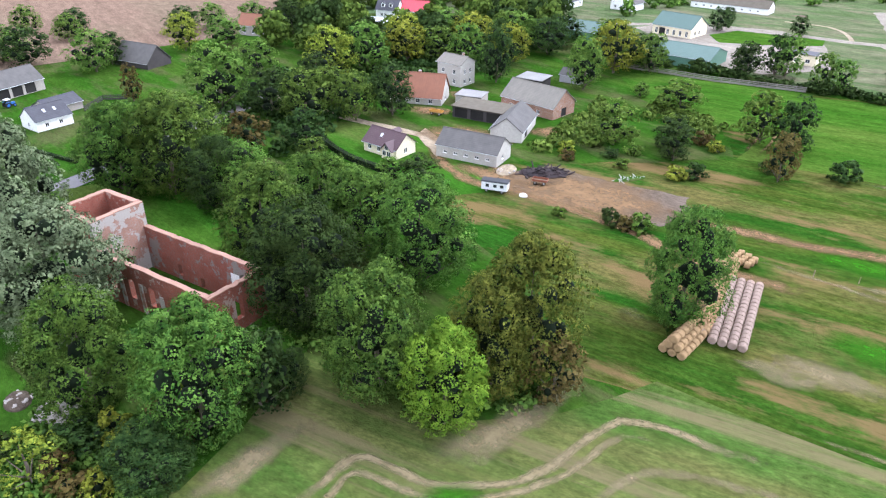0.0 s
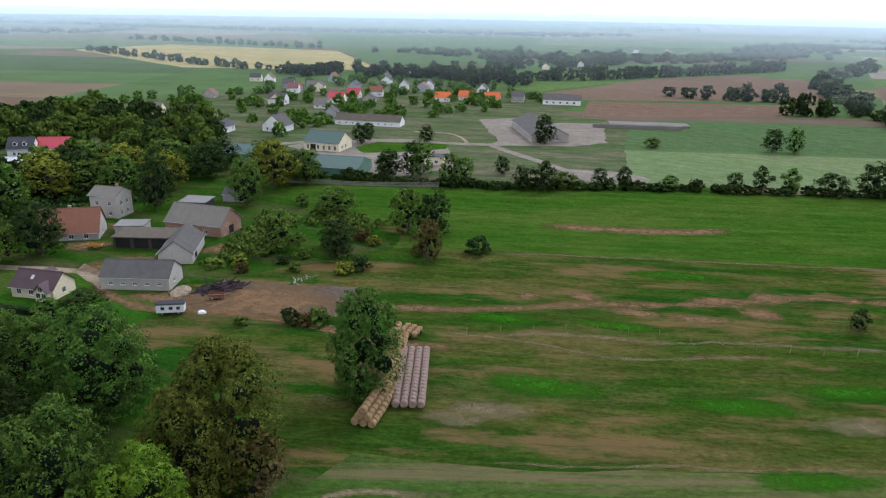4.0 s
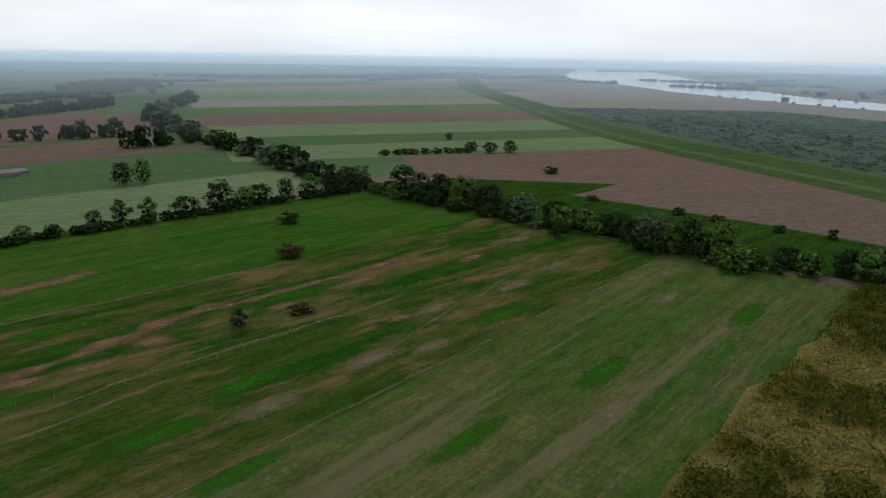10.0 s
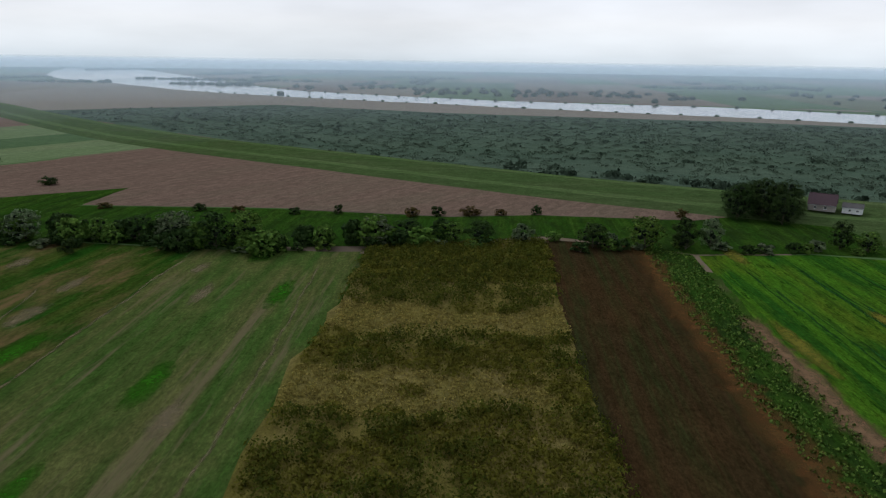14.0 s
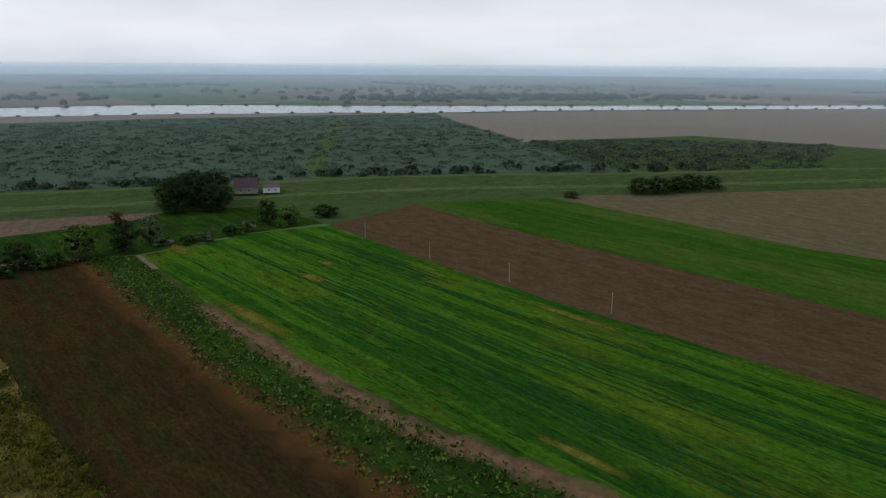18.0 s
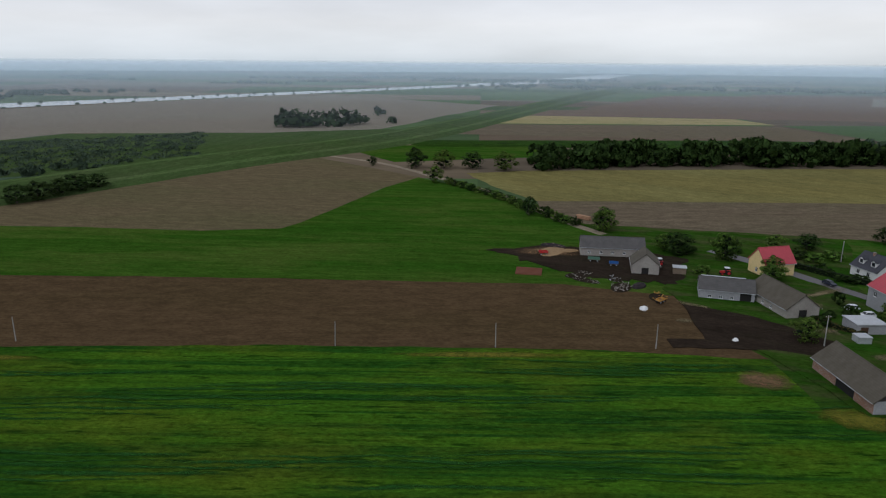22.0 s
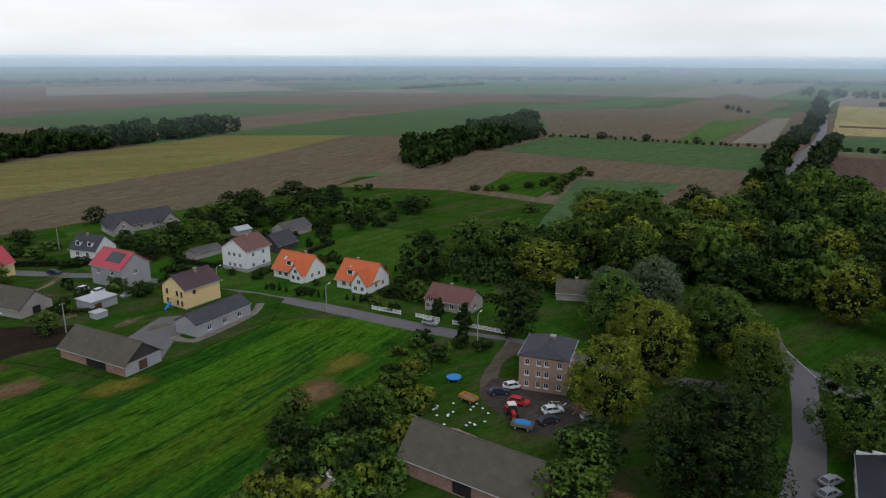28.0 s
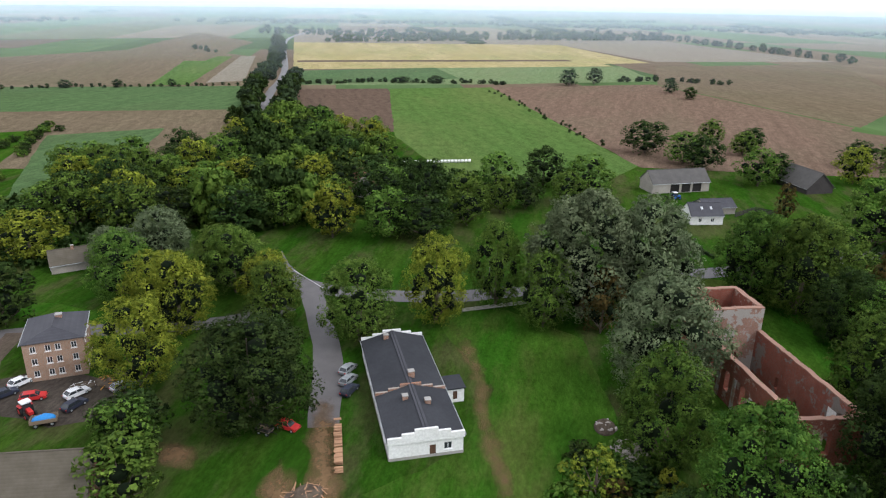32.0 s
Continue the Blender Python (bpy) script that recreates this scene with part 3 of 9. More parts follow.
def structure(name, me, label, x=0.0, y=0.0, z=0.0):
    ob = new(name, me)
    ob.location = (x, y, z)
    return tagged(ob, label, "", "", "structure")


# ---- the ground ----
rng = random.Random(7)
GROUND_R = 4900.0


def sheet():
    rings, sides = [0, 60, 150, 300, 600, 1200, 2400, GROUND_R], 96
    verts, faces = [(0, 0, 0)], []
    for r in rings[1:]:
        verts += [(r * math.cos(2 * math.pi * k / sides), r * math.sin(2 * math.pi * k / sides), 0) for k in range(sides)]
    for k in range(sides):
        faces.append((0, 1 + k, 1 + (k + 1) % sides))
    for i in range(len(rings) - 2):
        a, b = 1 + i * sides, 1 + (i + 1) * sides
        faces += [(a + k, b + k, b + (k + 1) % sides, a + (k + 1) % sides) for k in range(sides)]
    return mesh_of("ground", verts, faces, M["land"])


structure("ground", sheet(), "wide flat plain of hazy farmland out to the horizon")


def ring_wall(name, radius, z0, z1, mat, label):
    """A round wall far out on the plain."""
    verts = [(radius * math.cos(2 * math.pi * k / 96), radius * math.sin(2 * math.pi * k / 96), z) for k in range(96) for z in (z0, z1)]
    faces = [(2 * k, 2 * ((k + 1) % 96), 2 * ((k + 1) % 96) + 1, 2 * k + 1) for k in range(96)]
    return structure(name, mesh_of(name, verts, faces, mat), label)


# This ring glows by itself, in the colours of horizon haze.
ring_wall("backdrop", 4700, -2.0, 57.0, M["haze"], "glowing pale blue painted haze along the horizon")
# Added veils imitate distance haze; the three outer ones glow.
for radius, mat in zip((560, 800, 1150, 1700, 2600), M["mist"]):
    ring_wall("backdrop_mist", radius, 0.0, 130.0, mat, "added see-through haze veil around the plain")

laid = []


def inside(p, poly):
    x, y = p
    c = False
    for (x0, y0), (x1, y1) in zip(poly, poly[1:] + poly[:1]):
        if (y0 > y) != (y1 > y) and x < (x1 - x0) * (y - y0) / (y1 - y0) + x0:
            c = not c
    return c


def level(points, closed):
    """The height for a new sheet: a little above all sheets that it overlaps. points: its corners, or the line of a track."""
    pts = [tuple(p[:2]) for p in points]
    probe = [(a[0] + (b[0] - a[0]) * f, a[1] + (b[1] - a[1]) * f) for a, b in zip(pts, pts[1:] + pts[:1]) for f in (0, 0.25, 0.5, 0.75)] if closed else pts
    xs, ys = [p[0] for p in pts], [p[1] for p in pts]
    box_ = (min(xs) - 2, min(ys) - 2, max(xs) + 2, max(ys) + 2)
    step = 0.0025 + 2e-5 * math.hypot(max(0.0, box_[0], -box_[2]), max(0.0, box_[1], -box_[3]))
    z = 0.01
    for old, old_probe, old_box, old_closed, h in laid:
        if h + step <= z or not (box_[0] < old_box[2] and old_box[0] < box_[2] and box_[1] < old_box[3] and old_box[1] < box_[3]):
            continue
        if (old_closed and any(inside(p, old) for p in probe)) or (closed and any(inside(p, pts) for p in old_probe)) or (
                not closed and not old_closed and any(abs(p[0] - q[0]) < 9 and abs(p[1] - q[1]) < 9 for p in pts for q in old)):
            z = h + step
    laid.append((pts, probe, box_, closed, z))
    return z


def rough_edge(corners, step, jitter, closed=True):
    out = []
    n = len(corners)
    for i in range(n if closed else n - 1):
        a, b = Vector(corners[i]).to_2d(), Vector(corners[(i + 1) % n]).to_2d()
        k = max(1, min(40, int((b - a).length / step)))
        for j in range(k):
            p = a.lerp(b, j / k)
            s = 1.0 if j else 0.3
            out.append((p.x + rng.uniform(-jitter, jitter) * s, p.y + rng.uniform(-jitter, jitter) * s))
    if not closed:
        out.append(tuple(corners[-1]))
    return out


def field(name, corners, mat, label, step=7.0, jitter=0.5):
    """A flat field or yard with slightly uneven edges, laid on the ground."""
    edge = rough_edge(corners, step, jitter)
    flat = [Vector((x, y, 0)) for x, y in edge]
    tris = [t if (flat[t[1]] - flat[t[0]]).cross(flat[t[2]] - flat[t[0]]).z > 0 else t[::-1] for t in tessellate_polygon([flat])]
    z, n = level(corners, True), len(flat)
    verts, faces = [tuple(v) for v in flat], [tuple(t) for t in tris]
    if z > 0.04:  # a turf edge down to the ground below
        verts += [(v.x, v.y, 0.004 - z) for v in flat]
        faces += [(i, n + i, n + (i + 1) % n, (i + 1) % n) for i in range(n)]
    me = mesh_of(name, verts, faces)
    me.materials.append(M[mat])
    return structure(name, me, label, 0, 0, z)


def smooth_line(points, step=6.0):
    """Points along a soft curve through the given ones."""
    p = [Vector((*q, 0)) if len(q) == 2 else Vector(q) for q in points]
    p = [p[0] * 2 - p[1]] + p + [p[-1] * 2 - p[-2]]
    out = []
    for i in range(1, len(p) - 2):
        k = max(2, int((p[i + 1] - p[i]).length / step))
        for j in range(k):
            t = j / k
            out.append(0.5 * ((2 * p[i]) + (p[i + 1] - p[i - 1]) * t + (2 * p[i - 1] - 5 * p[i] + 4 * p[i + 1] - p[i + 2]) * t * t
                              + (3 * p[i] - p[i - 1] - 3 * p[i + 1] + p[i + 2]) * t ** 3))
    out.append(p[-2])
    return out


def strip(name, points, width, mat, label, jitter=0.15, height=0.0, kind="structure"):
    """A road, track or path of a given width along a line."""
    line = smooth_line(points)
    verts, faces = [], []
    for i, p in enumerate(line):
        d = (line[min(i + 1, len(line) - 1)] - line[max(i - 1, 0)]).normalized()
        s = Vector((-d.y, d.x, 0)) * width / 2
        for sgn in (1, -1):
            q = p + s * sgn * (1 + rng.uniform(-jitter, jitter))
            verts.append((q.x, q.y, 0))
    faces = [(2 * i + 1, 2 * i + 3, 2 * i + 2, 2 * i) for i in range(len(line) - 1)]
    ob = structure(name, mesh_of(name, verts, faces, M[mat]), label, 0, 0, level(line, False) + height)
    return ob


def worn_track(name, points, width, mat, label, jitter=0.25, amount=1.0):
    """A trodden line whose edges thin out into the grass."""
    line = smooth_line(points, 3.0)
    verts, wear = [], []
    for i, p in enumerate(line):
        d = (line[min(i + 1, len(line) - 1)] - line[max(i - 1, 0)]).normalized()
        s = Vector((-d.y, d.x, 0)) * width / 2 * (1 + rng.uniform(-jitter, jitter))
        p = p + s.normalized() * (1.1 * noise.noise((p.x * 0.07, p.y * 0.07, width)) + 0.5 * noise.noise((p.x * 0.23, p.y * 0.23, width)))
        end = min(1.0, i / 4, (len(line) - 1 - i) / 4)
        for k, w in ((1, 0.0), (0.5, 0.7), (0, 1.0), (-0.5, 0.7), (-1, 0.0)):
            verts.append((p.x + s.x * k, p.y + s.y * k, 0))
            wear.append(w * end * amount)
    faces = [(5 * i + j + 1, 5 * i + 5 + j + 1, 5 * i + 5 + j, 5 * i + j) for i in range(len(line) - 1) for j in range(4)]
    me = mesh_of(name, verts, faces, M[mat])
    me.attributes.new("wear", "FLOAT", "POINT").data.foreach_set("value", wear)
    return structure(name, me, label, 0, 0, level(line, False))


def worn_patch(name, x, y, rx, ry, turn, mat, label):
    """A worn or lush spot in a field, fading out at its rim."""
    verts, wear, sides = [(0, 0, 0)], [0.72 if mat == "worn_pale" else 1.0], 20
    for k, w in ((0.45, 0.85), (0.75, 0.5), (1.0, 0.0)):
        for i in range(sides):
            a = 2 * math.pi * i / sides
            j = 1 + rng.uniform(-0.18, 0.18) * k
            verts.append((rx * k * j * math.cos(a), ry * k * j * math.sin(a), 0))
            wear.append(w * (0.72 if mat == "worn_pale" else 1.0))
    faces = [(0, 1 + i, 1 + (i + 1) % sides) for i in range(sides)]
    for t in range(2):
        a, b = 1 + t * sides, 1 + (t + 1) * sides
        faces += [(a + i, b + i, b + (i + 1) % sides, a + (i + 1) % sides) for i in range(sides)]
    c, s = math.cos(radians(turn)), math.sin(radians(turn))
    verts = [(x + u * c - v * s, y + u * s + v * c, 0) for u, v, _ in verts]
    me = mesh_of(name, verts, faces, M[mat])
    me.attributes.new("wear", "FLOAT", "POINT").data.foreach_set("value", wear)
    return structure(name, me, label, 0, 0, level(verts[-sides:], True))


# the ground under and between the fields
for name, rad, m, what in (("ground_plain", 1250, "land_near", "brown and green farmland between the plots"),):
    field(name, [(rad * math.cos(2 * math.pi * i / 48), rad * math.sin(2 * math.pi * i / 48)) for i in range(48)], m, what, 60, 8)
field("ground_near", [(-90 + 330 * math.cos(2 * math.pi * i / 24), -20 + 330 * math.sin(2 * math.pi * i / 24)) for i in range(24)], "scrubland", "rough weedy grass between the plots", 30, 4)
# fields round the village, first the near ones
field("field_pasture", [(-97, 252), (-30, 281), (90, 319), (140, 330), (165, 262), (188, 176), (83, 134), (44, 119), (2, 103), (-35, 88), (-56, 80), (-75, 95), (-112, 100), (-135, 190)], "pasture", "rough grazed pasture, green with brown worn patches")
field("field_meadow", [(-95, 250), (-30, 281), (90, 318), (140, 329), (166, 255), (65, 224), (-62, 188), (-84, 180)], "meadow", "bright green meadow along the hedgerow")
field("field_hay", [(188, 175), (210, 121), (167, 103), (109, 84), (72, 68), (-10, 38), (-40, 18), (-74, 12), (-73, 27), (-78, 38), (-83, 47), (-88, 56), (-76, 57), (-60, 60), (-52, 72), (-47, 88), (-20, 94), (2, 103), (44, 119), (83, 134)], "hay", "mown hay field, pale green with drying swathes")
field("field_fallow", [(216, 122), (256, 66), (185, 43), (140, 27), (107, 14), (60, -2), (10, -20), (-20, 30), (-10, 38), (72, 68), (109, 84), (167, 103)], "gold", "fallow strip overgrown with yellowing goldenrod", 7, 1.5)
field("field_stubble_dark", [(256, 66), (262, 31), (204, 13), (147, -5), (91, -27), (40, -45), (0, -60), (-10, -28), (10, -20), (60, -2), (107, 14), (140, 27), (185, 43)], "dark", "dark brown harvested strip")
field("field_weeds", [(262, 31), (257, 12), (183, -9), (141, -24), (87, -52), (50, -68), (0, -90), (0, -60), (40, -45), (91, -27), (147, -5), (204, 13)], "weeds", "strip of low green weeds")
worn_track("track_weeds", [(262, 31), (204, 13), (147, -6), (91, -28), (40, -47)], 12.0, "worn_rust", "belt of rusty red-brown weeds", 0.4)

field("field_crop", [(257, 10), (277, -28), (280, -62), (218, -80), (159, -101), (85, -131), (23, -152), (-22, -163), (-30, -140), (-52, -150), (-76, -152), (-99, -137), (-106, -116), (-80, -106), (-55, -98), (-38, -88), (-20, -80), (0, -90), (50, -71), (87, -55), (141, -27), (183, -12)], "crop", "lush green catch crop in dark and light drill rows", 7, 0.8)
field("field_plough", [(281, -62), (311, -111), (237, -133), (139, -168), (33, -202), (-5, -203), (-8, -180), (-22, -163), (23, -152), (85, -131), (159, -101), (218, -80)], "earth", "bare brown ploughed field")
field("field_grass_south", [(311, -111), (303, -180), (227, -206), (181, -218), (154, -233), (152, -247), (155, -336), (151, -375), (88, -336), (53, -294), (30, -270), (-5, -215), (-5, -203), (33, -202), (139, -168), (237, -133)], "meadow", "green cattle meadow between brown fields")
field("field_tan", [(303, -182), (300, -260), (278, -411), (255, -431), (151, -375), (155, -336), (152, -247), (154, -233), (181, -218), (227, -206)], "earth2", "tan harrowed field below the dike")
field("field_ochre", [(130, -400), (98, -425), (-73, -505), (-243, -573), (-330, -505), (-180, -417), (-51, -374), (70, -330), (100, -360)], "ochre", "yellow-green stubble field")
field("field_brown_south", [(-51, -374), (-180, -417), (-330, -505), (-345, -440), (-263, -350), (-190, -306), (-130, -300), (-40, -298), (40, -288), (62, -305), (70, -330)], "brown", "wide brown stubble field")
field("field_brown_west", [(-191, -306), (-255, -327), (-351, -347), (-410, -178), (-350, -140), (-300, -130), (-250, -180), (-230, -260)], "brown", "brown field west of the wood")
field("field_beet", [(-355, -352), (-470, -396), (-525, -225), (-412, -178)], "beet", "long dark green beet field")
field("field_green_a", [(-245, -252), (-299, -283), (-322, -250), (-251, -218)], "meadow", "small bright green field")
field("field_green_b", [(-196, -172), (-308, -240), (-340, -196), (-285, -176)], "beet", "green strip field beside a hedge")
field("field_green_far", [(-251, -579), (-450, -668), (-666, -608), (-530, -437), (-371, -471)], "beet", "green field beyond the copse")
field("field_brown_far", [(-480, -410), (-666, -600), (-900, -500), (-760, -300), (-530, -225)], "brown", "brownish field by the avenue")
field("field_wedge", [(-774, -410), (-780, -363), (-517, -277), (-505, -303)], "green", "green wedge of a field by the avenue")
field("field_tan_wedge", [(-786, -356), (-799, -343), (-555, -248), (-534, -271)], "stubble", "narrow tan stubble wedge by the avenue")
field("field_red", [(-511, -200), (-536, -123), (-359, -58), (-352, -141)], "red", "red-brown ploughed field")
field("field_green_west", [(-536, -121), (-565, -45), (-302, 42), (-268, 25), (-258, -29), (-347, -74)], "green", "young green field behind the wood")
field("field_pink_west", [(-565, -45), (-622, 88), (-430, 175), (-365, 140), (-300, 105), (-300, 43)], "pink", "pinkish brown harrowed field")
field("field_brown_nw", [(-622, 90), (-800, 110), (-900, 330), (-560, 260), (-430, 178)], "brown", "brown field with a hedge along it")
field("field_yellow_west", [(-1058, -393), (-1144, 7), (-844, 109), (-721, -100), (-663, -246)], "yellow", "yellow stubble field in broad bands")
field("field_yellow_west_b", [(-1482, -552), (-1468, 127), (-934, 338), (-862, 118), (-1144, 7), (-1058, -393)], "stubble", "pale straw-coloured stubble field")
field("field_green_west_b", [(-640, -240), (-716, -116), (-789, 74), (-646, 92), (-584, -52), (-536, -204)], "pale", "light green field before the stubble")
field("field_dull_west", [(-643, -244), (-716, -116), (-622, -78), (-540, -199)], "beet", "dull green field before the stubble")
strip("strip_west", [(-744, -272), (-775, -190), (-807, -99), (-850, 20)], 22, "red", "brown ploughed strip across the stubble", 0.05)
strip("strip_west", [(-672, -246), (-728, -112), (-800, 60)], 26, "yellow", "bright yellow stubble strip", 0.05)
field("field_nw", [(-302, 154), (-363, 222), (-420, 165), (-465, 94), (-383, 76), (-301, 77)], "pink", "pinkish ploughed field behind the farm")
field("field_nw_green", [(-306, 176), (-345, 250), (-420, 330), (-480, 250), (-372, 226)], "green", "pale green field behind the hamlet")

# north: the plain behind the hedgerow
field("field_strip_a", [(-69, 357), (124, 412), (113, 364), (90, 322), (-7, 300), (-20, 291), (-65, 315)], "pale", "pale green field behind the hedgerow")
field("field_strip_b", [(-128, 422), (-12, 488), (128, 523), (118, 415), (-9, 380), (-71, 375)], "beet", "green field with a hedge along it")
field("field_pl_a", [(-85, 470), (-95, 557), (76, 615), (40, 535)], "pink", "pinkish bare field")
field("field_pl_b", [(-146, 580), (-60, 790), (20, 880), (105, 800), (76, 640), (-95, 565)], "pink", "pinkish brown field by the lane")
field("field_green_north", [(-260, 640), (-240, 760), (60, 950), (90, 880), (20, 885), (-70, 780), (-146, 610)], "green", "green field along a dark hedge")
field("field_yellow_north", [(-900, 1000), (-576, 1010), (-357, 726), (-420, 690), (-560, 640), (-900, 800)], "yellow", "golden yellow stubble field behind the village")
field("field_beet_north", [(-598, 1049), (-1165, 1823), (-433, 1833), (-261, 863), (-345, 735)], "beet", "very large green field behind the village")
for y0, y1, m, what in ((432, 505, "pale", "pale green field strip"), (505, 565, "beet", "green field strip"), (565, 660, "pale", "pale green field strip"),
                        (660, 790, "pink", "brown bare field strip"), (790, 900, "green", "green field strip"), (900, 1040, "stubble", "tan stubble strip"),
                        (1040, 1300, "pale", "pale green field strip")):
    x0 = [95 + 0.12 * (y - 430) for y in (y0, y1)]
    x1 = [415 + 0.42 * (y - 430) for y in (y0, y1)]
    field("field_strip_north", [(x0[0], y0 + 18), (x1[0], y0 - 28), (x1[1], y1 - 28), (x0[1], y1 + 18)], m, what + " running to the dike")
field("field_pink", [(203, 432), (372, 404), (425, 392), (377, 231), (362, 150), (340, 56), (330, -2), (318, 15), (300, 80), (279, 114), (260, 191), (218, 294), (185, 360)], "pink", "large pinkish brown bare field below the dike")
field("field_wedge_north", [(190, 345), (268, 290), (225, 275), (195, 290)], "weeds", "weedy green corner of the bare field")
field("ditch_bank", [(150, 300), (190, 345), (218, 290), (258, 191), (277, 114), (298, 80), (318, 15), (340, -5), (338, -40), (285, -62), (278, -28), (258, 12), (262, 66), (218, 122), (192, 172), (166, 258)], "weeds", "overgrown green banks of a willow-lined ditch")

# the floodplain
field("field_marsh", [(430, 250), (490, 461), (606, 808), (874, 633), (860, 347), (920, 0), (922, -210), (913, -357), (546, -295), (540, -480), (330, -330), (370, -100), (378, 0), (400, 140)], "wet", "grey-green marsh of willow scrub and reeds", 30, 4)
field("field_sand", [(913, -357), (900, -600), (800, -1050), (689, -1250), (300, -1075), (300, -640), (378, -563), (540, -485), (546, -295)], "stubble", "pale brown flood meadow beside the river", 30, 4)
field("field_bank", [(606, 808), (874, 633), (860, 347), (925, -5), (922, -250), (985, -250), (1010, 100), (1030, 413), (1078, 780), (1138, 1028), (1366, 1498), (760, 1150)], "stubble", "dry pale grass along the river bank", 30, 4)
field("field_flood_grass", [(330, -330), (378, -270), (546, -300), (540, -480), (378, -563), (300, -640), (262, -640), (280, -520)], "dike", "green flood meadow at the foot of the dike", 20, 3)
strip("track_marsh", [(405, -85), (520, -110), (700, -165), (890, -220)], 13.0, "dike_top", "grassy ride through the marsh", 0.3)
river_near = [(2900, 3500), (1700, 2150), (1366, 1498), (1138, 1028), (1078, 780), (1030, 413), (1010, 247), (1000, 100), (1000, 0), (960, -260), (930, -356), (913, -604), (850, -911), (750, -1317), (605, -1896), (500, -2264), (420, -2700), (380, -4300)]
river_far = [(558, -4382), (600, -2900), (678, -2120), (770, -1615), (895, -1126), (987, -769), (1057, -496), (1125, -285), (1215, 0), (1190, 287), (1200, 487), (1350, 975), (2024, 1823), (3150, 3279)]
def bank_points(points, n):
    """n points evenly spaced along a bank."""
    line = smooth_line(points, 40)
    run = [0.0]
    for a, b in zip(line, line[1:]):
        run.append(run[-1] + (b - a).length)
    out, j = [], 0
    for i in range(n):
        t = run[-1] * i / (n - 1)
        while j < len(line) - 2 and run[j + 1] < t:
            j += 1
        out.append(line[j].lerp(line[j + 1], min(1.0, (t - run[j]) / (run[j + 1] - run[j]))))
    return out


west, east = bank_points(river_near, 120), bank_points(river_far[::-1], 120)
rv = [(p.x + rng.uniform(-5, 5), p.y + rng.uniform(-5, 5), 0) for pair in zip(west, east) for p in pair]
structure("water_river", mesh_of("water_river", rv, [(2 * i, 2 * i + 2, 2 * i + 3, 2 * i + 1) for i in range(119)], M["water"]), "broad pale grey river, calm and reflecting the sky", 0, 0, 0.2)

field("field_dike_foot", [(281, -62), (311, -111), (303, -180), (300, -260), (278, -411), (300, -411), (330, -250), (350, -160), (352, -20), (338, -40)], "dike", "grass strip at the foot of the dike", 12, 1)
# strips of the southern plain
for pts, m, what in (([(248, -877), (-39, -940), (-82, -866), (219, -752)], "yellow", "pale straw-coloured stubble strip"), ([(223, -743), (-81, -849), (-157, -706), (225, -622)], "brown", "brown stubble strip"),
                     ([(215, -1001), (-578, -1443), (-409, -1013), (-39, -940), (240, -890)], "pink", "dull brown stubble strip"), ([(263, -490), (215, -527), (109, -551), (105, -491), (190, -428)], "meadow", "green field behind the track"),
                     ([(245, -554), (120, -606), (-51, -681), (-298, -728), (-277, -640), (109, -555), (209, -517)], "weeds", "dark weedy strip behind the windbreak"), ([(73, -1568), (-379, -1769), (-658, -1649), (-233, -1147), (172, -1039)], "pink", "wide brownish field"),
                     ([(-331, -1673), (-751, -1633), (-699, -1240), (-261, -1324)], "stubble", "pale stubble field"), ([(-809, -1021), (-942, -920), (-832, -693), (-700, -762)], "pink", "pinkish stubble field"),
                     ([(-684, -483), (-1280, -662), (-1040, -450), (-718, -365)], "brown", "brown field"), ([(-160, -710), (-85, -860), (-400, -1000), (-560, -800), (-300, -735)], "beet", "green field"), ([(-690, -760), (-560, -800), (-400, -1000), (-700, -1200), (-800, -1010)], "brown", "brownish stubble field")):
    field("field_strip_south", pts, m, what + " on the southern plain", 30, 2)
# the dike: a grassed bank with a berm and a track on its crest
DIKE = [(2300, 3900), (1700, 2900), (1250, 2100), (900, 1480), (750, 1180), (600, 820), (494, 571), (442, 415), (409, 250), (385, 124), (376, 62), (371, -4), (368, -87), (356, -162), (330, -250), (303, -382), (258, -550), (245, -874), (238, -1250), (215, -1700), (180, -2300), (120, -3400), (60, -4500)]
prof = [(-40, -0.2), (-30, 2.2), (-22, 2.5), (-6, 4.9), (-3, 5.1), (3, 5.1), (6, 4.8), (20, 0.6), (24, -0.2)]
line = smooth_line(DIKE, 20)
dv, df = [], []
for i, p in enumerate(line):
    d = (line[min(i + 1, len(line) - 1)] - line[max(i - 1, 0)]).normalized()
    s = Vector((d.y, -d.x, 0))
    for o, z in prof:
        q = p - s * o + Vector((0, 0, z + rng.uniform(-0.12, 0.12)))
        dv.append(tuple(q))
k = len(prof)
df = [(i * k + j, i * k + j + 1, (i + 1) * k + j + 1, (i + 1) * k + j) for i in range(len(line) - 1) for j in range(k - 1)]
dike_mesh = mesh_of("dike", dv, df, M["dike"])
dike_mesh.materials.append(M["dike_top"])
for poly in dike_mesh.polygons:
    poly.material_index = 1 if poly.index % (k - 1) in (1, 4) else 0
structure("dike", dike_mesh, "long grassy flood dike with a berm", 0, 0, 0)

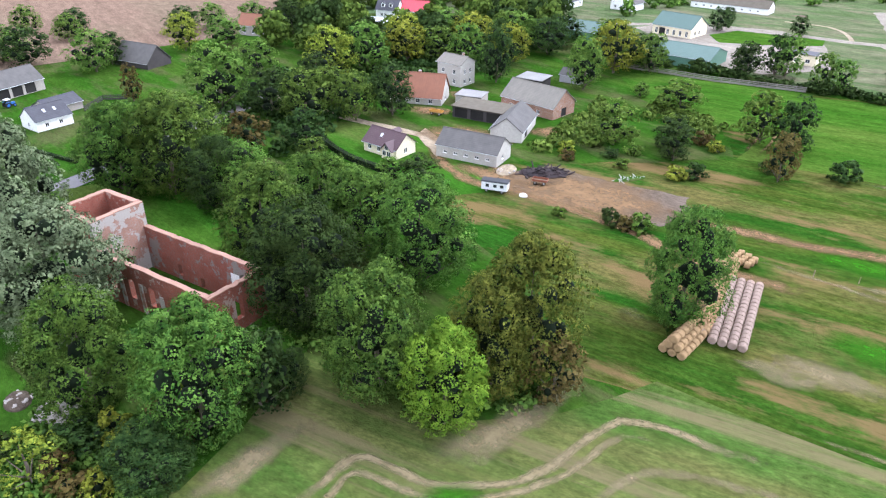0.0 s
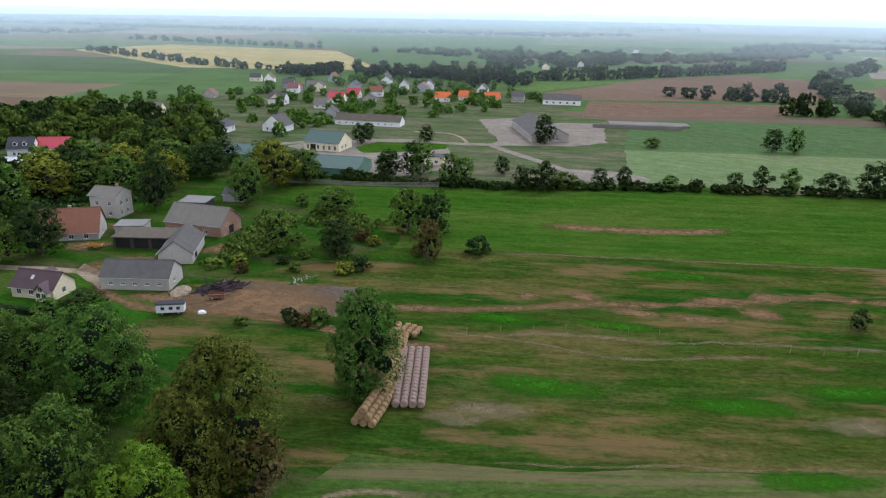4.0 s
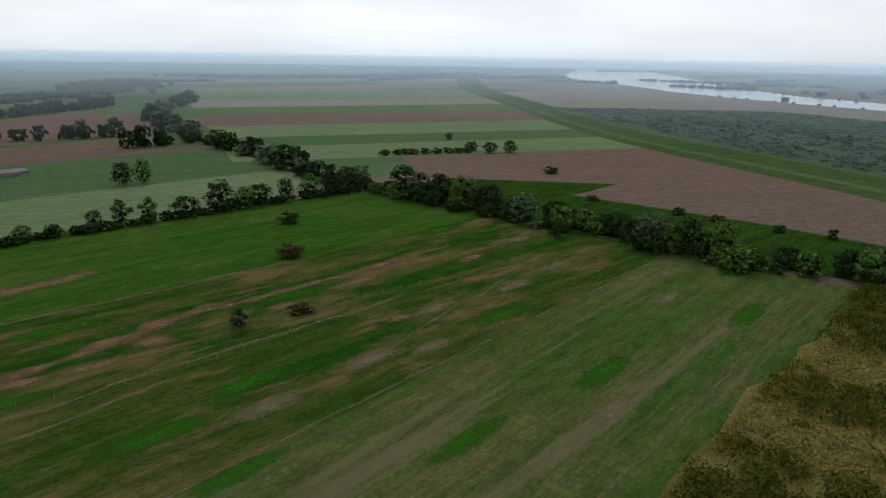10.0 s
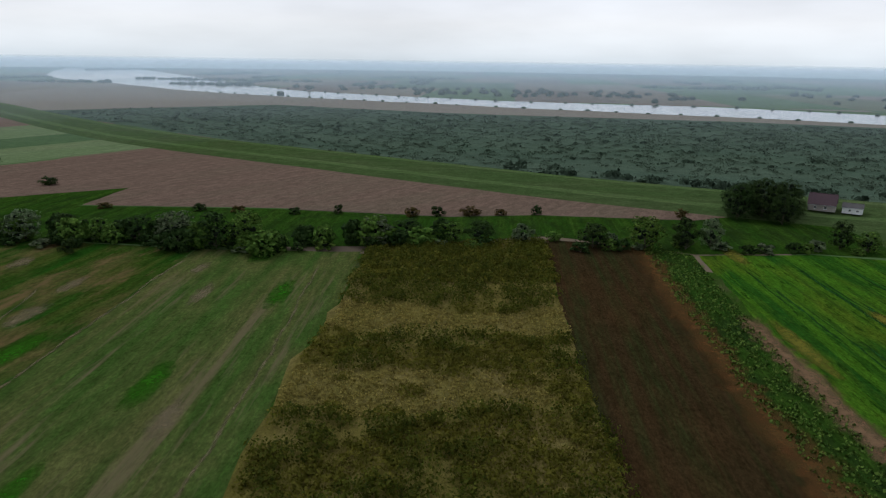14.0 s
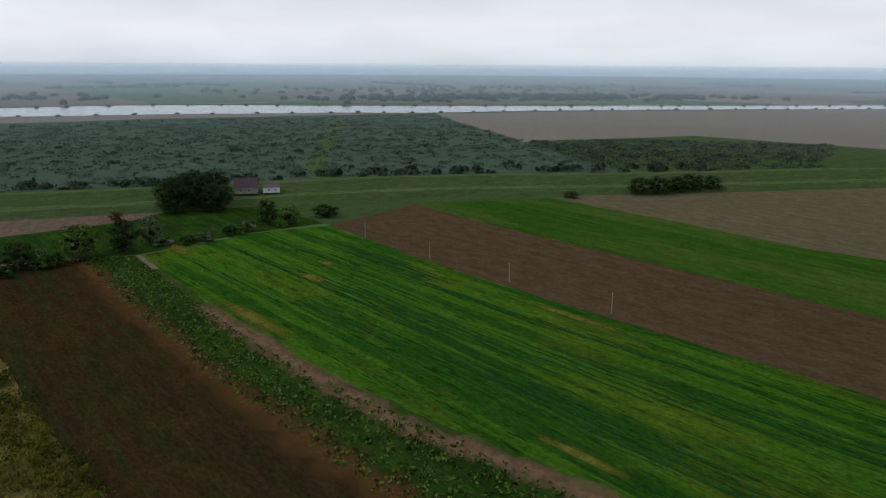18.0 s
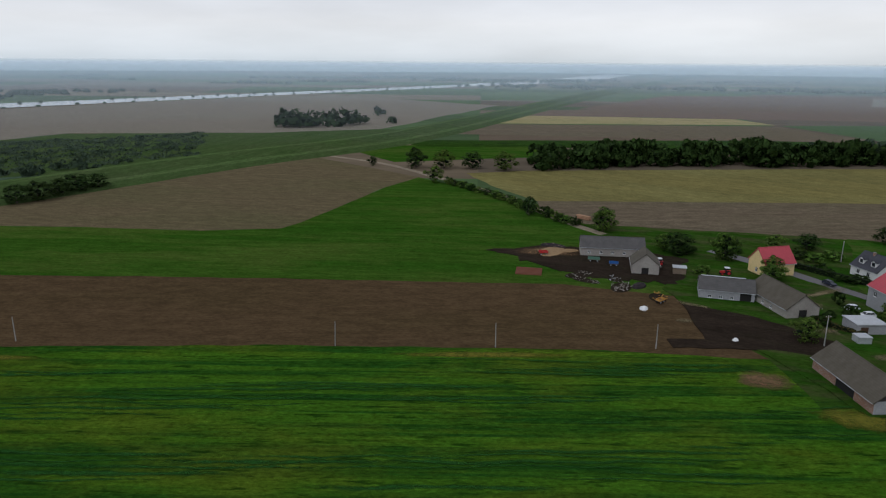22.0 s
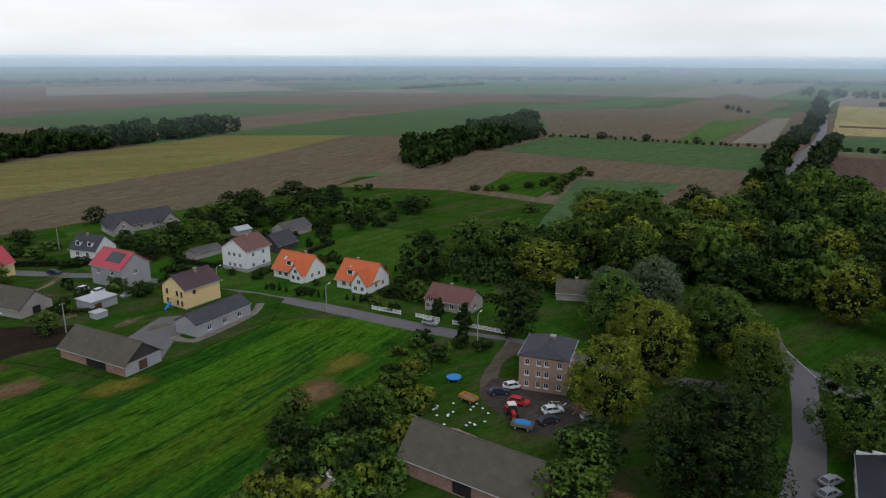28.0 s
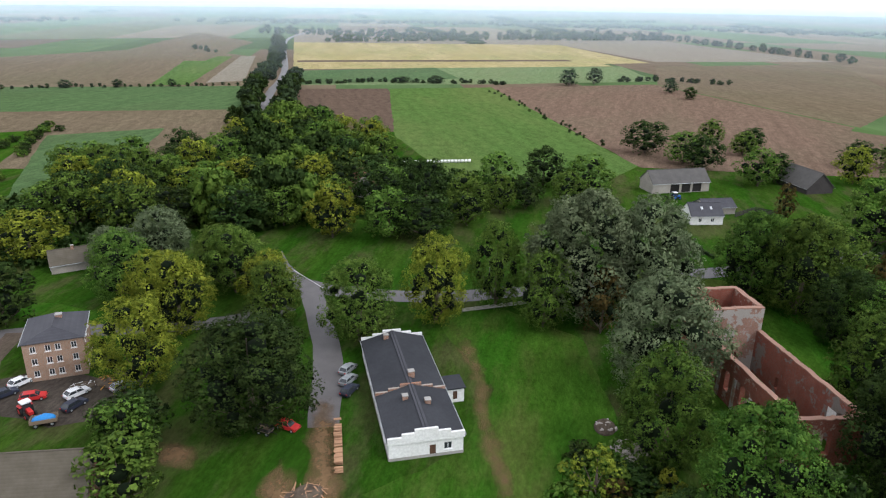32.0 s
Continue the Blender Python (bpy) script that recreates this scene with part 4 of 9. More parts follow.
# what is worn, lush or drying in the fields
worn_track("track_earth", [(200, -4), (183, -10), (141, -25), (109, -39), (87, -53), (50, -70)], 9.0, "worn", "bare brown earth track beside the crop", 0.3)
for pts, w, m in (([(-64, 141), (-49, 147), (-36, 154), (-24, 161), (-7, 168), (11, 178), (27, 187), (60, 196), (106, 211)], 3.6, "worn"), ([(-45, 135), (-33, 140), (-22, 144), (-8, 146), (6, 152), (24, 158), (60, 168), (91, 179)], 1.8, "worn_pale"),
                  ([(-56, 133), (-37, 136), (-20, 136), (-7, 138), (6, 145), (23, 152)], 1.3, "worn_pale"), ([(-60, 186), (-20, 199), (20, 210), (62, 222)], 1.6, "worn_pale"), ([(60, 141), (84, 156), (112, 172), (140, 190)], 0.9, "worn_pale"),
                  ([(-84, 184), (-88, 200), (-92, 222)], 1.0, "worn"), ([(-80, 183), (-84, 200), (-88, 222)], 1.0, "worn"), ([(186, 174), (83, 135), (44, 120), (2, 104), (-30, 92)], 0.9, "worn_pale"),
                  ([(-140, 160), (-120, 128), (-90, 134), (-70, 140), (-40, 150)], 3.0, "worn")):
    worn_track("track_pasture", pts, w * 1.4, m, "worn path through the pasture", 0.4, 0.85 if m == "worn" else 0.62)
for x, y, a, b, t in ((-25, 166, 5, 3.4, 15), (-38, 161, 4, 2.4, 10), (-13, 161, 8, 2.6, 10), (2, 163, 7, 2.4, 12), (5, 176, 8, 3, 20), (17, 183, 6, 4, 20), (15, 172, 6, 4, 0), (49, 182, 6, 3, 15), (89, 206, 9, 3, 15), (74, 160, 5, 2.5, 20), (76, 193, 9, 3, 20), (110, 180, 8, 3, 15), (120, 200, 9, 3, 25)):
    worn_patch("bare_patch", x, y, a, b, t, "worn", "bare brown worn patch in the pasture")
for x, y, a, b, t in ((57, 140, 11, 4, 20), (73, 140, 8, 3, 20), (-31, 108, 10, 4, 15), (-36, 103, 7, 3, 15), (85, 162, 9, 3, 20), (117, 169, 12, 4, 20), (140, 180, 10, 3, 20), (30, 128, 12, 4, 20), (150, 215, 9, 4, 30)):
    worn_patch("dry_patch", x, y, a, b, t, "worn_pale", "dry straw-coloured patch in the pasture")
for x, y, a, b, t in ((-24, 120, 16, 5, 10), (10, 126, 14, 4, 15), (-40, 146, 12, 4, 15), (30, 140, 14, 4, 18), (55, 190, 16, 4, 15), (-5, 190, 18, 4, 15), (100, 150, 14, 4, 20), (130, 240, 16, 6, 20), (-15, 152, 14, 3, 12), (20, 108, 12, 3, 20)):
    worn_patch("lush_patch", x, y, a, b, t, "worn_green", "lush dark green patch in the pasture")
worn_track("bare_strip", [(-53, 220), (-30, 224), (-5, 232), (12, 240)], 9.0, "worn", "bare strip with a puddle in the meadow", 0.2)
for pts, w, k in (([(-70, 20), (-71, 28), (-71.8, 32.7), (-72.9, 37.1), (-73.2, 43), (-71, 49)], 4.2, 0.95), ([(-60, 52), (-56.3, 56.1), (-54.4, 61.3), (-54.4, 67.8), (-54.6, 76.4), (-55.4, 85.3)], 5.5, 1.0),
                  ([(-61, 31), (-62.7, 37.5), (-63.3, 41.1), (-64.1, 45), (-62.8, 47.5), (-58.5, 48.6), (-54, 50.3), (-50.1, 54.2), (-47.4, 59.2), (-46.5, 64.5), (-46.5, 71.2), (-45.3, 76.9), (-40.4, 80.2), (-34.9, 82.1), (-26.4, 86.1)], 1.6, 1.0),
                  ([(-59, 31), (-60.4, 37.5), (-61, 41.1), (-61.6, 43.6), (-60.8, 45.2), (-57.5, 46.3), (-52.6, 48.4), (-48, 52.8), (-45.3, 58.4), (-44.3, 64.3), (-44.3, 70.4), (-43.4, 75), (-39.4, 78)], 1.2, 0.9),
                  ([(-48, 44), (-43, 52), (-40, 60), (-38, 70), (-30, 78), (-14, 86)], 1.6, 0.6), ([(-64.2, 101.5), (-58.6, 100.1), (-54, 98.1)], 3.0, 0.9), ([(196, 128), (120, 95), (60, 72), (0, 49)], 1.0, 0.55)):
    worn_track("mown_track", pts, w * 1.3, "worn_pale", "pale wheel track in the mown field", 0.25, k)
for x, y, a, b, t in ((-36, 62, 7, 3, 60), (90, 96, 9, 3, 21), (50, 74, 8, 3, 21), (150, 140, 12, 3, 21), (170, 158, 8, 3, 21)):
    worn_patch("dry_patch", x, y, a, b, t, "worn_pale", "dry pale patch in the mown field")
for x, y, a, b, t in ((192, 150, 12, 6, 20), (160, 120, 16, 4, 21), (100, 110, 14, 4, 21), (-50, 50, 6, 4, 50), (60, 100, 14, 3, 21)):
    worn_patch("lush_patch", x, y, a, b, t, "worn_green", "lush green patch in the mown field")
for k, (x, y, n, w) in enumerate(((255, -8, 190, 7), (262, -22, 150, 5), (268, -36, 120, 6), (272, -48, 90, 4), (200, -38, 140, 5), (230, -60, 170, 4), (180, -64, 130, 6), (120, -62, 120, 5), (60, -86, 90, 5), (110, -96, 120, 4), (20, -112, 80, 6), (60, -128, 90, 4), (0, -130, 60, 5), (-40, -112, 50, 5))):
    for j in range(6):
        off, f0 = (j - 2.5) * w * 0.34, 0.11 * ((k * 5 + j * 7) % 6)
        f1 = min(1.0, f0 + 0.3 + 0.12 * ((k * 3 + j * 5) % 5))
        rows = [f0 + (f1 - f0) * f for f in (0, 0.25, 0.5, 0.75, 1)]
        worn_track("crop_rows", [(x - n * f * 0.943 + off * 0.333, y - n * f * 0.333 - off * 0.943 + 0.6 * math.sin(k + 5 * f)) for f in rows], 0.7 + 0.35 * ((k + 2 * j) % 4), "worn_dark", "taller dark green rows in the crop", 0.35)
for x, y, a, b, t in ((262, -2, 14, 4, 20), (180, -18, 22, 3, 20), (90, -62, 12, 1.6, 22), (-78, -118, 9, 5, 10), (-36, -138, 9, 5, 0), (-66, -112, 8, 4, 20), (210, -40, 8, 3, 20), (225, -48, 6, 2.5, 20), (150, -98, 20, 2, 20), (40, -142, 24, 2, 20)):
    worn_patch("yellow_patch", x, y, a, b, t, "worn_yellow", "yellowing patch in the green crop")
worn_patch("bare_patch", -66, -110, 8, 5, 20, "worn", "bare brown patch in the green crop")
worn_patch("bare_patch", -20, -150, 7, 5, 20, "worn", "bare brown patch in the green crop")

# roads, lanes and yards
strip("road_village", [(-10, -262), (-31, -244), (-44, -230), (-57, -216), (-79, -189), (-88, -165), (-98, -139), (-105, -121), (-111, -109), (-116, -100), (-125, -70), (-132, -57), (-139, -51)], 5.5, "asphalt", "narrow grey asphalt village street", 0.03)
strip("road_main", [(-1470, -500), (-1123, -428), (-645, -248), (-503, -203), (-422, -176), (-347, -148), (-250, -110), (-195, -80), (-170, -68), (-156, -58), (-150, -47), (-150, -20), (-160, 5), (-175, 39), (-185, 62), (-202, 96), (-218, 130)], 6.5, "asphalt", "asphalt main road with white markings", 0.02)
strip("road_yard", [(-149, -49), (-143.7, -46.9), (-122.8, -37), (-110.1, -32.6), (-102.7, -30.6), (-95, -28.4)], 5.4, "asphalt", "worn asphalt access road", 0.08)
strip("path_yard", [(-116, -101), (-104, -97), (-94, -89), (-92, -80)], 4.0, "dirt", "gravel drive to the apartment house", 0.1)
field("yard_cars", [(-98, -92), (-90, -88), (-87, -72), (-92, -62), (-102, -66), (-104, -84)], "yard_grit", "dark gravel yard with parked cars", 3)
field("lawn_croft", [(-142, -18), (-146, -2), (-135, 14), (-113, 18), (-100, 20), (-82, 10), (-76, -5), (-80, -18), (-92, -6), (-112, -2), (-128, -12)], "lawn", "lawn of rough green grass beside the white house", 3)
worn_track("track_croft", [(-138, -13), (-118, -6), (-104, -4), (-92, 0), (-82, 2), (-74, 2)], 4.5, "worn", "worn wheel track in the lawn", 0.3, 0.6)
worn_track("track_yard", [(-106, -31.5), (-97, -29), (-88, -26.4), (-80, -24), (-68, -20)], 6.5, "worn", "bare brown earth at the end of the access road", 0.3)
worn_patch("dirt_pile_yard", -77, -29, 9, 4, 20, "worn", "bare ground with rubble and brushwood")
worn_patch("dirt_pile_yard", -84, -48, 5, 3, 60, "worn", "bare trodden ground under the trees")
field("lawn_church", [(-178, 30), (-172, 58), (-140, 66), (-112, 62), (-94, 58), (-88, 52), (-94, 30), (-110, 22), (-140, 20)], "lawn", "green grass round the ruined church", 4)
field("weeds_garden", [(-108, -114), (-115, -104), (-104, -98), (-95, -92), (-88, -84), (-60, -66), (-40, -60), (-22, -75), (-38, -88), (-55, -98), (-80, -106)], "scrubland", "overgrown garden plots", 4)
field("lawn_gardens", [(-60, -300), (-52, -230), (-88, -168), (-122, -106), (-128, -68), (-170, -110), (-150, -170), (-160, -230), (-130, -300)], "lawn", "gardens and grass behind the village street", 6, 1.5)
field("field_paddock", [(-118, -200), (-150, -230), (-165, -200), (-150, -160), (-122, -160)], "meadow", "bright green paddock behind the houses", 5)
field("ground_wood", [(-128, -66), (-160, -60), (-200, -78), (-350, -140), (-300, -128), (-250, -170), (-200, -178), (-150, -160), (-130, -110)], "scrubland", "shaded ground under the park trees", 6, 1)
field("ground_wood_b", [(-200, -74), (-160, -46), (-160, 0), (-190, 55), (-240, 30), (-270, 10), (-262, -30), (-300, -60), (-345, -80), (-352, -130)], "scrubland", "grass and undergrowth beside the main road", 6, 1)
field("ground_yards", [(-38, -140), (-76, -150), (-88, -165), (-57, -214), (-31, -240), (0, -250), (4, -208), (-8, -185), (-22, -165)], "scrubland", "yards and gardens between the houses", 5, 1)
field("mud_plot", [(-8, -170), (-2, -196), (-20, -192), (-38, -180), (-34, -168)], "mud", "dark freshly dug plot", 4)
field("mud_yard", [(66, -232), (30, -212), (0, -214), (-2, -245), (20, -252), (50, -245)], "mud", "dark churned farmyard", 3, 2.2)
field("yard_bungalow", [(-45, -163), (-43, -150), (-48, -146), (-54, -155), (-57, -158), (-61, -170), (-56, -172)], "asphalt", "grey paved yard between barn and bungalow", 3, 0.3)
strip("path_bungalow", [(-54, -157), (-57, -151), (-66, -154.5), (-76, -159), (-81, -165)], 2.2, "gravel", "pale gravel strip round the unfinished house", 0.2)
worn_track("drive_farm", [(-26, -217), (-36, -217), (-44, -224), (-52, -232)], 4.0, "worn_pale", "pale dirt drive to the farm", 0.3)
worn_track("drive_farm", [(-36, -216), (-34, -206), (-36, -192), (-42, -184)], 3.4, "worn_pale", "pale dirt drive to the farm", 0.3)
for x, y, a, b, t in ((-36, -208, 5, 3, 40), (-37, -188, 4, 2.6, 10), (-49, -174, 6, 2.5, 20), (-3, -182, 3.4, 1.6, 20), (-54, -166, 5, 2, 20), (-5, -196, 6, 1.6, -15)):
    worn_patch("bare_patch", x, y, a, b, t, "worn_pale", "pale bare patch in the yard")
field("plot_dug", [(1, -167), (-29, -178), (-29, -171), (-1, -162)], "mud", "freshly dug dark garden plot", 4)
worn_patch("dark_patch", 44, -238, 14, 7, 20, "worn", "dark churned ground at the yard's edge")
strip("track_dike", [(30, -272), (53, -294), (88, -336), (145, -382), (195, -419), (247, -440), (269, -460), (262, -520), (240, -650)], 4.5, "sandy", "pale sandy farm track to the dike", 0.2)
strip("path_crest", [(440, 420), (452, 425), (470, 440)], 3.5, "sandy", "pale track over the dike", 0.1)
field("lawn_hamlet", [(-176, 118), (-165, 100), (-120, 100), (-110, 118), (-135, 135), (-160, 128)], "lawn", "garden lawn of the farmhouse", 4)
strip("lane_hamlet", [(-215, 118), (-177, 122), (-161, 127), (-148, 130)], 3.2, "sandy", "pale sandy lane to the farm", 0.1)
worn_track("lane_hamlet", [(-150, 131), (-132, 121), (-118, 118), (-105, 122), (-80, 125), (-62, 124), (-40, 130)], 4.5, "worn", "trodden dirt lane past the farm", 0.3)
field("yard_hamlet", [(-150, 128), (-135, 122), (-140, 148), (-165, 165), (-168, 150), (-158, 140)], "sandy", "sandy farmyard", 3, 0.6)
field("dirt_hamlet", [(-116, 128), (-112, 140), (-101, 141.5), (-86, 146.5), (-78.7, 149), (-74, 140), (-75, 131), (-86.8, 127.7), (-97, 124.5), (-110, 121)], "dirt", "bare trampled dirt at the farm", 2, 1.0)
worn_patch("dirt_hamlet", -96, 132, 24, 13, 20, "worn", "trampled dirt thinning into the grass")
field("ground_hamlet", [(-160, 135), (-125, 128), (-112, 142), (-84, 178), (-100, 200), (-150, 210), (-200, 235), (-230, 200), (-200, 130)], "scrubland", "weedy ground round the farm buildings", 5, 1)
for x, y, a, b, t in ((-142, 138, 17, 9, 30), (-152, 163, 14, 6, 10), (-118, 124, 12, 4, 10), (-165, 146, 8, 5, 30), (-128, 160, 8, 5, 60), (-170, 165, 8, 5, 0)):
    worn_patch("dirt_hamlet", x, y, a, b, t, "worn", "trodden bare ground between the barns")
field("lawn_halls", [(-156, 227), (-130, 243), (-96, 252), (-84, 205), (-100, 196), (-130, 205)], "meadow", "bright grass before the farm halls", 5)
field("ground_halls", [(-205, 290), (-180, 430), (-120, 490), (-50, 455), (-45, 380), (-30, 290), (-100, 258), (-150, 262)], "village_green", "short grass and bare ground round the farm halls", 6, 0.6)
field("yard_halls", [(-200, 300), (-190, 330), (-150, 345), (-125, 330), (-105, 290), (-120, 265), (-145, 262), (-160, 280)], "gravel", "wide pale concrete yard of the farm halls", 6, 0.6)
field("lawn_halls_b", [(-168, 312), (-164, 330), (-129, 341), (-125, 328), (-143, 310), (-157, 301)], "meadow", "oval lawn in the concrete yard", 4)
field("yard_hall_far", [(-142, 428), (-126, 470), (-111, 410), (-90, 440), (-66, 446), (-54, 381), (-68, 363), (-93, 360), (-110, 345), (-108, 361)], "gravel", "pale rubble-strewn yard of the old hall", 5, 1)
field("yard_top", [(-178, 381), (-170, 421), (-140, 455), (-142, 436), (-166, 412), (-158, 387)], "dirt", "bare dirt bank behind the lawn", 4, 0.8)
strip("road_halls", [(-210, 300), (-181, 328), (-153, 339), (-119, 345), (-101, 353), (-71, 367), (-56, 385)], 6.5, "gravel", "pale concrete farm road", 0.08)
strip("road_halls", [(-108, 348), (-98, 338), (-86, 328), (-73, 317), (-58, 304), (-35, 290)], 5.0, "gravel", "pale concrete lane along the hedgerow", 0.1)
strip("path_halls", [(-160, 368), (-140, 371), (-128, 360), (-121, 348)], 2.0, "sandy", "trodden path across the lawn", 0.1)
field("yard_white", [(-60, 307), (-36, 313), (-24, 304), (-23, 290), (-45, 287), (-56, 296)], "gravel", "patch of white crushed rubble behind the hedge", 4, 1)
field("ground_village", [(-420, 300), (-300, 640), (-150, 590), (-100, 540), (-100, 470), (-140, 430), (-215, 300), (-260, 250), (-330, 240)], "village_green", "gardens and grass of the far village", 10, 2)


# ---- houses ----
def wall_face(bm, a, b, h, openings, depth=0.18):
    """A wall from a to b (its outside to the right of that way), h high, with reveals round its openings (u0, u1, z0, z1)."""
    a, b = Vector((*a, 0)), Vector((*b, 0))
    d = (b - a).normalized()
    inn = Vector((-d.y, d.x, 0)) * depth
    us = sorted({0.0, (b - a).length, *[o[0] for o in openings], *[o[1] for o in openings]})
    zs = sorted({0.0, h, *[o[2] for o in openings], *[o[3] for o in openings]})
    at = lambda u, z, k=0: a + d * u + Vector((0, 0, z)) + inn * k
    for u0, u1 in zip(us, us[1:]):
        for z0, z1 in zip(zs, zs[1:]):
            um, zm = (u0 + u1) / 2, (z0 + z1) / 2
            if any(o[0] < um < o[1] and o[2] < zm < o[3] for o in openings):
                continue
            bm.faces.new([bm.verts.new(at(*p)) for p in ((u0, z0), (u1, z0), (u1, z1), (u0, z1))])
    for u0, u1, z0, z1 in openings:
        ring = ((u0, z0), (u1, z0), (u1, z1), (u0, z1))
        for p, q in zip(ring, ring[1:] + ring[:1]):
            bm.faces.new([bm.verts.new(v) for v in (at(*p), at(*p, 1), at(*q, 1), at(*q))])
    return a, d, inn


def add_window(parent, a, d, inn, o, frame_mat, style):
    """A glazed window in an opening: frame with a mullion, pane, sill; or a door leaf or a gateway panel painted black
    as inside shade.
    """
    u0, u1, z0, z1 = o
    m = Matrix((( d.x, inn.normalized().x, 0, a.x), (d.y, inn.normalized().y, 0, a.y), (0, 0, 1, 0), (0, 0, 0, 1)))
    if style == "gate":
        # A black plate closes the opening; its colour is the shade inside.
        bm = bmesh.new()
        box(bm, u0, u1, 0.14, 0.18, z0, z1, m)
        part("gateway", bm, M["black"], parent, "black panel painted as the shade inside a gateway")
        return
    if style == "door":
        bm = bmesh.new()
        box(bm, u0, u1, 0.10, 0.16, z0, z1, m)
        part("door", bm, M["brown_frame"], parent)
        return
    bm = bmesh.new()
    t = 0.09
    box(bm, u0, u0 + t, 0.08, 0.15, z0, z1, m)
    box(bm, u1 - t, u1, 0.08, 0.15, z0, z1, m)
    box(bm, u0 + t, u1 - t, 0.08, 0.15, z0, z0 + t, m)
    box(bm, u0 + t, u1 - t, 0.08, 0.15, z1 - t, z1, m)
    mid = (u0 + u1) / 2
    box(bm, mid - 0.04, mid + 0.04, 0.08, 0.15, z0 + t, z1 - t, m)
    win = part("window", bm, frame_mat, parent)
    bm = bmesh.new()
    box(bm, u0 + 0.02, u1 - 0.02, 0.12, 0.135, z0 + 0.02, z1 - 0.02, m)
    part("pane", bm, M["glass"], win)
    bm = bmesh.new()
    box(bm, u0 - 0.1, u1 + 0.1, -0.12, 0.06, z0 - 0.08, z0 - 0.002, m)
    part("sill", bm, frame_mat, win)


def slab(bm, p, thick=0.16):
    """A roof slope from its four corners, thickened downwards."""
    top = [Vector(q) for q in p]
    nrm = (top[1] - top[0]).cross(top[3] - top[0]).normalized() * (thick if len(top) == 4 else thick)
    if nrm.z > 0:
        nrm = -nrm
    va, vb = [bm.verts.new(q) for q in top], [bm.verts.new(q + nrm) for q in top]
    bm.faces.new(va)
    bm.faces.new(vb[::-1])
    for i in range(len(va)):
        j = (i + 1) % len(va)
        bm.faces.new((va[i], vb[i], vb[j], va[j]))


def house(name, label, cat, x, y, turn, L, W, eave, ridge, wall, roof, rows=(), gable_rows=(), hip=0.0, over=0.45, chimneys=(),
          frame="frame", flat=False, plinth=None, group="", back=True, gable_wall=None, dormers=(), skylights=(), solar=False, wings=(), base=0.0):
    """A house with its ridge along x. rows: per side ('s' front -y, 'n' back), lists of (u, z, width, height, style)."""
    th = thing(name, label, cat, x, y, base, turn, group)
    hx, hy = L / 2, W / 2
    rise = ridge - eave
    sides = {"s": ((-hx, -hy), (hx, -hy)), "e": ((hx, -hy), (hx, hy)), "n": ((hx, hy), (-hx, hy)), "w": ((-hx, hy), (-hx, -hy))}
    for key, (a, b) in sides.items():
        bm = bmesh.new()
        mine = [r for r in rows if r[0] == key]
        lim = (Vector(b) - Vector(a)).length
        ops = [(max(0.1, r[1] - r[3] / 2), min(lim - 0.1, r[1] + r[3] / 2), r[2], min(r[2] + r[4], eave - 0.05)) for r in mine]
        a3, d, inn = wall_face(bm, a, b, eave, ops)
        if key in "ew" and not flat and hip == 0.0:
            sx = hx if key == "e" else -hx
            pts = [(sx, -hy, eave), (sx, hy, eave), (sx, 0, ridge)]
            bm.faces.new([bm.verts.new(p) for p in (pts if key == "e" else pts[::-1])])
        w = part("wall", bm, M[gable_wall if gable_wall and key in "ew" else wall], th)
        for r, o in zip(mine, ops):
            add_window(w, a3, d, inn, o, M[frame], r[5] if len(r) > 5 else "win")
        if plinth:
            bm = bmesh.new()
            dd, oo = d, -inn.normalized() * 0.05
            a0, b0 = a3, a3 + d * lim
            box(bm, 0, lim, -0.06, -0.003, 0, plinth, Matrix(((d.x, inn.normalized().x, 0, a3.x), (d.y, inn.normalized().y, 0, a3.y), (0, 0, 1, 0), (0, 0, 0, 1))))
            part("plinth", bm, M["concrete"], w)
    ox, oy = hx + over * 0.7, hy + over
    low = eave - (rise * over / hy if not flat else 0)
    if flat:
        bm = bmesh.new()
        slab(bm, [(-ox, -oy, eave + 0.2), (ox, -oy, eave + 0.2), (ox, oy, max(ridge, eave + 0.25)), (-ox, oy, max(ridge, eave + 0.25))], 0.2)
        part("roof", bm, M[roof], th)
    else:
        inset = hip * hy if hip else 0.0
        up = 0.12
        rl, rr = -ox + (inset * 1.0 if hip else 0), ox - (inset if hip else 0)
        for s, nm in ((-1, "roof"), (1, "roof")):
            bm = bmesh.new()
            slab(bm, [(-ox, s * oy, low + up), (ox, s * oy, low + up), (rr, 0, ridge + up), (rl, 0, ridge + up)])
            part(nm, bm, M[roof], th)
        if hip:
            for s, e in ((-1, rl), (1, rr)):
                bm = bmesh.new()
                slab(bm, [(s * ox, -oy, low + up), (s * ox, oy, low + up), (e, 0.01, ridge + up), (e, -0.01, ridge + up)])
                part("roof", bm, M[roof], th)
        bm = bmesh.new()
        tube(bm, [(rl, 0, ridge + up), (rr, 0, ridge + up)], [0.13, 0.13], 6)
        part("ridge_cap", bm, M[roof], th)
        for s in (-1, 1):
            bm = bmesh.new()
            tube(bm, [(-ox, s * (oy + 0.07), low + up - 0.12), (ox, s * (oy + 0.07), low + up - 0.12)], [0.07, 0.07], 6)
            part("gutter", bm, M["tin"], th)
    roof_z = lambda yy: ridge - rise * abs(yy) / hy + 0.12
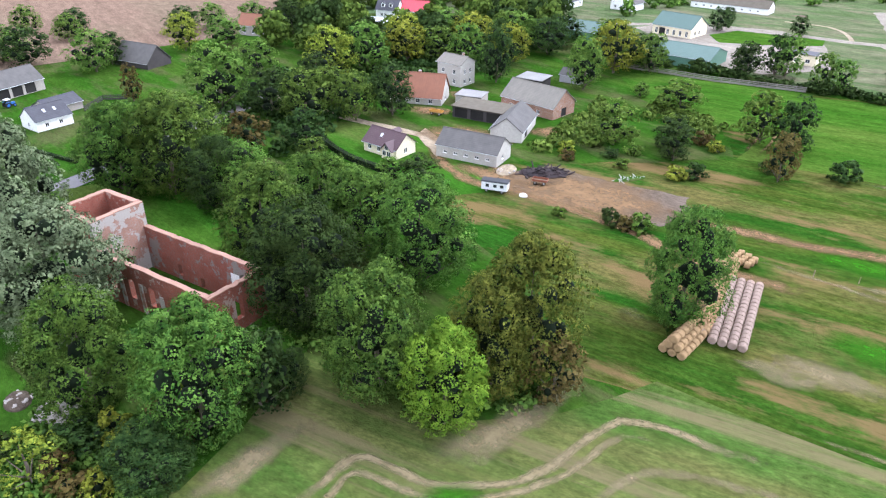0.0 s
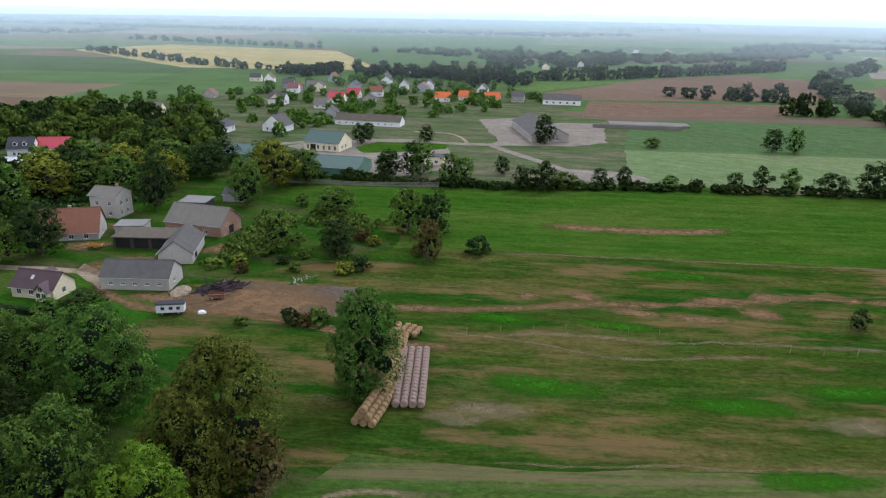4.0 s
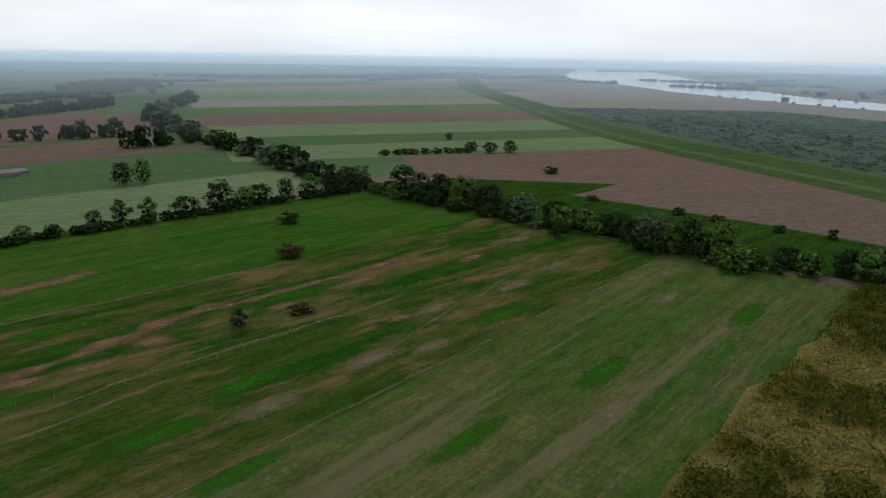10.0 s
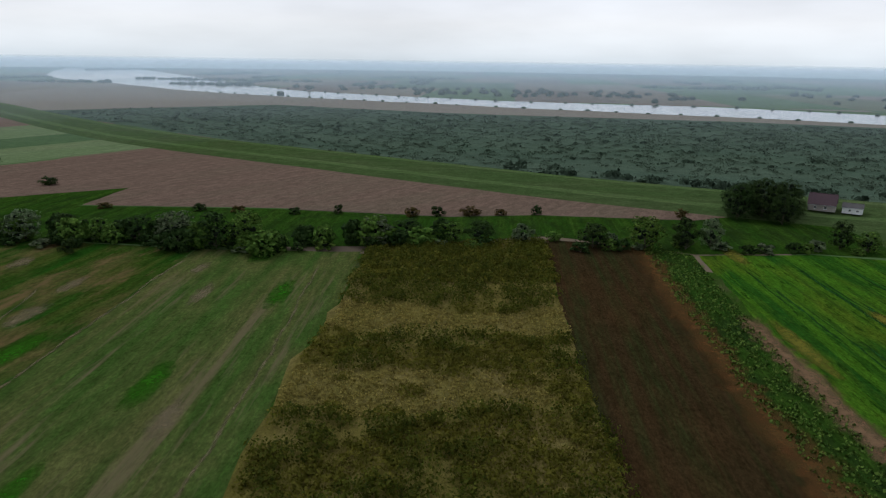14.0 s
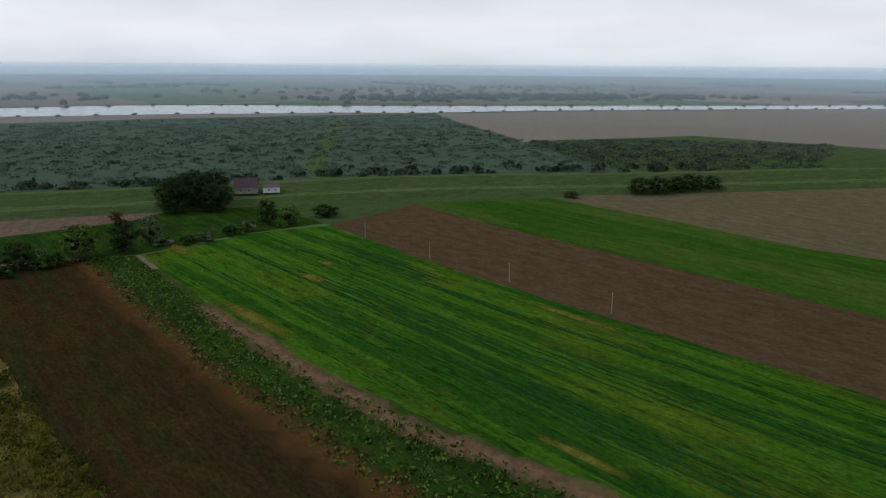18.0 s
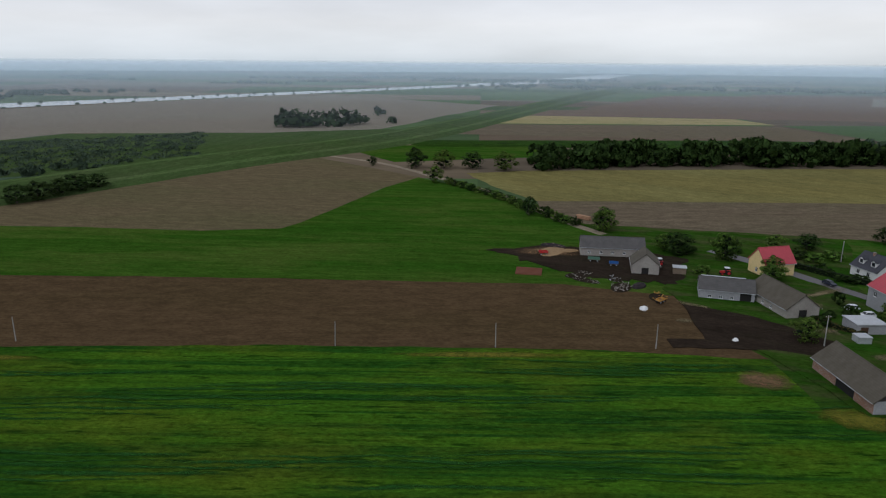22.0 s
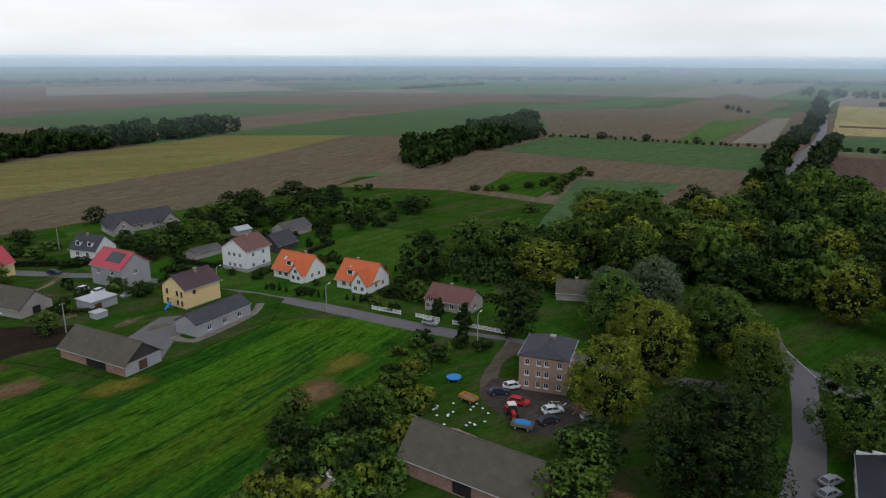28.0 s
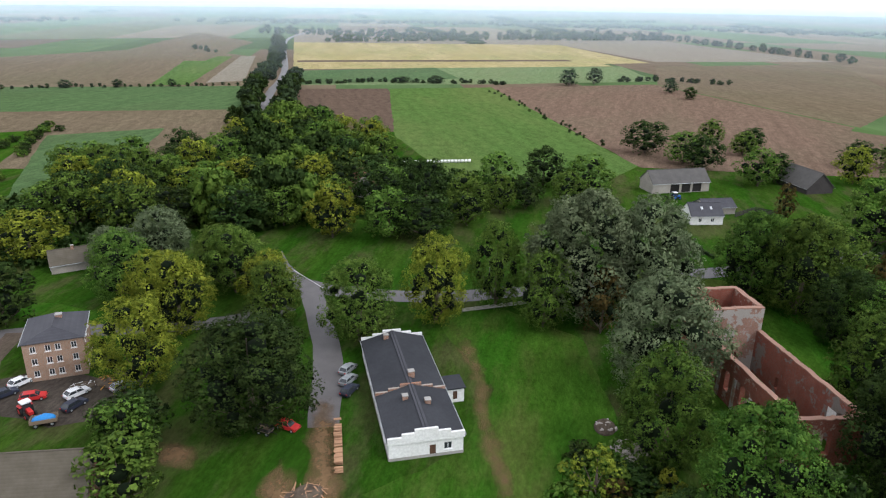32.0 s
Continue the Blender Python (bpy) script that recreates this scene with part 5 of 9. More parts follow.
    for cx, cy, cw, ch in chimneys:
        bm = boxes((cx - cw / 2, cx + cw / 2, cy - cw / 2, cy + cw / 2, roof_z(cy) - 0.8 if not flat else eave, ridge + ch))
        c = part("chimney", bm, M["brick_wall"], th)
        part("cap", boxes((cx - cw / 2 - 0.06, cx + cw / 2 + 0.06, cy - cw / 2 - 0.06, cy + cw / 2 + 0.06, ridge + ch, ridge + ch + 0.1)), M["concrete"], c)
    for dx, s, dw in dormers:
        yy = s * hy * 0.80
        z0, top = roof_z(yy) - 0.3, roof_z(yy) + 1.5
        yb = s * hy * max(0.05, 1 - (top + 0.6 - eave) / rise)
        y0, y1 = sorted((yy, yb))
        dm = part("dormer", boxes((dx - dw / 2, dx + dw / 2, y0, y1, z0, top)), M[wall], th)
        bm = bmesh.new()
        bm.faces.new([bm.verts.new(p) for p in ((dx - dw / 2, yy, top), (dx + dw / 2, yy, top), (dx, yy, top + 0.75))])
        part("dormer_gable", bm, M[wall], dm)
        for q in (-1, 1):
            bm = bmesh.new()
            slab(bm, [(dx + q * (dw / 2 + 0.25), yy + s * 0.3, top - 0.12), (dx + q * (dw / 2 + 0.25), yb, top - 0.12), (dx, yb, top + 0.8), (dx, yy + s * 0.3, top + 0.8)], 0.1)
            part("dormer_roof", bm, M[roof], dm)
        y0, y1 = sorted((yy + s * 0.02, yy + s * 0.06))
        part("pane", boxes((dx - dw / 2 + 0.35, dx + dw / 2 - 0.35, y0, y1, z0 + 0.5, top - 0.1)), M["glass"], dm)
    for dx, s, ww, depth, we, wr in wings:
        yf = s * (hy + depth)
        bm = bmesh.new()
        x0, x1 = dx - ww / 2, dx + ww / 2
        for pts in (((x0, yf, 0), (x1, yf, 0), (x1, yf, we), (dx, yf, wr), (x0, yf, we)), ((x0, 0, 0), (x0, yf, 0), (x0, yf, we), (x0, 0, we)), ((x1, yf, 0), (x1, 0, 0), (x1, 0, we), (x1, yf, we))):
            bm.faces.new([bm.verts.new(p) for p in pts])
        bmesh.ops.remove_doubles(bm, verts=bm.verts, dist=0.001)
        wg = part("wing", bm, M[wall], th, "gabled front wing")
        for q in (-1, 1):
            bm = bmesh.new()
            slab(bm, [(dx + q * (ww / 2 + 0.4), yf + s * 0.45, we - 0.4 * (wr - we) / (ww / 2) + 0.12), (dx + q * (ww / 2 + 0.4), 0, we - 0.4 * (wr - we) / (ww / 2) + 0.12), (dx, 0, wr + 0.12), (dx, yf + s * 0.45, wr + 0.12)])
            part("wing_roof", bm, M[roof], wg)
        for wx, z in ((dx - ww * 0.22, 0.9), (dx + ww * 0.22, 0.9)) + (((dx, we - 0.1),) if wr - we > 1.8 else ()):
            y0, y1 = sorted((yf + s * 0.005, yf + s * 0.05))
            wn_ = part("window", boxes((wx - 0.6, wx + 0.6, y0, y1, z, z + 1.3)), M[frame], wg)
            y0, y1 = sorted((yf + s * 0.052, yf + s * 0.07))
            part("pane", boxes((wx - 0.5, wx - 0.04, y0, y1, z + 0.1, z + 1.2)), M["glass"], wn_)
            part("pane", boxes((wx + 0.04, wx + 0.5, y0, y1, z + 0.1, z + 1.2)), M["glass"], wn_)
    ang = math.atan2(rise, hy)
    for sx, s, wid, hei in skylights:
        m = Matrix.Translation((sx, s * hy * 0.45, roof_z(hy * 0.45) + 0.03)) @ Matrix.Rotation(-s * ang, 4, "X")
        bm = bmesh.new()
        box(bm, -wid / 2, wid / 2, -hei / 2, hei / 2, -0.05, 0.08, m)
        part("skylight" if not solar else "solar_panel", bm, M["glass" if solar else "tin"], th)
    return th


def row(side, z, w, h, us, style="win"):
    return [(side, u, z, w, h, style) for u in us]


brick_barn = house("brick_barn", "long barn, red brick and grey block walls, mossy brown roof", "barn", -38.9, -152.8, -68, 21.5, 9.3, 3.0, 6.5, "brick_wall", "mossy_roof",
      row("w", 0.4, 2.2, 2.2, (4.5,), "door") + row("s", 0.1, 6.5, 2.7, (10,), "gate") + row("s", 1.2, 0.9, 0.8, (3, 17), "win") + row("n", 0.1, 6.5, 2.7, (12,), "gate"), over=0.5, gable_wall="grey_wall", frame="brown_frame")
for s in (-1, 1):
    bm = bmesh.new()
    slab(bm, [(s * 10.78, -4.5, 3.05), (s * 10.78, 4.5, 3.05), (s * 10.78, 0.05, 6.4), (s * 10.78, -0.05, 6.4)], 0.05)
    part("gable_boards", bm, M["dark_wood"], brick_barn, "dark weathered gable boarding")
house("bungalow", "unfinished single-storey house of grey blocks, dark roof", "house", -65.5, -159.2, 21, 18.0, 7.4, 3.3, 5.4, "grey_wall", "slate_roof",
      row("s", 1.0, 1.3, 1.3, (3.5, 8.2, 11.5, 15.5)) + row("w", 0.9, 1.0, 1.5, (3.6,)) + row("n", 1.0, 1.3, 1.3, (4, 9, 14)), over=0.25, plinth=0.4)
house("yellow_house", "tall yellow rendered house with a dark plum roof", "house", -67.6, -179.5, 17, 11.5, 9.6, 5.9, 8.9, "yellow_wall", "plum_roof",
      row("s", 0.9, 1.3, 1.4, (2.5, 8.5)) + row("s", 3.6, 1.3, 1.4, (2.5, 8.5)) + row("w", 0.9, 1.4, 1.4, (2.4, 6.8)) + row("w", 3.5, 1.4, 1.4, (2.4, 6.8)) + row("e", 3.5, 1.0, 1.4, (2.0, 6.2, 8.0)) + row("e", 0.9, 1.0, 1.4, (2.0, 6.2, 8.0)) + row("n", 4.0, 1.0, 1.0, (3.0,)), hip=0.0, over=0.6, chimneys=((-1.0, 0.8, 0.8, 0.6),), frame="brown_frame", plinth=0.5, skylights=((2.5, -1, 0.8, 1.2),))
house("pink_roofed_house", "tall grey rendered house with a raspberry red roof and solar panels", "house", -57.8, -209.5, -68, 13.0, 10.0, 6.4, 10.1, "grey_wall", "pink_roof",
      row("s", 3.8, 1.3, 1.4, (4, 8)) + row("s", 1.0, 1.3, 1.4, (4, 8)) + row("n", 3.8, 1.3, 1.4, (3, 9)) + row("e", 3.8, 1.2, 1.3, (5,)) + row("w", 3.8, 1.2, 1.3, (5,)), over=0.5, skylights=((-1.5, 1, 6.0, 3.6),), solar=True)
house("dormer_house", "white rendered house with a dark slate roof and dormers", "house", -59.2, -246.0, -57, 10.5, 9.4, 3.4, 7.4, "white_wall", "slate_roof",
      row("s", 1.0, 1.3, 1.4, (2.5, 5.2, 8)) + row("e", 1.0, 1.3, 1.4, (3, 6.5)) + row("n", 1, 1.3, 1.4, (3, 7)), dormers=((-2.4, 1, 1.9), (2.4, 1, 1.9)), chimneys=((1, 0.5, 0.6, 0.5),))
house("farmhouse_grey", "long low farmhouse with a dark grey hipped roof", "house", -84.1, -276.9, 2, 26.0, 9.0, 3.2, 7.0, "pale_wall", "slate_roof",
      row("n", 1.0, 1.2, 1.2, (3, 7, 12, 17, 22)) + row("s", 1, 1.2, 1.2, (5, 12, 20)) + row("e", 0.8, 1.4, 1.6, (3, 6)), hip=0.3, over=0.5, wings=((-9.0, 1, 7.6, 4.0, 3.0, 6.4), (9.0, 1, 7.6, 4.5, 3.0, 6.4)))
house("yellow_cottage", "yellow house with a steep red tiled roof", "house", -27.9, -238.5, 34, 11.0, 8.0, 4.6, 8.8, "yellow_wall", "pink_roof",
      row("n", 1.0, 1.2, 1.3, (3, 7)) + row("w", 1, 1.2, 1.4, (4,)) + row("e", 1, 1.2, 1.4, (4,)), over=0.5)
house("block_shed", "low block shed with a flat patched tin roof", "shed", -46.2, -191.7, 20, 7.6, 6.6, 2.7, 2.9, "grey_wall", "tin", row("n", 0.2, 2.0, 1.9, (2.0,), "door"), flat=True, over=0.3)
house("garden_shed", "small pale blue garden shed with a tin roof", "shed", -44.1, -182.4, 20, 3.2, 3.0, 1.7, 1.9, "tin", "tin", flat=True, over=0.15)
house("farm_barn_wing", "grey barn with a pale-edged grey roof", "barn", -13.4, -208.5, 3, 15.0, 9.0, 2.9, 5.4, "grey_wall", "grey_roof", row("n", 0.4, 1.0, 0.9, (3, 6, 9)) + row("n", 0.1, 3.0, 2.4, (12.6,), "gate"), over=0.4)
house("farm_barn", "old barn with a brown-grey roof and blockwork gable", "barn", -28.0, -204.0, 118, 19.0, 9.5, 3.0, 6.6, "pale_wall", "mossy_roof", row("s", 0.8, 1.0, 0.9, (4, 8, 12)) + row("e", 0.1, 2.4, 2.3, (4.8,), "gate"), over=0.5)
house("cow_shed", "long grey cowshed with a low roof", "barn", 23.7, -243.5, 12, 22.0, 9.0, 3.4, 6.2, "pale_wall", "grey_roof", row("n", 1.2, 1.0, 0.8, (3, 7, 11, 15, 19)), over=0.4)
house("cow_shed_wing", "gabled cowshed wing with a beige gable wall", "barn", 11.0, -226.5, 98, 10.0, 8.5, 3.3, 6.8, "pale_wall", "mossy_roof", row("e", 0.1, 2.2, 2.2, (4.2,), "gate"), over=0.4)
house("white_villa", "three-storey white house with a reddish hipped roof", "house", -93.8, -201.0, 20, 10.5, 10.5, 7.2, 10.4, "white_wall", "brown_roof",
      row("n", 1.2, 1.1, 1.3, (3, 7.5)) + row("n", 4.6, 1.1, 1.3, (3, 7.5)) + row("e", 1.2, 1.1, 1.3, (3, 5.2, 7.6)) + row("e", 4.6, 1.1, 1.3, (3, 5.2, 7.6)) + row("w", 4.6, 1.1, 1.3, (5,)), over=0.6, chimneys=((0.5, 1.2, 0.7, 0.5),), plinth=1.2)
house("orange_house", "white house with a bright orange tile roof and dormer", "house", -101.8, -181.0, -71, 13.0, 9.0, 3.2, 7.5, "white_wall", "orange_roof",
      row("n", 0.8, 1.4, 1.6, (2.5, 5, 8, 11)) + row("s", 0.8, 1.4, 1.6, (2.5, 5, 8, 11)) + row("e", 1.0, 1.2, 1.3, (3, 6)) + row("w", 1.0, 1.2, 1.3, (3, 6)), over=0.7, dormers=((0.8, 1, 2.2), (0.5, -1, 2.0)), wings=((-3.6, 1, 4.6, 1.2, 3.0, 5.9),), chimneys=((-2, -1, 0.7, 0.5),), skylights=((3.5, 1, 0.8, 1.2),), group="orange-roofed houses")
house("orange_house", "white house with a bright orange tile roof and cross gable", "house", -111.5, -160.5, -69, 12.0, 9.6, 3.2, 7.7, "white_wall", "orange_roof",
      row("n", 0.8, 1.4, 1.6, (2.5, 5, 8, 10)) + row("s", 0.8, 1.4, 1.6, (2.5, 5, 8, 10)) + row("e", 1.0, 1.2, 1.3, (3, 6.5)) + row("w", 1.0, 1.2, 1.3, (3, 6.5)), over=0.7, dormers=((1.8, 1, 2.2), (-1, -1, 2.2)), wings=((-3.2, 1, 5.2, 1.8, 3.0, 6.6),), chimneys=((2, -0.6, 0.7, 0.5),), skylights=((2.8, 1, 0.8, 1.2),), group="orange-roofed houses")
house("brown_roofed_house", "low grey house with a brown-red metal roof", "house", -120.3, -129.5, -71, 13.0, 8.2, 3.0, 5.9, "pale_wall", "brown_roof",
      row("n", 0.9, 1.3, 1.3, (2.5, 5.2, 8, 10.8)) + row("s", 0.9, 1.3, 1.3, (2.5, 5.2, 8, 10.8)) + row("e", 0.9, 1.2, 1.3, (4,)) + row("w", 0.9, 1.2, 1.3, (4,)), over=0.5, chimneys=((1, -0.4, 0.6, 0.5),), wings=((4.0, 1, 3.6, 1.6, 2.7, 4.6),))
house("apartment_house", "three-storey peach brick house with a dark low hipped roof", "house", -106.2, -83.5, 31, 11.5, 9.8, 7.6, 9.2, "peach_wall", "slate_roof",
      [r for f in (0.9, 3.3, 5.7) for r in row("e", f, 0.95, 1.25, (1.6, 4.0, 5.6, 8.2)) + row("n", f, 0.95, 1.25, (2.2, 5, 8.5)) + row("s", f, 0.95, 1.25, (2.2, 5.5, 9))], hip=0.6, over=0.35, chimneys=((-1.5, 0.6, 1.1, 0.4),))
house("long_barn", "long brick barn with a weathered grey fibre-cement roof", "barn", -70.2, -65.8, -74, 25.0, 9.4, 3.4, 7.8, "brick_wall", "mossy_roof",
      row("s", 1.0, 0.9, 0.9, (3.0, 9.0), "win") + row("s", 0.1, 2.0, 2.3, (6.0,), "door") + row("s", 0.1, 7.0, 2.9, (14.5,), "gate") + row("n", 0.1, 3.5, 2.6, (12,), "gate"), over=0.5, frame="brown_frame")
long_house = house("white_long_house", "long white house with a black felt roof", "house", -105.8, -16.8, 22, 33.6, 11.6, 3.4, 5.0, "white_wall", "felt",
      row("e", 0.1, 1.0, 2.0, (6.8,), "door") + row("e", 1.0, 1.3, 1.3, (9.2,)) + row("s", 1, 1.2, 1.3, (4, 8, 12, 16, 21, 25, 29)) + row("n", 1, 1.2, 1.3, (3, 7, 11, 16, 20, 25, 29)), over=0.3, chimneys=((0.8, 0.6, 1.0, 1.0), (-14.5, -1.5, 0.9, 0.5), (7.2, -1.6, 0.9, 0.3), (9.0, 1.8, 0.9, 0.3)), plinth=0.5)
for x0, x1, m, what in ((-17.05, -16.65, "white_wall", "white stepped parapet"), (16.65, 17.05, "white_wall", "white stepped parapet"), (3.3, 3.7, "brick_wall", "brick fire wall across the roof")):
    for y0, y1, z1 in ((-6.0, -3.8, 4.1), (-3.8, -1.8, 4.65), (-1.8, 1.8, 5.25), (1.8, 3.8, 4.65), (3.8, 6.0, 4.1)):
        part("parapet", boxes((x0, x1, y0 + 0.002, y1 - 0.002, 3.0, z1 - (0.05 if m == "brick_wall" else 0))), M[m], long_house, what)
part("roof_seam", boxes((-16.6, 16.6, -0.45, 0.45, 5.1, 5.18)), M["slate_roof"], long_house, "paler repaired ridge of the felt roof")
house("farm_cottage", "cream cottage with a plum metal roof", "house", -146.3, 115.5, 10, 11.4, 7.4, 2.9, 5.8, "cream_wall", "plum_roof",
      row("s", 0.9, 1.2, 1.3, (2.0, 5.2, 8.5)) + row("e", 0.9, 1.2, 1.3, (3.6,)) + row("w", 0.9, 1.2, 1.3, (3.6,)), over=0.5, dormers=((0.5, 1, 2.2),), skylights=((-1.0, -1, 0.7, 1.1),), wings=((3.4, -1, 3.4, 1.2, 2.6, 4.4),))
house("white_barn", "long white rendered barn with a pale grey roof", "barn", -129.3, 129.5, 20, 17.0, 8.6, 3.4, 6.4, "old_white_wall", "grey_roof",
      row("s", 1.3, 1.1, 0.7, (2.5, 5.5, 8.5, 11.5, 14.5)) + row("e", 1.3, 1.0, 1.0, (3.5,)), over=0.35)
house("grey_barn", "grey barn with a dark patched roof and white gable", "barn", -135.5, 151.0, 119, 17.0, 8.8, 3.2, 6.6, "old_white_wall", "grey_roof", row("s", 0.1, 3.0, 2.5, (5,), "gate") + row("e", 1, 1, 1, (4,)), over=0.4)
house("open_shed", "open dark timber machine shed with a mono-pitch roof", "shed", -150.5, 153.5, 20, 16.0, 8.0, 3.4, 3.9, "dark_wood", "mossy_roof", row("s", 0.1, 4.2, 2.9, (2.8, 8, 13.2), "gate") + row("e", 0.1, 5, 2.8, (4,), "gate"), flat=True, over=0.5)
house("beige_barn", "broad barn with a weathered beige roof and brick base", "barn", -145.0, 171.6, 5, 19.5, 11.0, 3.8, 8.0, "brick_wall", "pale_roof", row("s", 0.8, 1.2, 1.2, (4, 8, 14)) + row("e", 0.1, 2.6, 2.6, (5.5,), "gate"), over=0.5)
house("red_roofed_barn", "large old barn with a faded orange tile roof", "barn", -176.5, 151.0, 35, 16.5, 11.0, 2.8, 8.5, "old_white_wall", "rust_roof", row("s", 0.5, 1.3, 1.4, (4, 9, 13)) + row("e", 0.5, 1.2, 1.4, (5.5,)), over=0.6, chimneys=((0, 0.5, 0.8, 0.6),))
house("tall_white_house", "tall white house with a pale pinkish roof", "house", -183.2, 172.7, 10, 9.8, 8.0, 7.6, 9.6, "old_white_wall", "pale_roof",
      [r for f in (1.0, 4.2) for r in row("s", f, 1.1, 1.4, (2.4, 7)) + row("e", f, 1.1, 1.4, (2.4, 5.4))], over=0.5, chimneys=((2.5, 0.6, 0.7, 0.8),))
house("white_annex", "low white outbuilding with a flat pale roof", "shed", -163.5, 161.4, 26, 8.6, 6.4, 2.7, 2.9, "old_white_wall", "old_tin", row("s", 0.8, 1.0, 1.0, (2, 5)), flat=True, over=0.3)
house("white_cottage", "white cottage with a dark roof and skylights", "house", -225.9, 54.2, 103, 10.4, 8.4, 3.0, 6.1, "white_wall", "slate_roof", row("n", 0.9, 1.1, 1.2, (3, 7)) + row("s", 0.9, 1.1, 1.2, (3, 7)) + row("w", 0.9, 1, 1.1, (4,)) + row("e", 0.9, 1, 1.1, (4,)), over=0.3, skylights=((-1.2, -1, 0.7, 1.1), (1.8, -1, 0.7, 1.1), (-1.2, 1, 0.7, 1.1)))
house("machine_barn", "long barn with three dark gateways and a grey roof", "barn", -265.5, 51.5, 112, 23.0, 9.6, 3.8, 7.6, "pale_wall", "grey_roof", row("s", 0.1, 3.6, 3.2, (9, 13.5, 18), "gate") + row("n", 0.1, 3.6, 3.2, (9, 13.5), "gate"), over=0.4)
house("dark_barn", "barn with a grey roof and a black boarded gable", "barn", -278.0, 101.0, 21, 17.5, 11.0, 2.4, 7.6, "dark_wood", "grey_roof", over=0.5)
house("stable", "old outbuilding with dark roof panels beside the cottage", "shed", -238.0, 60.5, 108, 11.0, 7.4, 2.5, 4.4, "pale_wall", "slate_roof", row("n", 0.6, 1.2, 1.2, (3, 7)), over=0.4)
house("green_roofed_hall", "cream farm hall with a green sheet roof", "barn", -178.3, 303.9, 4, 18.5, 15.0, 4.2, 8.6, "cream_wall", "green_roof", row("s", 0.6, 1.2, 2.2, (2, 7.5, 10.5, 13.5, 16.5)) + row("s", 0.1, 3.0, 3.0, (4.8,), "gate") + row("e", 1, 1.4, 1.6, (4, 8)), over=0.5)
house("green_hall", "large low hall clad in green sheet", "barn", -150.0, 261.0, 10, 27.0, 19.0, 3.6, 6.6, "green_sheet", "green_roof", over=0.3)
house("green_hall", "low hall with a green sheet roof among trees", "barn", -205.0, 268.0, 10, 26.0, 17.0, 3.4, 6.2, "green_sheet", "green_roof", over=0.3)
house("old_hall", "long derelict hall with a dark grey roof", "barn", -94.0, 392.0, 118, 52.0, 20.0, 4.0, 8.6, "pale_wall", "grey_roof", row("w", 0.1, 4.5, 3.4, (5,), "gate") + row("w", 1, 1.5, 1.5, (14,)) + row("s", 1.2, 1.6, 1.4, (5, 12, 19, 26, 33, 40)), over=0.4)
house("long_white_stable", "long white stable with a grey-brown roof", "barn", -193.9, 379.0, 10, 40.0, 11.0, 3.0, 6.2, "white_wall", "mossy_roof", row("s", 1.0, 1.2, 0.8, tuple(range(3, 38, 4))), over=0.4)
house("mansard_house", "white house with a steep grey roof", "house", -230.0, 337.1, -87, 11.5, 13.0, 3.8, 9.2, "white_wall", "grey_roof", row("w", 0.9, 1.2, 1.4, (3, 6.5, 10)) + row("e", 0.9, 1.2, 1.4, (3, 6.5, 10)), over=0.5)
house("yellow_kiosk", "pale yellow flat-roofed building by the yard", "shed", -116.9, 292.2, 12, 9.0, 6.0, 4.0, 4.2, "cream_wall", "slate_roof", row("s", 1, 1.6, 1.4, (2, 6)), flat=True, over=0.4)
house("brick_house_far", "broad grey-roofed house with white walls", "house", -110.9, 530.0, 12, 28.0, 12.0, 3.6, 7.0, "white_wall", "grey_roof", row("s", 1, 1.6, 1.4, (3, 8, 13, 18, 23)), over=0.4)


# ---- trees ----
def quads_mesh(name, quads, mat, normals=None):
    """A mesh of loose four-sided leaf sprays from an array of shape (n, 4, 3); normals: the way each spray catches the light."""
    count = len(quads)
    me = bpy.data.meshes.new(name)
    me.vertices.add(4 * count)
    me.vertices.foreach_set("co", quads.astype(np.float32).ravel())
    me.loops.add(4 * count)
    me.loops.foreach_set("vertex_index", np.arange(4 * count, dtype=np.int32))
    me.polygons.add(count)
    me.polygons.foreach_set("loop_start", np.arange(0, 4 * count, 4, dtype=np.int32))
    me.polygons.foreach_set("loop_total", np.full(count, 4, dtype=np.int32))
    me.update(calc_edges=True)
    me.materials.append(mat)
    if normals is not None:
        soft_normals(me, normals)
    return me


def soft_normals(me, normals):
    """Lets the sprays of a clump shade together as one soft mass."""
    n = np.zeros(3 * len(me.vertices), np.float32)
    me.vertex_normals.foreach_get("vector", n)
    n = n.reshape(-1, 3)
    n[:4 * len(normals)] = np.repeat(normals, 4, axis=0)
    n /= np.linalg.norm(n, axis=1)[:, None] + 1e-9
    me.normals_split_custom_set_from_vertices(n)


def sprays(r, p, d, size, tilt=0.55):
    """Leaf sprays at the points p, facing about d: small bent diamonds."""
    n = d + r.normal(size=d.shape) * tilt
    n /= np.linalg.norm(n, axis=1)[:, None]
    t = np.cross(n, r.normal(size=n.shape))
    t /= np.linalg.norm(t, axis=1)[:, None] + 1e-9
    b = np.cross(n, t)
    s = size * r.uniform(0.55, 1.4, (len(p), 1))
    e = r.uniform(0.5, 0.9, (len(p), 1))
    droop = n * s * 0.3
    return np.stack([p - t * s - droop, p - b * s * e + t * s * 0.1, p + t * s - droop, p + b * s * e], 1)


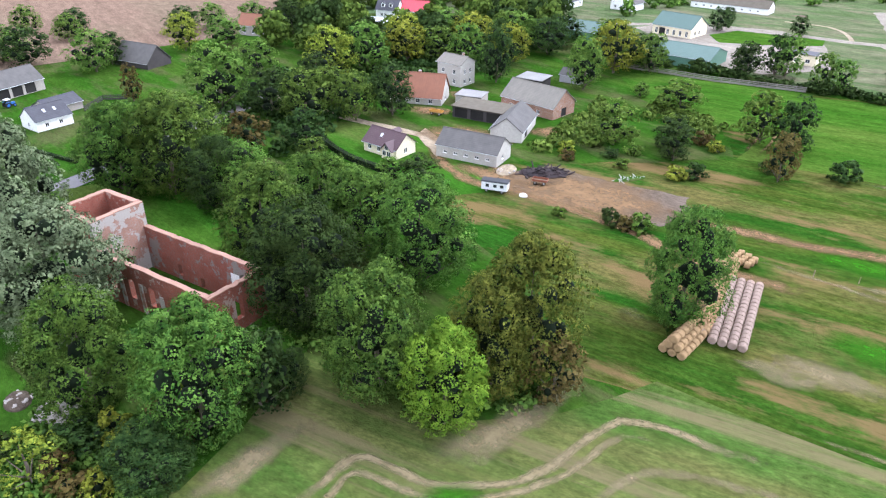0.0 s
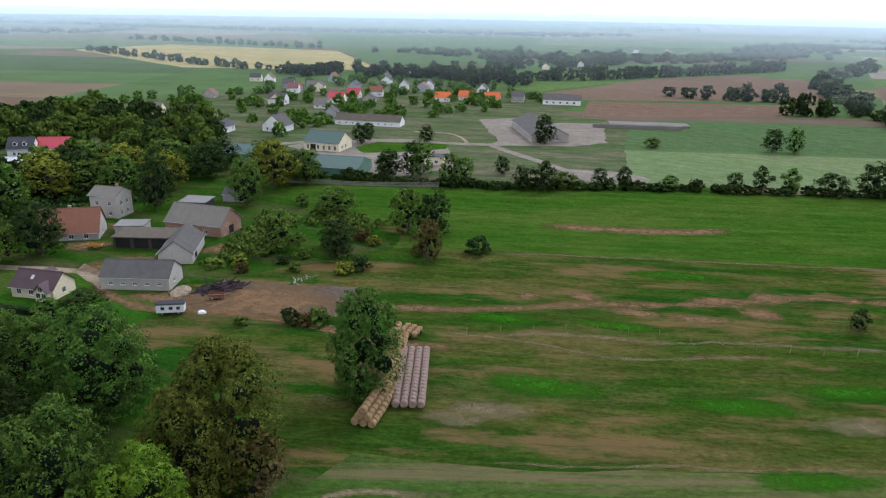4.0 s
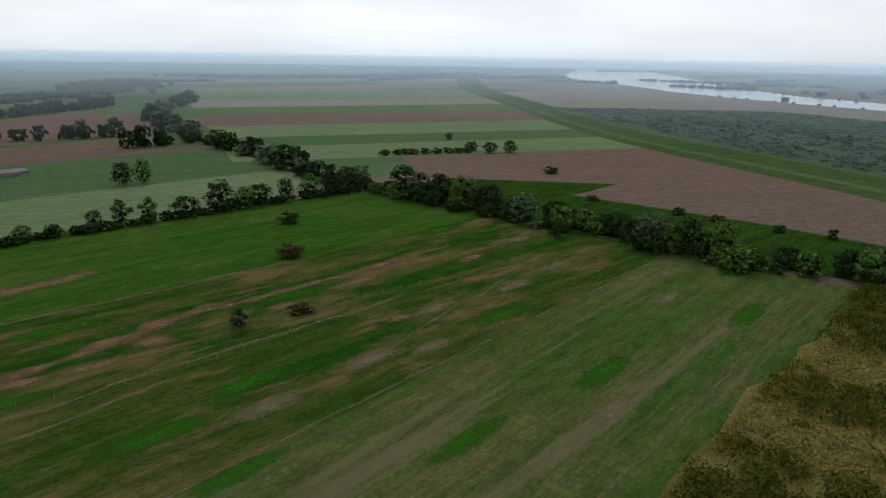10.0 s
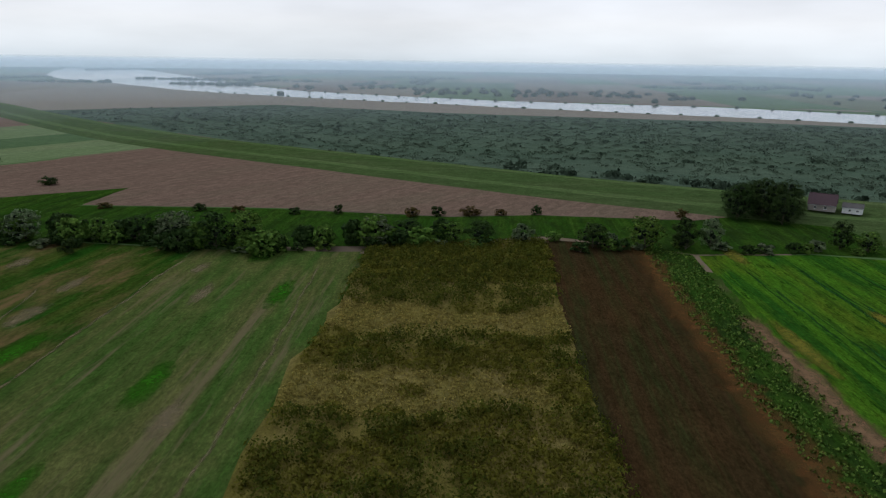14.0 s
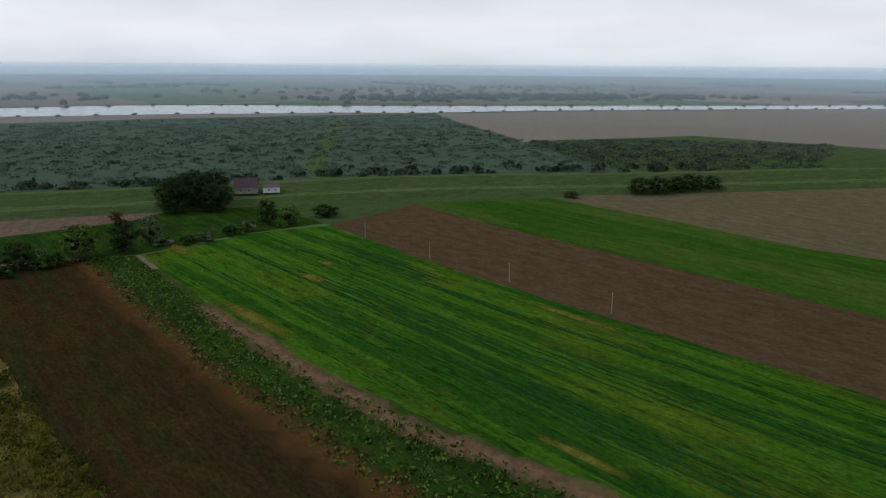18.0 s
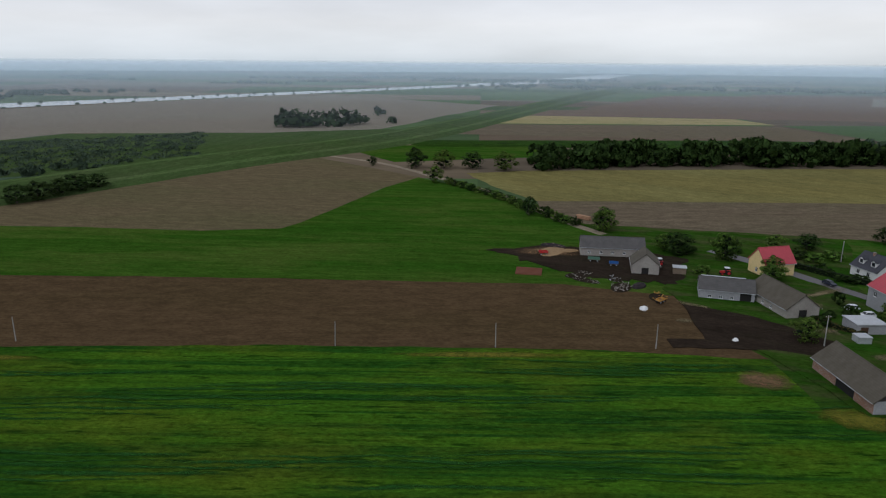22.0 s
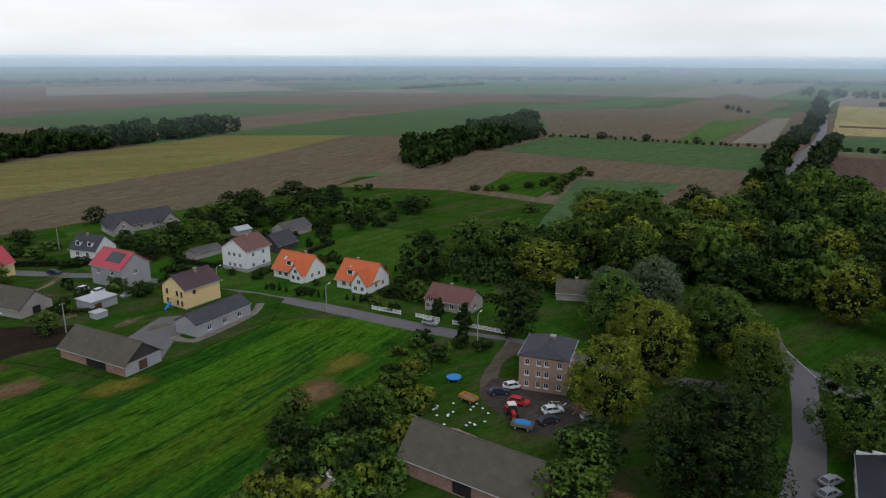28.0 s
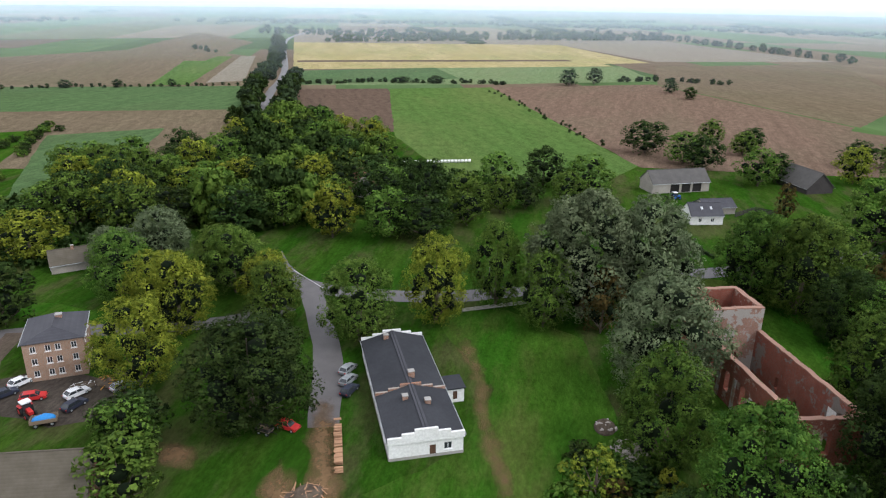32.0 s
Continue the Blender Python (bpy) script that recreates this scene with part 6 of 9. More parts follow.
def crown_quads(seed, h, r, low, lobes, clumps, each, clump, size, shape="round"):
    """Leaf sprays in small domed clumps over the lobes of a crown, and the lobes themselves."""
    q = np.random.default_rng(seed)
    mid, half = low + (h - low) * 0.46, (h - low) / 2
    cs, rs = [], []
    for i in range(lobes):
        z = 1 - 1.9 * (i + 0.5) / lobes
        a = i * 2.39996 + q.uniform(-0.4, 0.4)
        wide = math.sqrt(max(0.06, 1 - abs(z) ** 1.7))
        if shape == "cone":
            wide = max(0.12, (1 - z) * 0.55)
        if shape != "cone":
            wide *= 1 - 0.12 * z if z > 0 else 1 + 0.10 * z
        s = r * q.uniform(0.24, 0.46) * (1 - 0.2 * max(z, 0))
        k = q.uniform(0.74, 1.10) * (r - s)
        cs.append((math.cos(a) * wide * k, math.sin(a) * wide * k, mid + z * (half - s * 0.6) + (half * 0.08 if z > 0.3 else 0)))
        rs.append(s)
    cs.append((0, 0, mid))
    rs.append(r * 0.62)
    cs, rs = np.array(cs), np.array(rs)
    squash = np.array((1, 1, min(1.25, max(0.8, half / r))))
    pts, dirs = [], []
    while len(pts) < clumps:
        j = q.integers(0, lobes)
        d = q.normal(size=3)
        d /= np.linalg.norm(d)
        if d[2] < -0.75:
            continue
        p = cs[j] + d * rs[j] * squash * q.uniform(0.84, 1.2)
        if (np.linalg.norm((p - cs) / squash, axis=1) < rs * 0.86).any() or p[2] < low * 0.4:
            continue
        pts.append(p)
        dirs.append(d)
    pts, dirs = np.array(pts), np.array(dirs)
    up = dirs * 0.75 + np.array((0, 0, 0.55))
    d = q.normal(size=(clumps, each, 3)) * 0.75 + up[:, None]
    d /= np.linalg.norm(d, axis=2)[..., None]
    s = clump * q.uniform(0.65, 1.35, (clumps, 1, 1))
    p = pts[:, None] + d * s * np.array((1, 1, 0.75)) * q.uniform(0.65, 1.1, (clumps, each, 1)) - up[:, None] * s * 0.35
    outer = sprays(q, p.reshape(-1, 3), d.reshape(-1, 3), size, 0.4)
    lit = (d * 0.75 + dirs[:, None] * 0.75 - np.array((0, 0, 0.22)) + q.normal(size=d.shape) * 0.2).reshape(-1, 3)
    k = int(clumps * each * (0.08 if shape == "open" else 0.58 if each > 20 else 0.36 if each > 15 else 0.3))
    j = q.integers(0, lobes + 1, k)
    d = q.normal(size=(k, 3))
    d /= np.linalg.norm(d, axis=1)[:, None]
    p = cs[j] + d * rs[j][:, None] * squash * q.uniform(0.78, 0.98, (k, 1))
    gap = np.linalg.norm((p[:, None] - cs[None]) / squash, axis=2) / rs[None]
    keep = ((gap < 0.7).sum(1) == 0) & (p[:, 2] > low * 0.5)
    centre = outer.mean(1)
    fit = np.array((1, 1, 0)) * r / np.percentile(np.hypot(centre[:, 0], centre[:, 1]), 96) + np.array((0, 0, h / np.percentile(centre[:, 2], 99.5)))
    cs = cs * fit
    return np.concatenate([outer, sprays(q, p[keep], d[keep], size * 1.5, 0.5)]) * fit, np.concatenate([lit, d[keep] + q.normal(size=d[keep].shape) * 0.12]), cs, rs, squash


def leaf_cloud(name, seed, mat, *shape):
    """A crown: clumps of leaf sprays, with near-black cores behind them painted as inner shade."""
    quads, lit, cs, rs, squash = crown_quads(seed, *shape)
    me = quads_mesh(name, quads, mat)
    bm = bmesh.new()
    bm.from_mesh(me)
    first = len(bm.faces)
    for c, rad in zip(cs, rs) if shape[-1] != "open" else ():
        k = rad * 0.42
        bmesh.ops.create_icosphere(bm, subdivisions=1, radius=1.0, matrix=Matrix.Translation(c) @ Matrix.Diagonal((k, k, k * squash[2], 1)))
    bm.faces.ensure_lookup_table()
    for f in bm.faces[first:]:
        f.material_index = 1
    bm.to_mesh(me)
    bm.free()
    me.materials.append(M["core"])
    soft_normals(me, lit)
    return me


def trunk_mesh(name, seed, h, low, r, thick):
    q = random.Random(seed)
    bm = bmesh.new()
    tube(bm, [(0, 0, -0.15), (0.1, 0, low * 0.5), (q.uniform(-0.3, 0.3), q.uniform(-0.3, 0.3), low + (h - low) * 0.3), (0, 0, h * 0.8)], [thick * 1.35, thick, thick * 0.8, thick * 0.2], 7)
    for i in range(6):
        a = i * 1.05 + q.uniform(-0.3, 0.3)
        z = low * q.uniform(0.7, 1.4)
        tube(bm, [(0, 0, z), (math.cos(a) * r * 0.3, math.sin(a) * r * 0.3, z + h * 0.12), (math.cos(a) * r * 0.65, math.sin(a) * r * 0.65, z + h * 0.25)], [thick * 0.5, thick * 0.33, thick * 0.1], 5)
    return from_bm(name, bm, M["bark"])


KINDS = {}


def tree_kind(key, mats, h, r, low, lobes, clumps, each, clump, size, thick=0.35, variants=2, shape="round"):
    for mat in mats:
        KINDS[key, mat] = (h, r, [(leaf_cloud("crown", 31 * v + len(key) * 7 + lobes, M[mat], h, r, low, lobes, clumps, each, clump, size, shape),
                                   trunk_mesh("trunk", v + 3, h, low, r, thick)) for v in range(variants)])


tree_kind("big", ("leaf", "leaf_dark", "leaf_lime", "leaf_bright"), 20, 8.5, 1.2, 24, 600, 20, 0.92, 0.165, 0.5, 3)
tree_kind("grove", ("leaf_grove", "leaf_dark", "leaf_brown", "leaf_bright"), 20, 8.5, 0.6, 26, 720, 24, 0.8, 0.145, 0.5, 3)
tree_kind("scrub", ("leaf", "leaf_dark", "leaf_lime", "leaf_rust"), 5, 3.0, -0.2, 10, 80, 14, 0.45, 0.18, 0.12, 2)
tree_kind("gnarled", ("leaf_lime", "leaf_dark"), 9, 5.5, 0.8, 14, 90, 18, 0.55, 0.17, 0.3, 2, "open")
tree_kind("wood", ("leaf", "leaf_dark", "leaf_lime"), 16, 8.0, 1.0, 17, 200, 14, 1.15, 0.27, 0.4, 3)
tree_kind("willow", ("leaf_silver",), 20, 9.0, 1.2, 28, 820, 21, 0.88, 0.16, 0.55, 2)
tree_kind("mid", ("leaf", "leaf_dark", "leaf_silver", "leaf_lime", "leaf_rust"), 12, 5.5, 0.6, 12, 110, 13, 0.95, 0.27, 0.28, 3)
tree_kind("bush", ("leaf", "leaf_dark", "leaf_silver", "leaf_lime", "leaf_rust"), 4, 3.0, -0.1, 7, 40, 11, 0.7, 0.28, 0.12, 2)
tree_kind("spruce", ("leaf_dark",), 9, 2.6, 0.3, 14, 120, 16, 0.45, 0.22, 0.2, 1, "cone")
WORDS = {"leaf": "green", "leaf_dark": "dark green", "leaf_grove": "deep green", "leaf_brown": "browning green", "leaf_lime": "yellow-green", "leaf_bright": "fresh bright green", "leaf_silver": "silvery grey-green",
         "leaf_rust": "rusty brown", "leaf_far": "blue-green"}
tree_rng = random.Random(11)


def tree(key, mat, x, y, h, r, label="", group="", z=0.0):
    h0, r0, made = KINDS[key, mat]
    crown, trunk = tree_rng.choice(made)
    shrub = key in ("bush", "scrub")
    name = "shrub" if shrub else {"willow": "willow_tree", "poplar": "poplar_tree", "spruce": "spruce_tree"}.get(key, "tree")
    text = label or (f"{WORDS[mat]} rounded shrub on rough grass" if shrub else f"{WORDS[mat]} broad-crowned leafy tree" if key not in ("poplar", "spruce") else f"{WORDS[mat]} slender upright tree")
    th = thing(name, text, "shrub" if shrub else "tree", x, y, z, tree_rng.uniform(0, 360), group, "", (r / r0, r / r0, h / h0))
    part("trunk", trunk, None, th)
    part("crown", crown, None, th)
    return th


def plant(key, mats, rows, label="", group=""):
    if key == "far":
        for j, mat in enumerate(mats):
            mine = rows[j::len(mats)]
            if mine:
                tree_row("tree_row", label, mine, mat, 80 + len(rows) + j, ROW_CROWNS)
        return
    for i, (x, y, h, r) in enumerate(rows):
        tree(key, mats[i % len(mats)], x, y, h, r, label, group)


def scatter_line(points, spacing, spread, seed):
    q = random.Random(seed)
    out, rest = [], 0.0
    line = smooth_line(points, 2.0)
    for a, b in zip(line, line[1:]):
        rest += (b - a).length
        if rest >= spacing * q.uniform(0.6, 1.4):
            rest = 0.0
            out.append((b.x + q.uniform(-spread, spread), b.y + q.uniform(-spread, spread)))
    return out


def scatter_in(poly, gap, seed, most=400):
    q = random.Random(seed)
    xs, ys = [p[0] for p in poly], [p[1] for p in poly]
    out = []
    for _ in range(most * 30):
        p = (q.uniform(min(xs), max(xs)), q.uniform(min(ys), max(ys)))
        if inside(p, poly) and all((p[0] - o[0]) ** 2 + (p[1] - o[1]) ** 2 > gap * gap for o in out):
            out.append(p)
            if len(out) >= most:
                break
    return out


def far_woods(name, label, spots, mat, h, r, seed, each=26, size=0.38, tall=(0.65, 1.2), lift=0.35):
    """Many crowns or tufts too far off or too many to count, as leaf sprays in one mesh."""
    q = np.random.default_rng(seed)
    sp = np.array(spots, float)
    k = len(sp)
    s, t = r * q.uniform(0.6, 1.3, k), h * q.uniform(*tall, k)
    d = q.normal(size=(k, each, 3))
    d /= np.linalg.norm(d, axis=2)[..., None]
    d[..., 2] = np.abs(d[..., 2]) * 1.2 - 0.35
    lump = 1 + 0.25 * np.sin(3 * np.arctan2(d[..., 1], d[..., 0]) + q.uniform(0, 6, (k, 1)))
    p = np.empty_like(d)
    p[..., 0] = sp[:, None, 0] + d[..., 0] * s[:, None] * lump
    p[..., 1] = sp[:, None, 1] + d[..., 1] * s[:, None] * lump
    p[..., 2] = np.maximum(t[:, None] * (0.42 + 0.58 * d[..., 2] * lump), 0.08 * t[:, None])
    quads = sprays(q, p.reshape(-1, 3), d.reshape(-1, 3), size * r, 0.45)
    quads[..., 2] = np.maximum(quads[..., 2], 0.05)
    ob = new(name, quads_mesh(name, quads, M[mat], d.reshape(-1, 3) + np.array((0, 0, lift))))
    return tagged(ob, label, "woodland", "", "stuff")


ROW_CROWNS = [crown_quads(s, 1.0, 0.62, 0.02, 8, 26, 6, 0.18, 0.115)[:2] for s in (5, 6, 7)]
STAND_CROWNS = [crown_quads(s, 1.0, 0.62, 0.02, 13, 110, 9, 0.12, 0.055)[:2] for s in (15, 16, 17)]


def dome(seed, sides=7):
    """A rounded, uneven far-off crown that stands on the ground, as quads."""
    q = np.random.default_rng(seed)
    rings = []
    for z, w in ((0.0, 0.50), (0.35, 0.62), (0.72, 0.50), (1.0, 0.16)):
        a = np.arange(sides) * 2 * math.pi / sides
        k = w * q.uniform(0.78, 1.15, sides)
        rings.append(np.stack([k * np.cos(a), k * np.sin(a), z * q.uniform(0.88, 1.08, sides)], -1))
    out = [[a[i], a[(i + 1) % sides], b[(i + 1) % sides], b[i]] for a, b in zip(rings, rings[1:]) for i in range(sides)]
    out = np.array(out)
    return out, out.mean(1) - np.array((0, 0, 0.3))


MIST_CROWNS = [dome(s) for s in (3, 4, 5, 6)]


def tree_row(name, label, rows_, mat, seed, forms, category="woodland"):
    """Far trees that nobody could count, as leaf clumps in one mesh: rows of x, y, height, half-width."""
    q = np.random.default_rng(seed)
    out, lit = [], []
    for x, y, h, r in rows_:
        k, nrm = forms[q.integers(0, len(forms))]
        a = q.uniform(0, 6.283)
        c, s = math.cos(a), math.sin(a)
        w = r / 0.62 * q.uniform(0.85, 1.2)
        k = np.stack([(k[..., 0] * c - k[..., 1] * s) * w + x, (k[..., 0] * s + k[..., 1] * c) * w + y, np.maximum(k[..., 2] * h * q.uniform(0.8, 1.15), 0.06)], -1)
        out.append(k)
        lit.append(np.stack([nrm[:, 0] * c - nrm[:, 1] * s, nrm[:, 0] * s + nrm[:, 1] * c, nrm[:, 2]], -1))
    ob = new(name, quads_mesh(name, np.concatenate(out), M[mat], np.concatenate(lit)))
    return tagged(ob, label, category, "", "stuff")


def scatter_fast(poly, count, seed):
    """Random places inside a plot."""
    q = random.Random(seed)
    xs, ys = [p[0] for p in poly], [p[1] for p in poly]
    out = []
    while len(out) < count:
        p = (q.uniform(min(xs), max(xs)), q.uniform(min(ys), max(ys)))
        if inside(p, poly):
            out.append(p)
    return out


def band(points, width, count, seed):
    q = random.Random(seed)
    line = smooth_line(points, 20)
    return [(p.x + q.gauss(0, width), p.y + q.gauss(0, width)) for p in (q.choice(line) for _ in range(count))]


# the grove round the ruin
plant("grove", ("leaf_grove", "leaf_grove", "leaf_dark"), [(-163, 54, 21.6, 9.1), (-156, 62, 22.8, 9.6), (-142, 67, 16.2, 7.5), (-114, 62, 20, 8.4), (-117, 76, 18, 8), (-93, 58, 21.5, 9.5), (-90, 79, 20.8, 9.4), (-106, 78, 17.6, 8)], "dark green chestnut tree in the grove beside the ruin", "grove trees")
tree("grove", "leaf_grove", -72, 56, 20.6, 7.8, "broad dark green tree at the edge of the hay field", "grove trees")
tree("grove", "leaf_brown", -61, 75, 23.0, 8.2, "tall tree with browning yellow-green leaves", "grove trees")
tree("grove", "leaf_brown", -62, 68, 18.5, 6.4, "tree with browning yellow-green leaves", "grove trees")
tree("mid", "leaf_rust", -55, 74, 10.5, 4.6, "low rusty tree under the grove", "grove trees")
tree("grove", "leaf_bright", -61, 59, 15.5, 6.0, "fresh bright green tree at the field edge", "grove trees")
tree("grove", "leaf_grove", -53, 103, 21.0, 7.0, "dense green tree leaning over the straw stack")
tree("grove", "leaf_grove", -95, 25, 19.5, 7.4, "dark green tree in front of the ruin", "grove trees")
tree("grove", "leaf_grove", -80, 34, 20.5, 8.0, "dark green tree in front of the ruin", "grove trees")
tree("mid", "leaf_dark", -79, 42, 14, 5.0, "dark leafy tree by the ruin's gable", "grove trees")
tree("willow", "leaf_silver", -115, 27, 23, 10.6, "large silvery willow beside the church tower")
tree("willow", "leaf_silver", -146, 14, 29, 12.5, "very tall silvery poplar by the road")
tree("willow", "leaf_silver", -150, 28, 27, 11, "very tall silvery poplar by the road")
tree("mid", "leaf_rust", -138, 18, 15, 5.0, "tree half covered in rust-red creeper")
plant("gnarled", ("leaf_lime",), [(-86, 14.5, 7.5, 5.0)], "half-bare tangled tree in the scrub")
plant("scrub", ("leaf_dark", "leaf", "leaf_rust", "leaf_lime"), [(x, y, 2.2 + 1.6 * ((i * 37) % 10) / 10, 2.2 + 1.5 * ((i * 53) % 10) / 10) for i, (x, y) in enumerate(scatter_in([(-98, 12), (-82, 8), (-76, 22), (-79, 33), (-83, 42), (-87, 48), (-90, 40), (-86, 30), (-98, 20)], 3.2, 5, 46)) if (x + 96) ** 2 + (y - 20) ** 2 > 26 and (y > 17 or i % 3 == 0)], "", "scrub by the ruin")
plant("grove", ("leaf_dark",), [(-77, 26, 8, 5.6), (-81, 46, 7, 4)], "dark leafy thicket at the field edge", "grove trees")
# the park and the woods west
plant("big", ("leaf", "leaf_dark", "leaf"), [(-166, 69, 19.7, 11), (-174, 59, 17, 8.6), (-140, 71, 14.9, 7.4), (-126, -31, 17.5, 8.2), (-94, -40, 19.5, 10.6), (-139, 6, 17.4, 6.8), (-148, -5, 20, 6.5), (-102, -41, 15, 8)], "dark green park tree beside the access road", "park trees")
plant("big", ("leaf_lime",), [(-137, -17, 20.0, 7.4), (-101, -64, 17.5, 7.6), (-122, -68, 18, 7.6), (-128, -76, 15.5, 7.5), (-136, -54, 14, 6.6)], "yellow-green tree beside the road", "roadside trees")
plant("big", ("leaf",), [(-144, -66, 16.5, 7.8), (-128, -50, 15, 6.2), (-135, -89, 17, 7.8), (-150, -72, 14.6, 8)], "green leafy roadside tree on grass", "roadside trees")
tree("willow", "leaf_silver", -157, -92, 15.5, 8.0, "pale silvery willow at the wood's edge")
tree("willow", "leaf_silver", -151, -101, 12, 7.0, "pale silvery willow at the wood's edge")
plant("mid", ("leaf", "leaf_dark"), [(-81, -54, 10.9, 5.3), (-85, -56, 9.5, 6.2), (-73, -50, 9.5, 6.2), (-119, -106, 14, 7.4), (-57, -101, 7.5, 3.6), (-52, -96, 5.5, 4)], "leafy tree beside the long barn")
plant("wood", ("leaf", "leaf_dark", "leaf", "leaf_lime"), [(x, y, 12.5 + 5.5 * ((i * 7) % 10) / 10, 7.6 + 2.6 * ((i * 3) % 10) / 10) for i, (x, y) in enumerate(
    [(-159, -166), (-127, -151), (-164, -152), (-155, -128), (-179, -132), (-198, -124), (-181, -142), (-186, -118), (-175, -110), (-187, -85), (-195, -74), (-187, -56), (-191, -40), (-192, -30), (-206, -19)]
    + scatter_in([(-172, -112), (-205, -90), (-290, -128), (-300, -110), (-345, -138), (-300, -128), (-270, -135), (-240, -165), (-215, -170), (-196, -150)], 10, 3, 34)
    + scatter_in([(-205, -68), (-300, -105), (-345, -128), (-300, -70), (-282, -60), (-262, -75), (-215, -30)], 10, 4, 26))], "green tree of the old park", "wood trees")
plant("wood", ("leaf", "leaf_dark"), [(-240, -13, 16, 8), (-260, 3, 15, 8.6), (-251, 19, 14.5, 10), (-330, 48, 15, 11), (-312, 62, 14, 9.5), (-301, 68, 14.3, 9), (-277, 84, 14.9, 8.5), (-284, 92, 12, 7), (-236, 12, 12, 7), (-228, -2, 12, 6.5), (-222, -10, 13, 6)], "green tree behind the farmyard", "farm trees")
parkland = [(x, y, 13 + 5 * ((i * 7) % 10) / 10, 7 + 2 * ((i * 3) % 10) / 10) for i, (x, y) in enumerate(scatter_in([(-178, -96), (-196, -64), (-230, -50), (-330, -108), (-345, -128), (-290, -126), (-205, -92)], 9.5, 78, 60)) if not (-232 < x < -170 and abs(y + 58 - 0.2 * (x + 228)) < 13)]
tree_row("park_wood", "green trees of the old park", parkland[::2], "leaf", 105, STAND_CROWNS)
tree_row("park_wood", "dark trees of the old park", parkland[1::2], "leaf_dark", 106, STAND_CROWNS)
# the woods behind the hamlet
plant("wood", ("leaf", "leaf_dark", "leaf", "leaf_lime"), [(-207, 98, 20.2, 11), (-192, 107, 14.3, 8), (-181, 112, 15.7, 8.5), (-215, 143, 18, 9.3), (-172, 123, 14.9, 6.8), (-169, 134, 15.5, 7.4), (-213, 157, 17.7, 9.5), (-217, 178, 14.6, 10), (-224, 205, 15.6, 10.9), (-174, 183, 20, 7), (-210, 188, 13, 10), (-208, 204, 16, 10.4), (-203, 223, 15.4, 10.8), (-190, 228, 14.2, 9.5), (-149, 199, 17.6, 6.9), (-156, 225, 18.8, 9.8), (-148, 236, 14, 6.6), (-230, 150, 12.2, 7.6), (-238, 127, 12, 7.5), (-288, 122, 15, 7.5), (-283, 137, 12.2, 8.8), (-294, 164, 10.8, 5.4), (-196, 190, 16, 8), (-188, 205, 15, 8), (-225, 165, 15, 8), (-200, 128, 14, 8), (-186, 124, 13, 7), (-232, 190, 14, 9), (-170, 240, 13, 8), (-196, 245, 13, 8)], "dense green tree of the wood behind the farm", "hamlet trees")
plant("mid", ("leaf_rust", "leaf_dark", "leaf"), [(-167, 86, 12, 6), (-160, 99, 11, 6), (-152, 96, 7, 4), (-233, 81, 12, 3.6), (-124, 107, 7.5, 5.5), (-130, 104, 6, 4.5)], "leafy tree by the farm cottage")
plant("mid", ("leaf", "leaf_dark"), [(-116, 204, 9.7, 8), (-122, 257, 12, 5.8), (-113, 268, 15, 6.4), (-170, 323, 10.5, 6), (-86, 196, 13.7, 6.8), (-77, 195, 15, 5.8), (-111, 164, 12.5, 6.5), (-99, 174, 9, 5.6), (-132, 207, 4.8, 3), (-94, 166, 10, 4.8), (-157, 208, 13, 7), (-141, 341, 9, 4.5)], "round green tree in the paddocks")
plant("bush", ("leaf_dark", "leaf", "leaf_rust", "leaf_lime"), [(-82.4, 124.4, 3.4, 2.6), (-76.2, 126.3, 3.8, 2.8), (-79, 125, 2.6, 2.2), (-87, 156.2, 3.0, 3.2), (-84, 160, 3.6, 3.0), (-99.8, 152.5, 2.4, 2.4), (-95.4, 182.5, 3.4, 3.2), (-90, 180, 2.8, 2.6), (-106, 156, 2.4, 2.6), (-103, 162, 3.0, 2.8), (-112, 146, 2.6, 2.4), (-116, 150, 3.0, 2.8), (-74, 178, 3.2, 3.0), (-92, 119.5, 2.0, 1.8)], "rough bush in the paddocks by the farm", "paddock bushes")
tree("mid", "leaf_rust", -70, 173, 12, 4.2, "half-bare grey tree in the meadow")
tree("bush", "leaf_dark", -60, 185, 5.0, 4.0, "dark shrub in the pasture")
tree("bush", "leaf_dark", 79.2, 276, 4.6, 4.6, "dark lone shrub in the meadow")
tree("bush", "leaf_rust", 65.3, 227.4, 4.6, 4.6, "brownish lone shrub in the pasture")
tree("mid", "leaf_dark", 34.6, 170, 5.6, 2.4, "small dark tree in the pasture")
tree("bush", "leaf_dark", 165, 211, 5.0, 3.2, "yellowish shrub at the ditch")
tree("bush", "leaf_rust", 52, 175, 2.6, 3.6, "low brown bush in the pasture")
stand = [(x, y, 12 + 5 * ((i * 7) % 10) / 10, 7 + 2 * ((i * 3) % 10) / 10) for i, (x, y) in enumerate(
    p for p in scatter_in([(-262, 146), (-340, 200), (-385, 250), (-392, 292), (-345, 330), (-262, 318), (-205, 262), (-202, 212), (-232, 168)], 11, 77, 95)
    if all((p[0] - a) ** 2 + (p[1] - b) ** 2 > 330 for a, b in ((-299, 158), (-292, 228), (-272, 210), (-284, 238), (-264, 232), (-294, 164), (-205, 268), (-278, 250))))]
tree_row("hamlet_wood", "dense dark wood behind the hamlet", stand[::2], "leaf_dark", 101, STAND_CROWNS)
tree_row("hamlet_wood", "green trees of the wood behind the hamlet", stand[1::2], "leaf", 102, STAND_CROWNS)
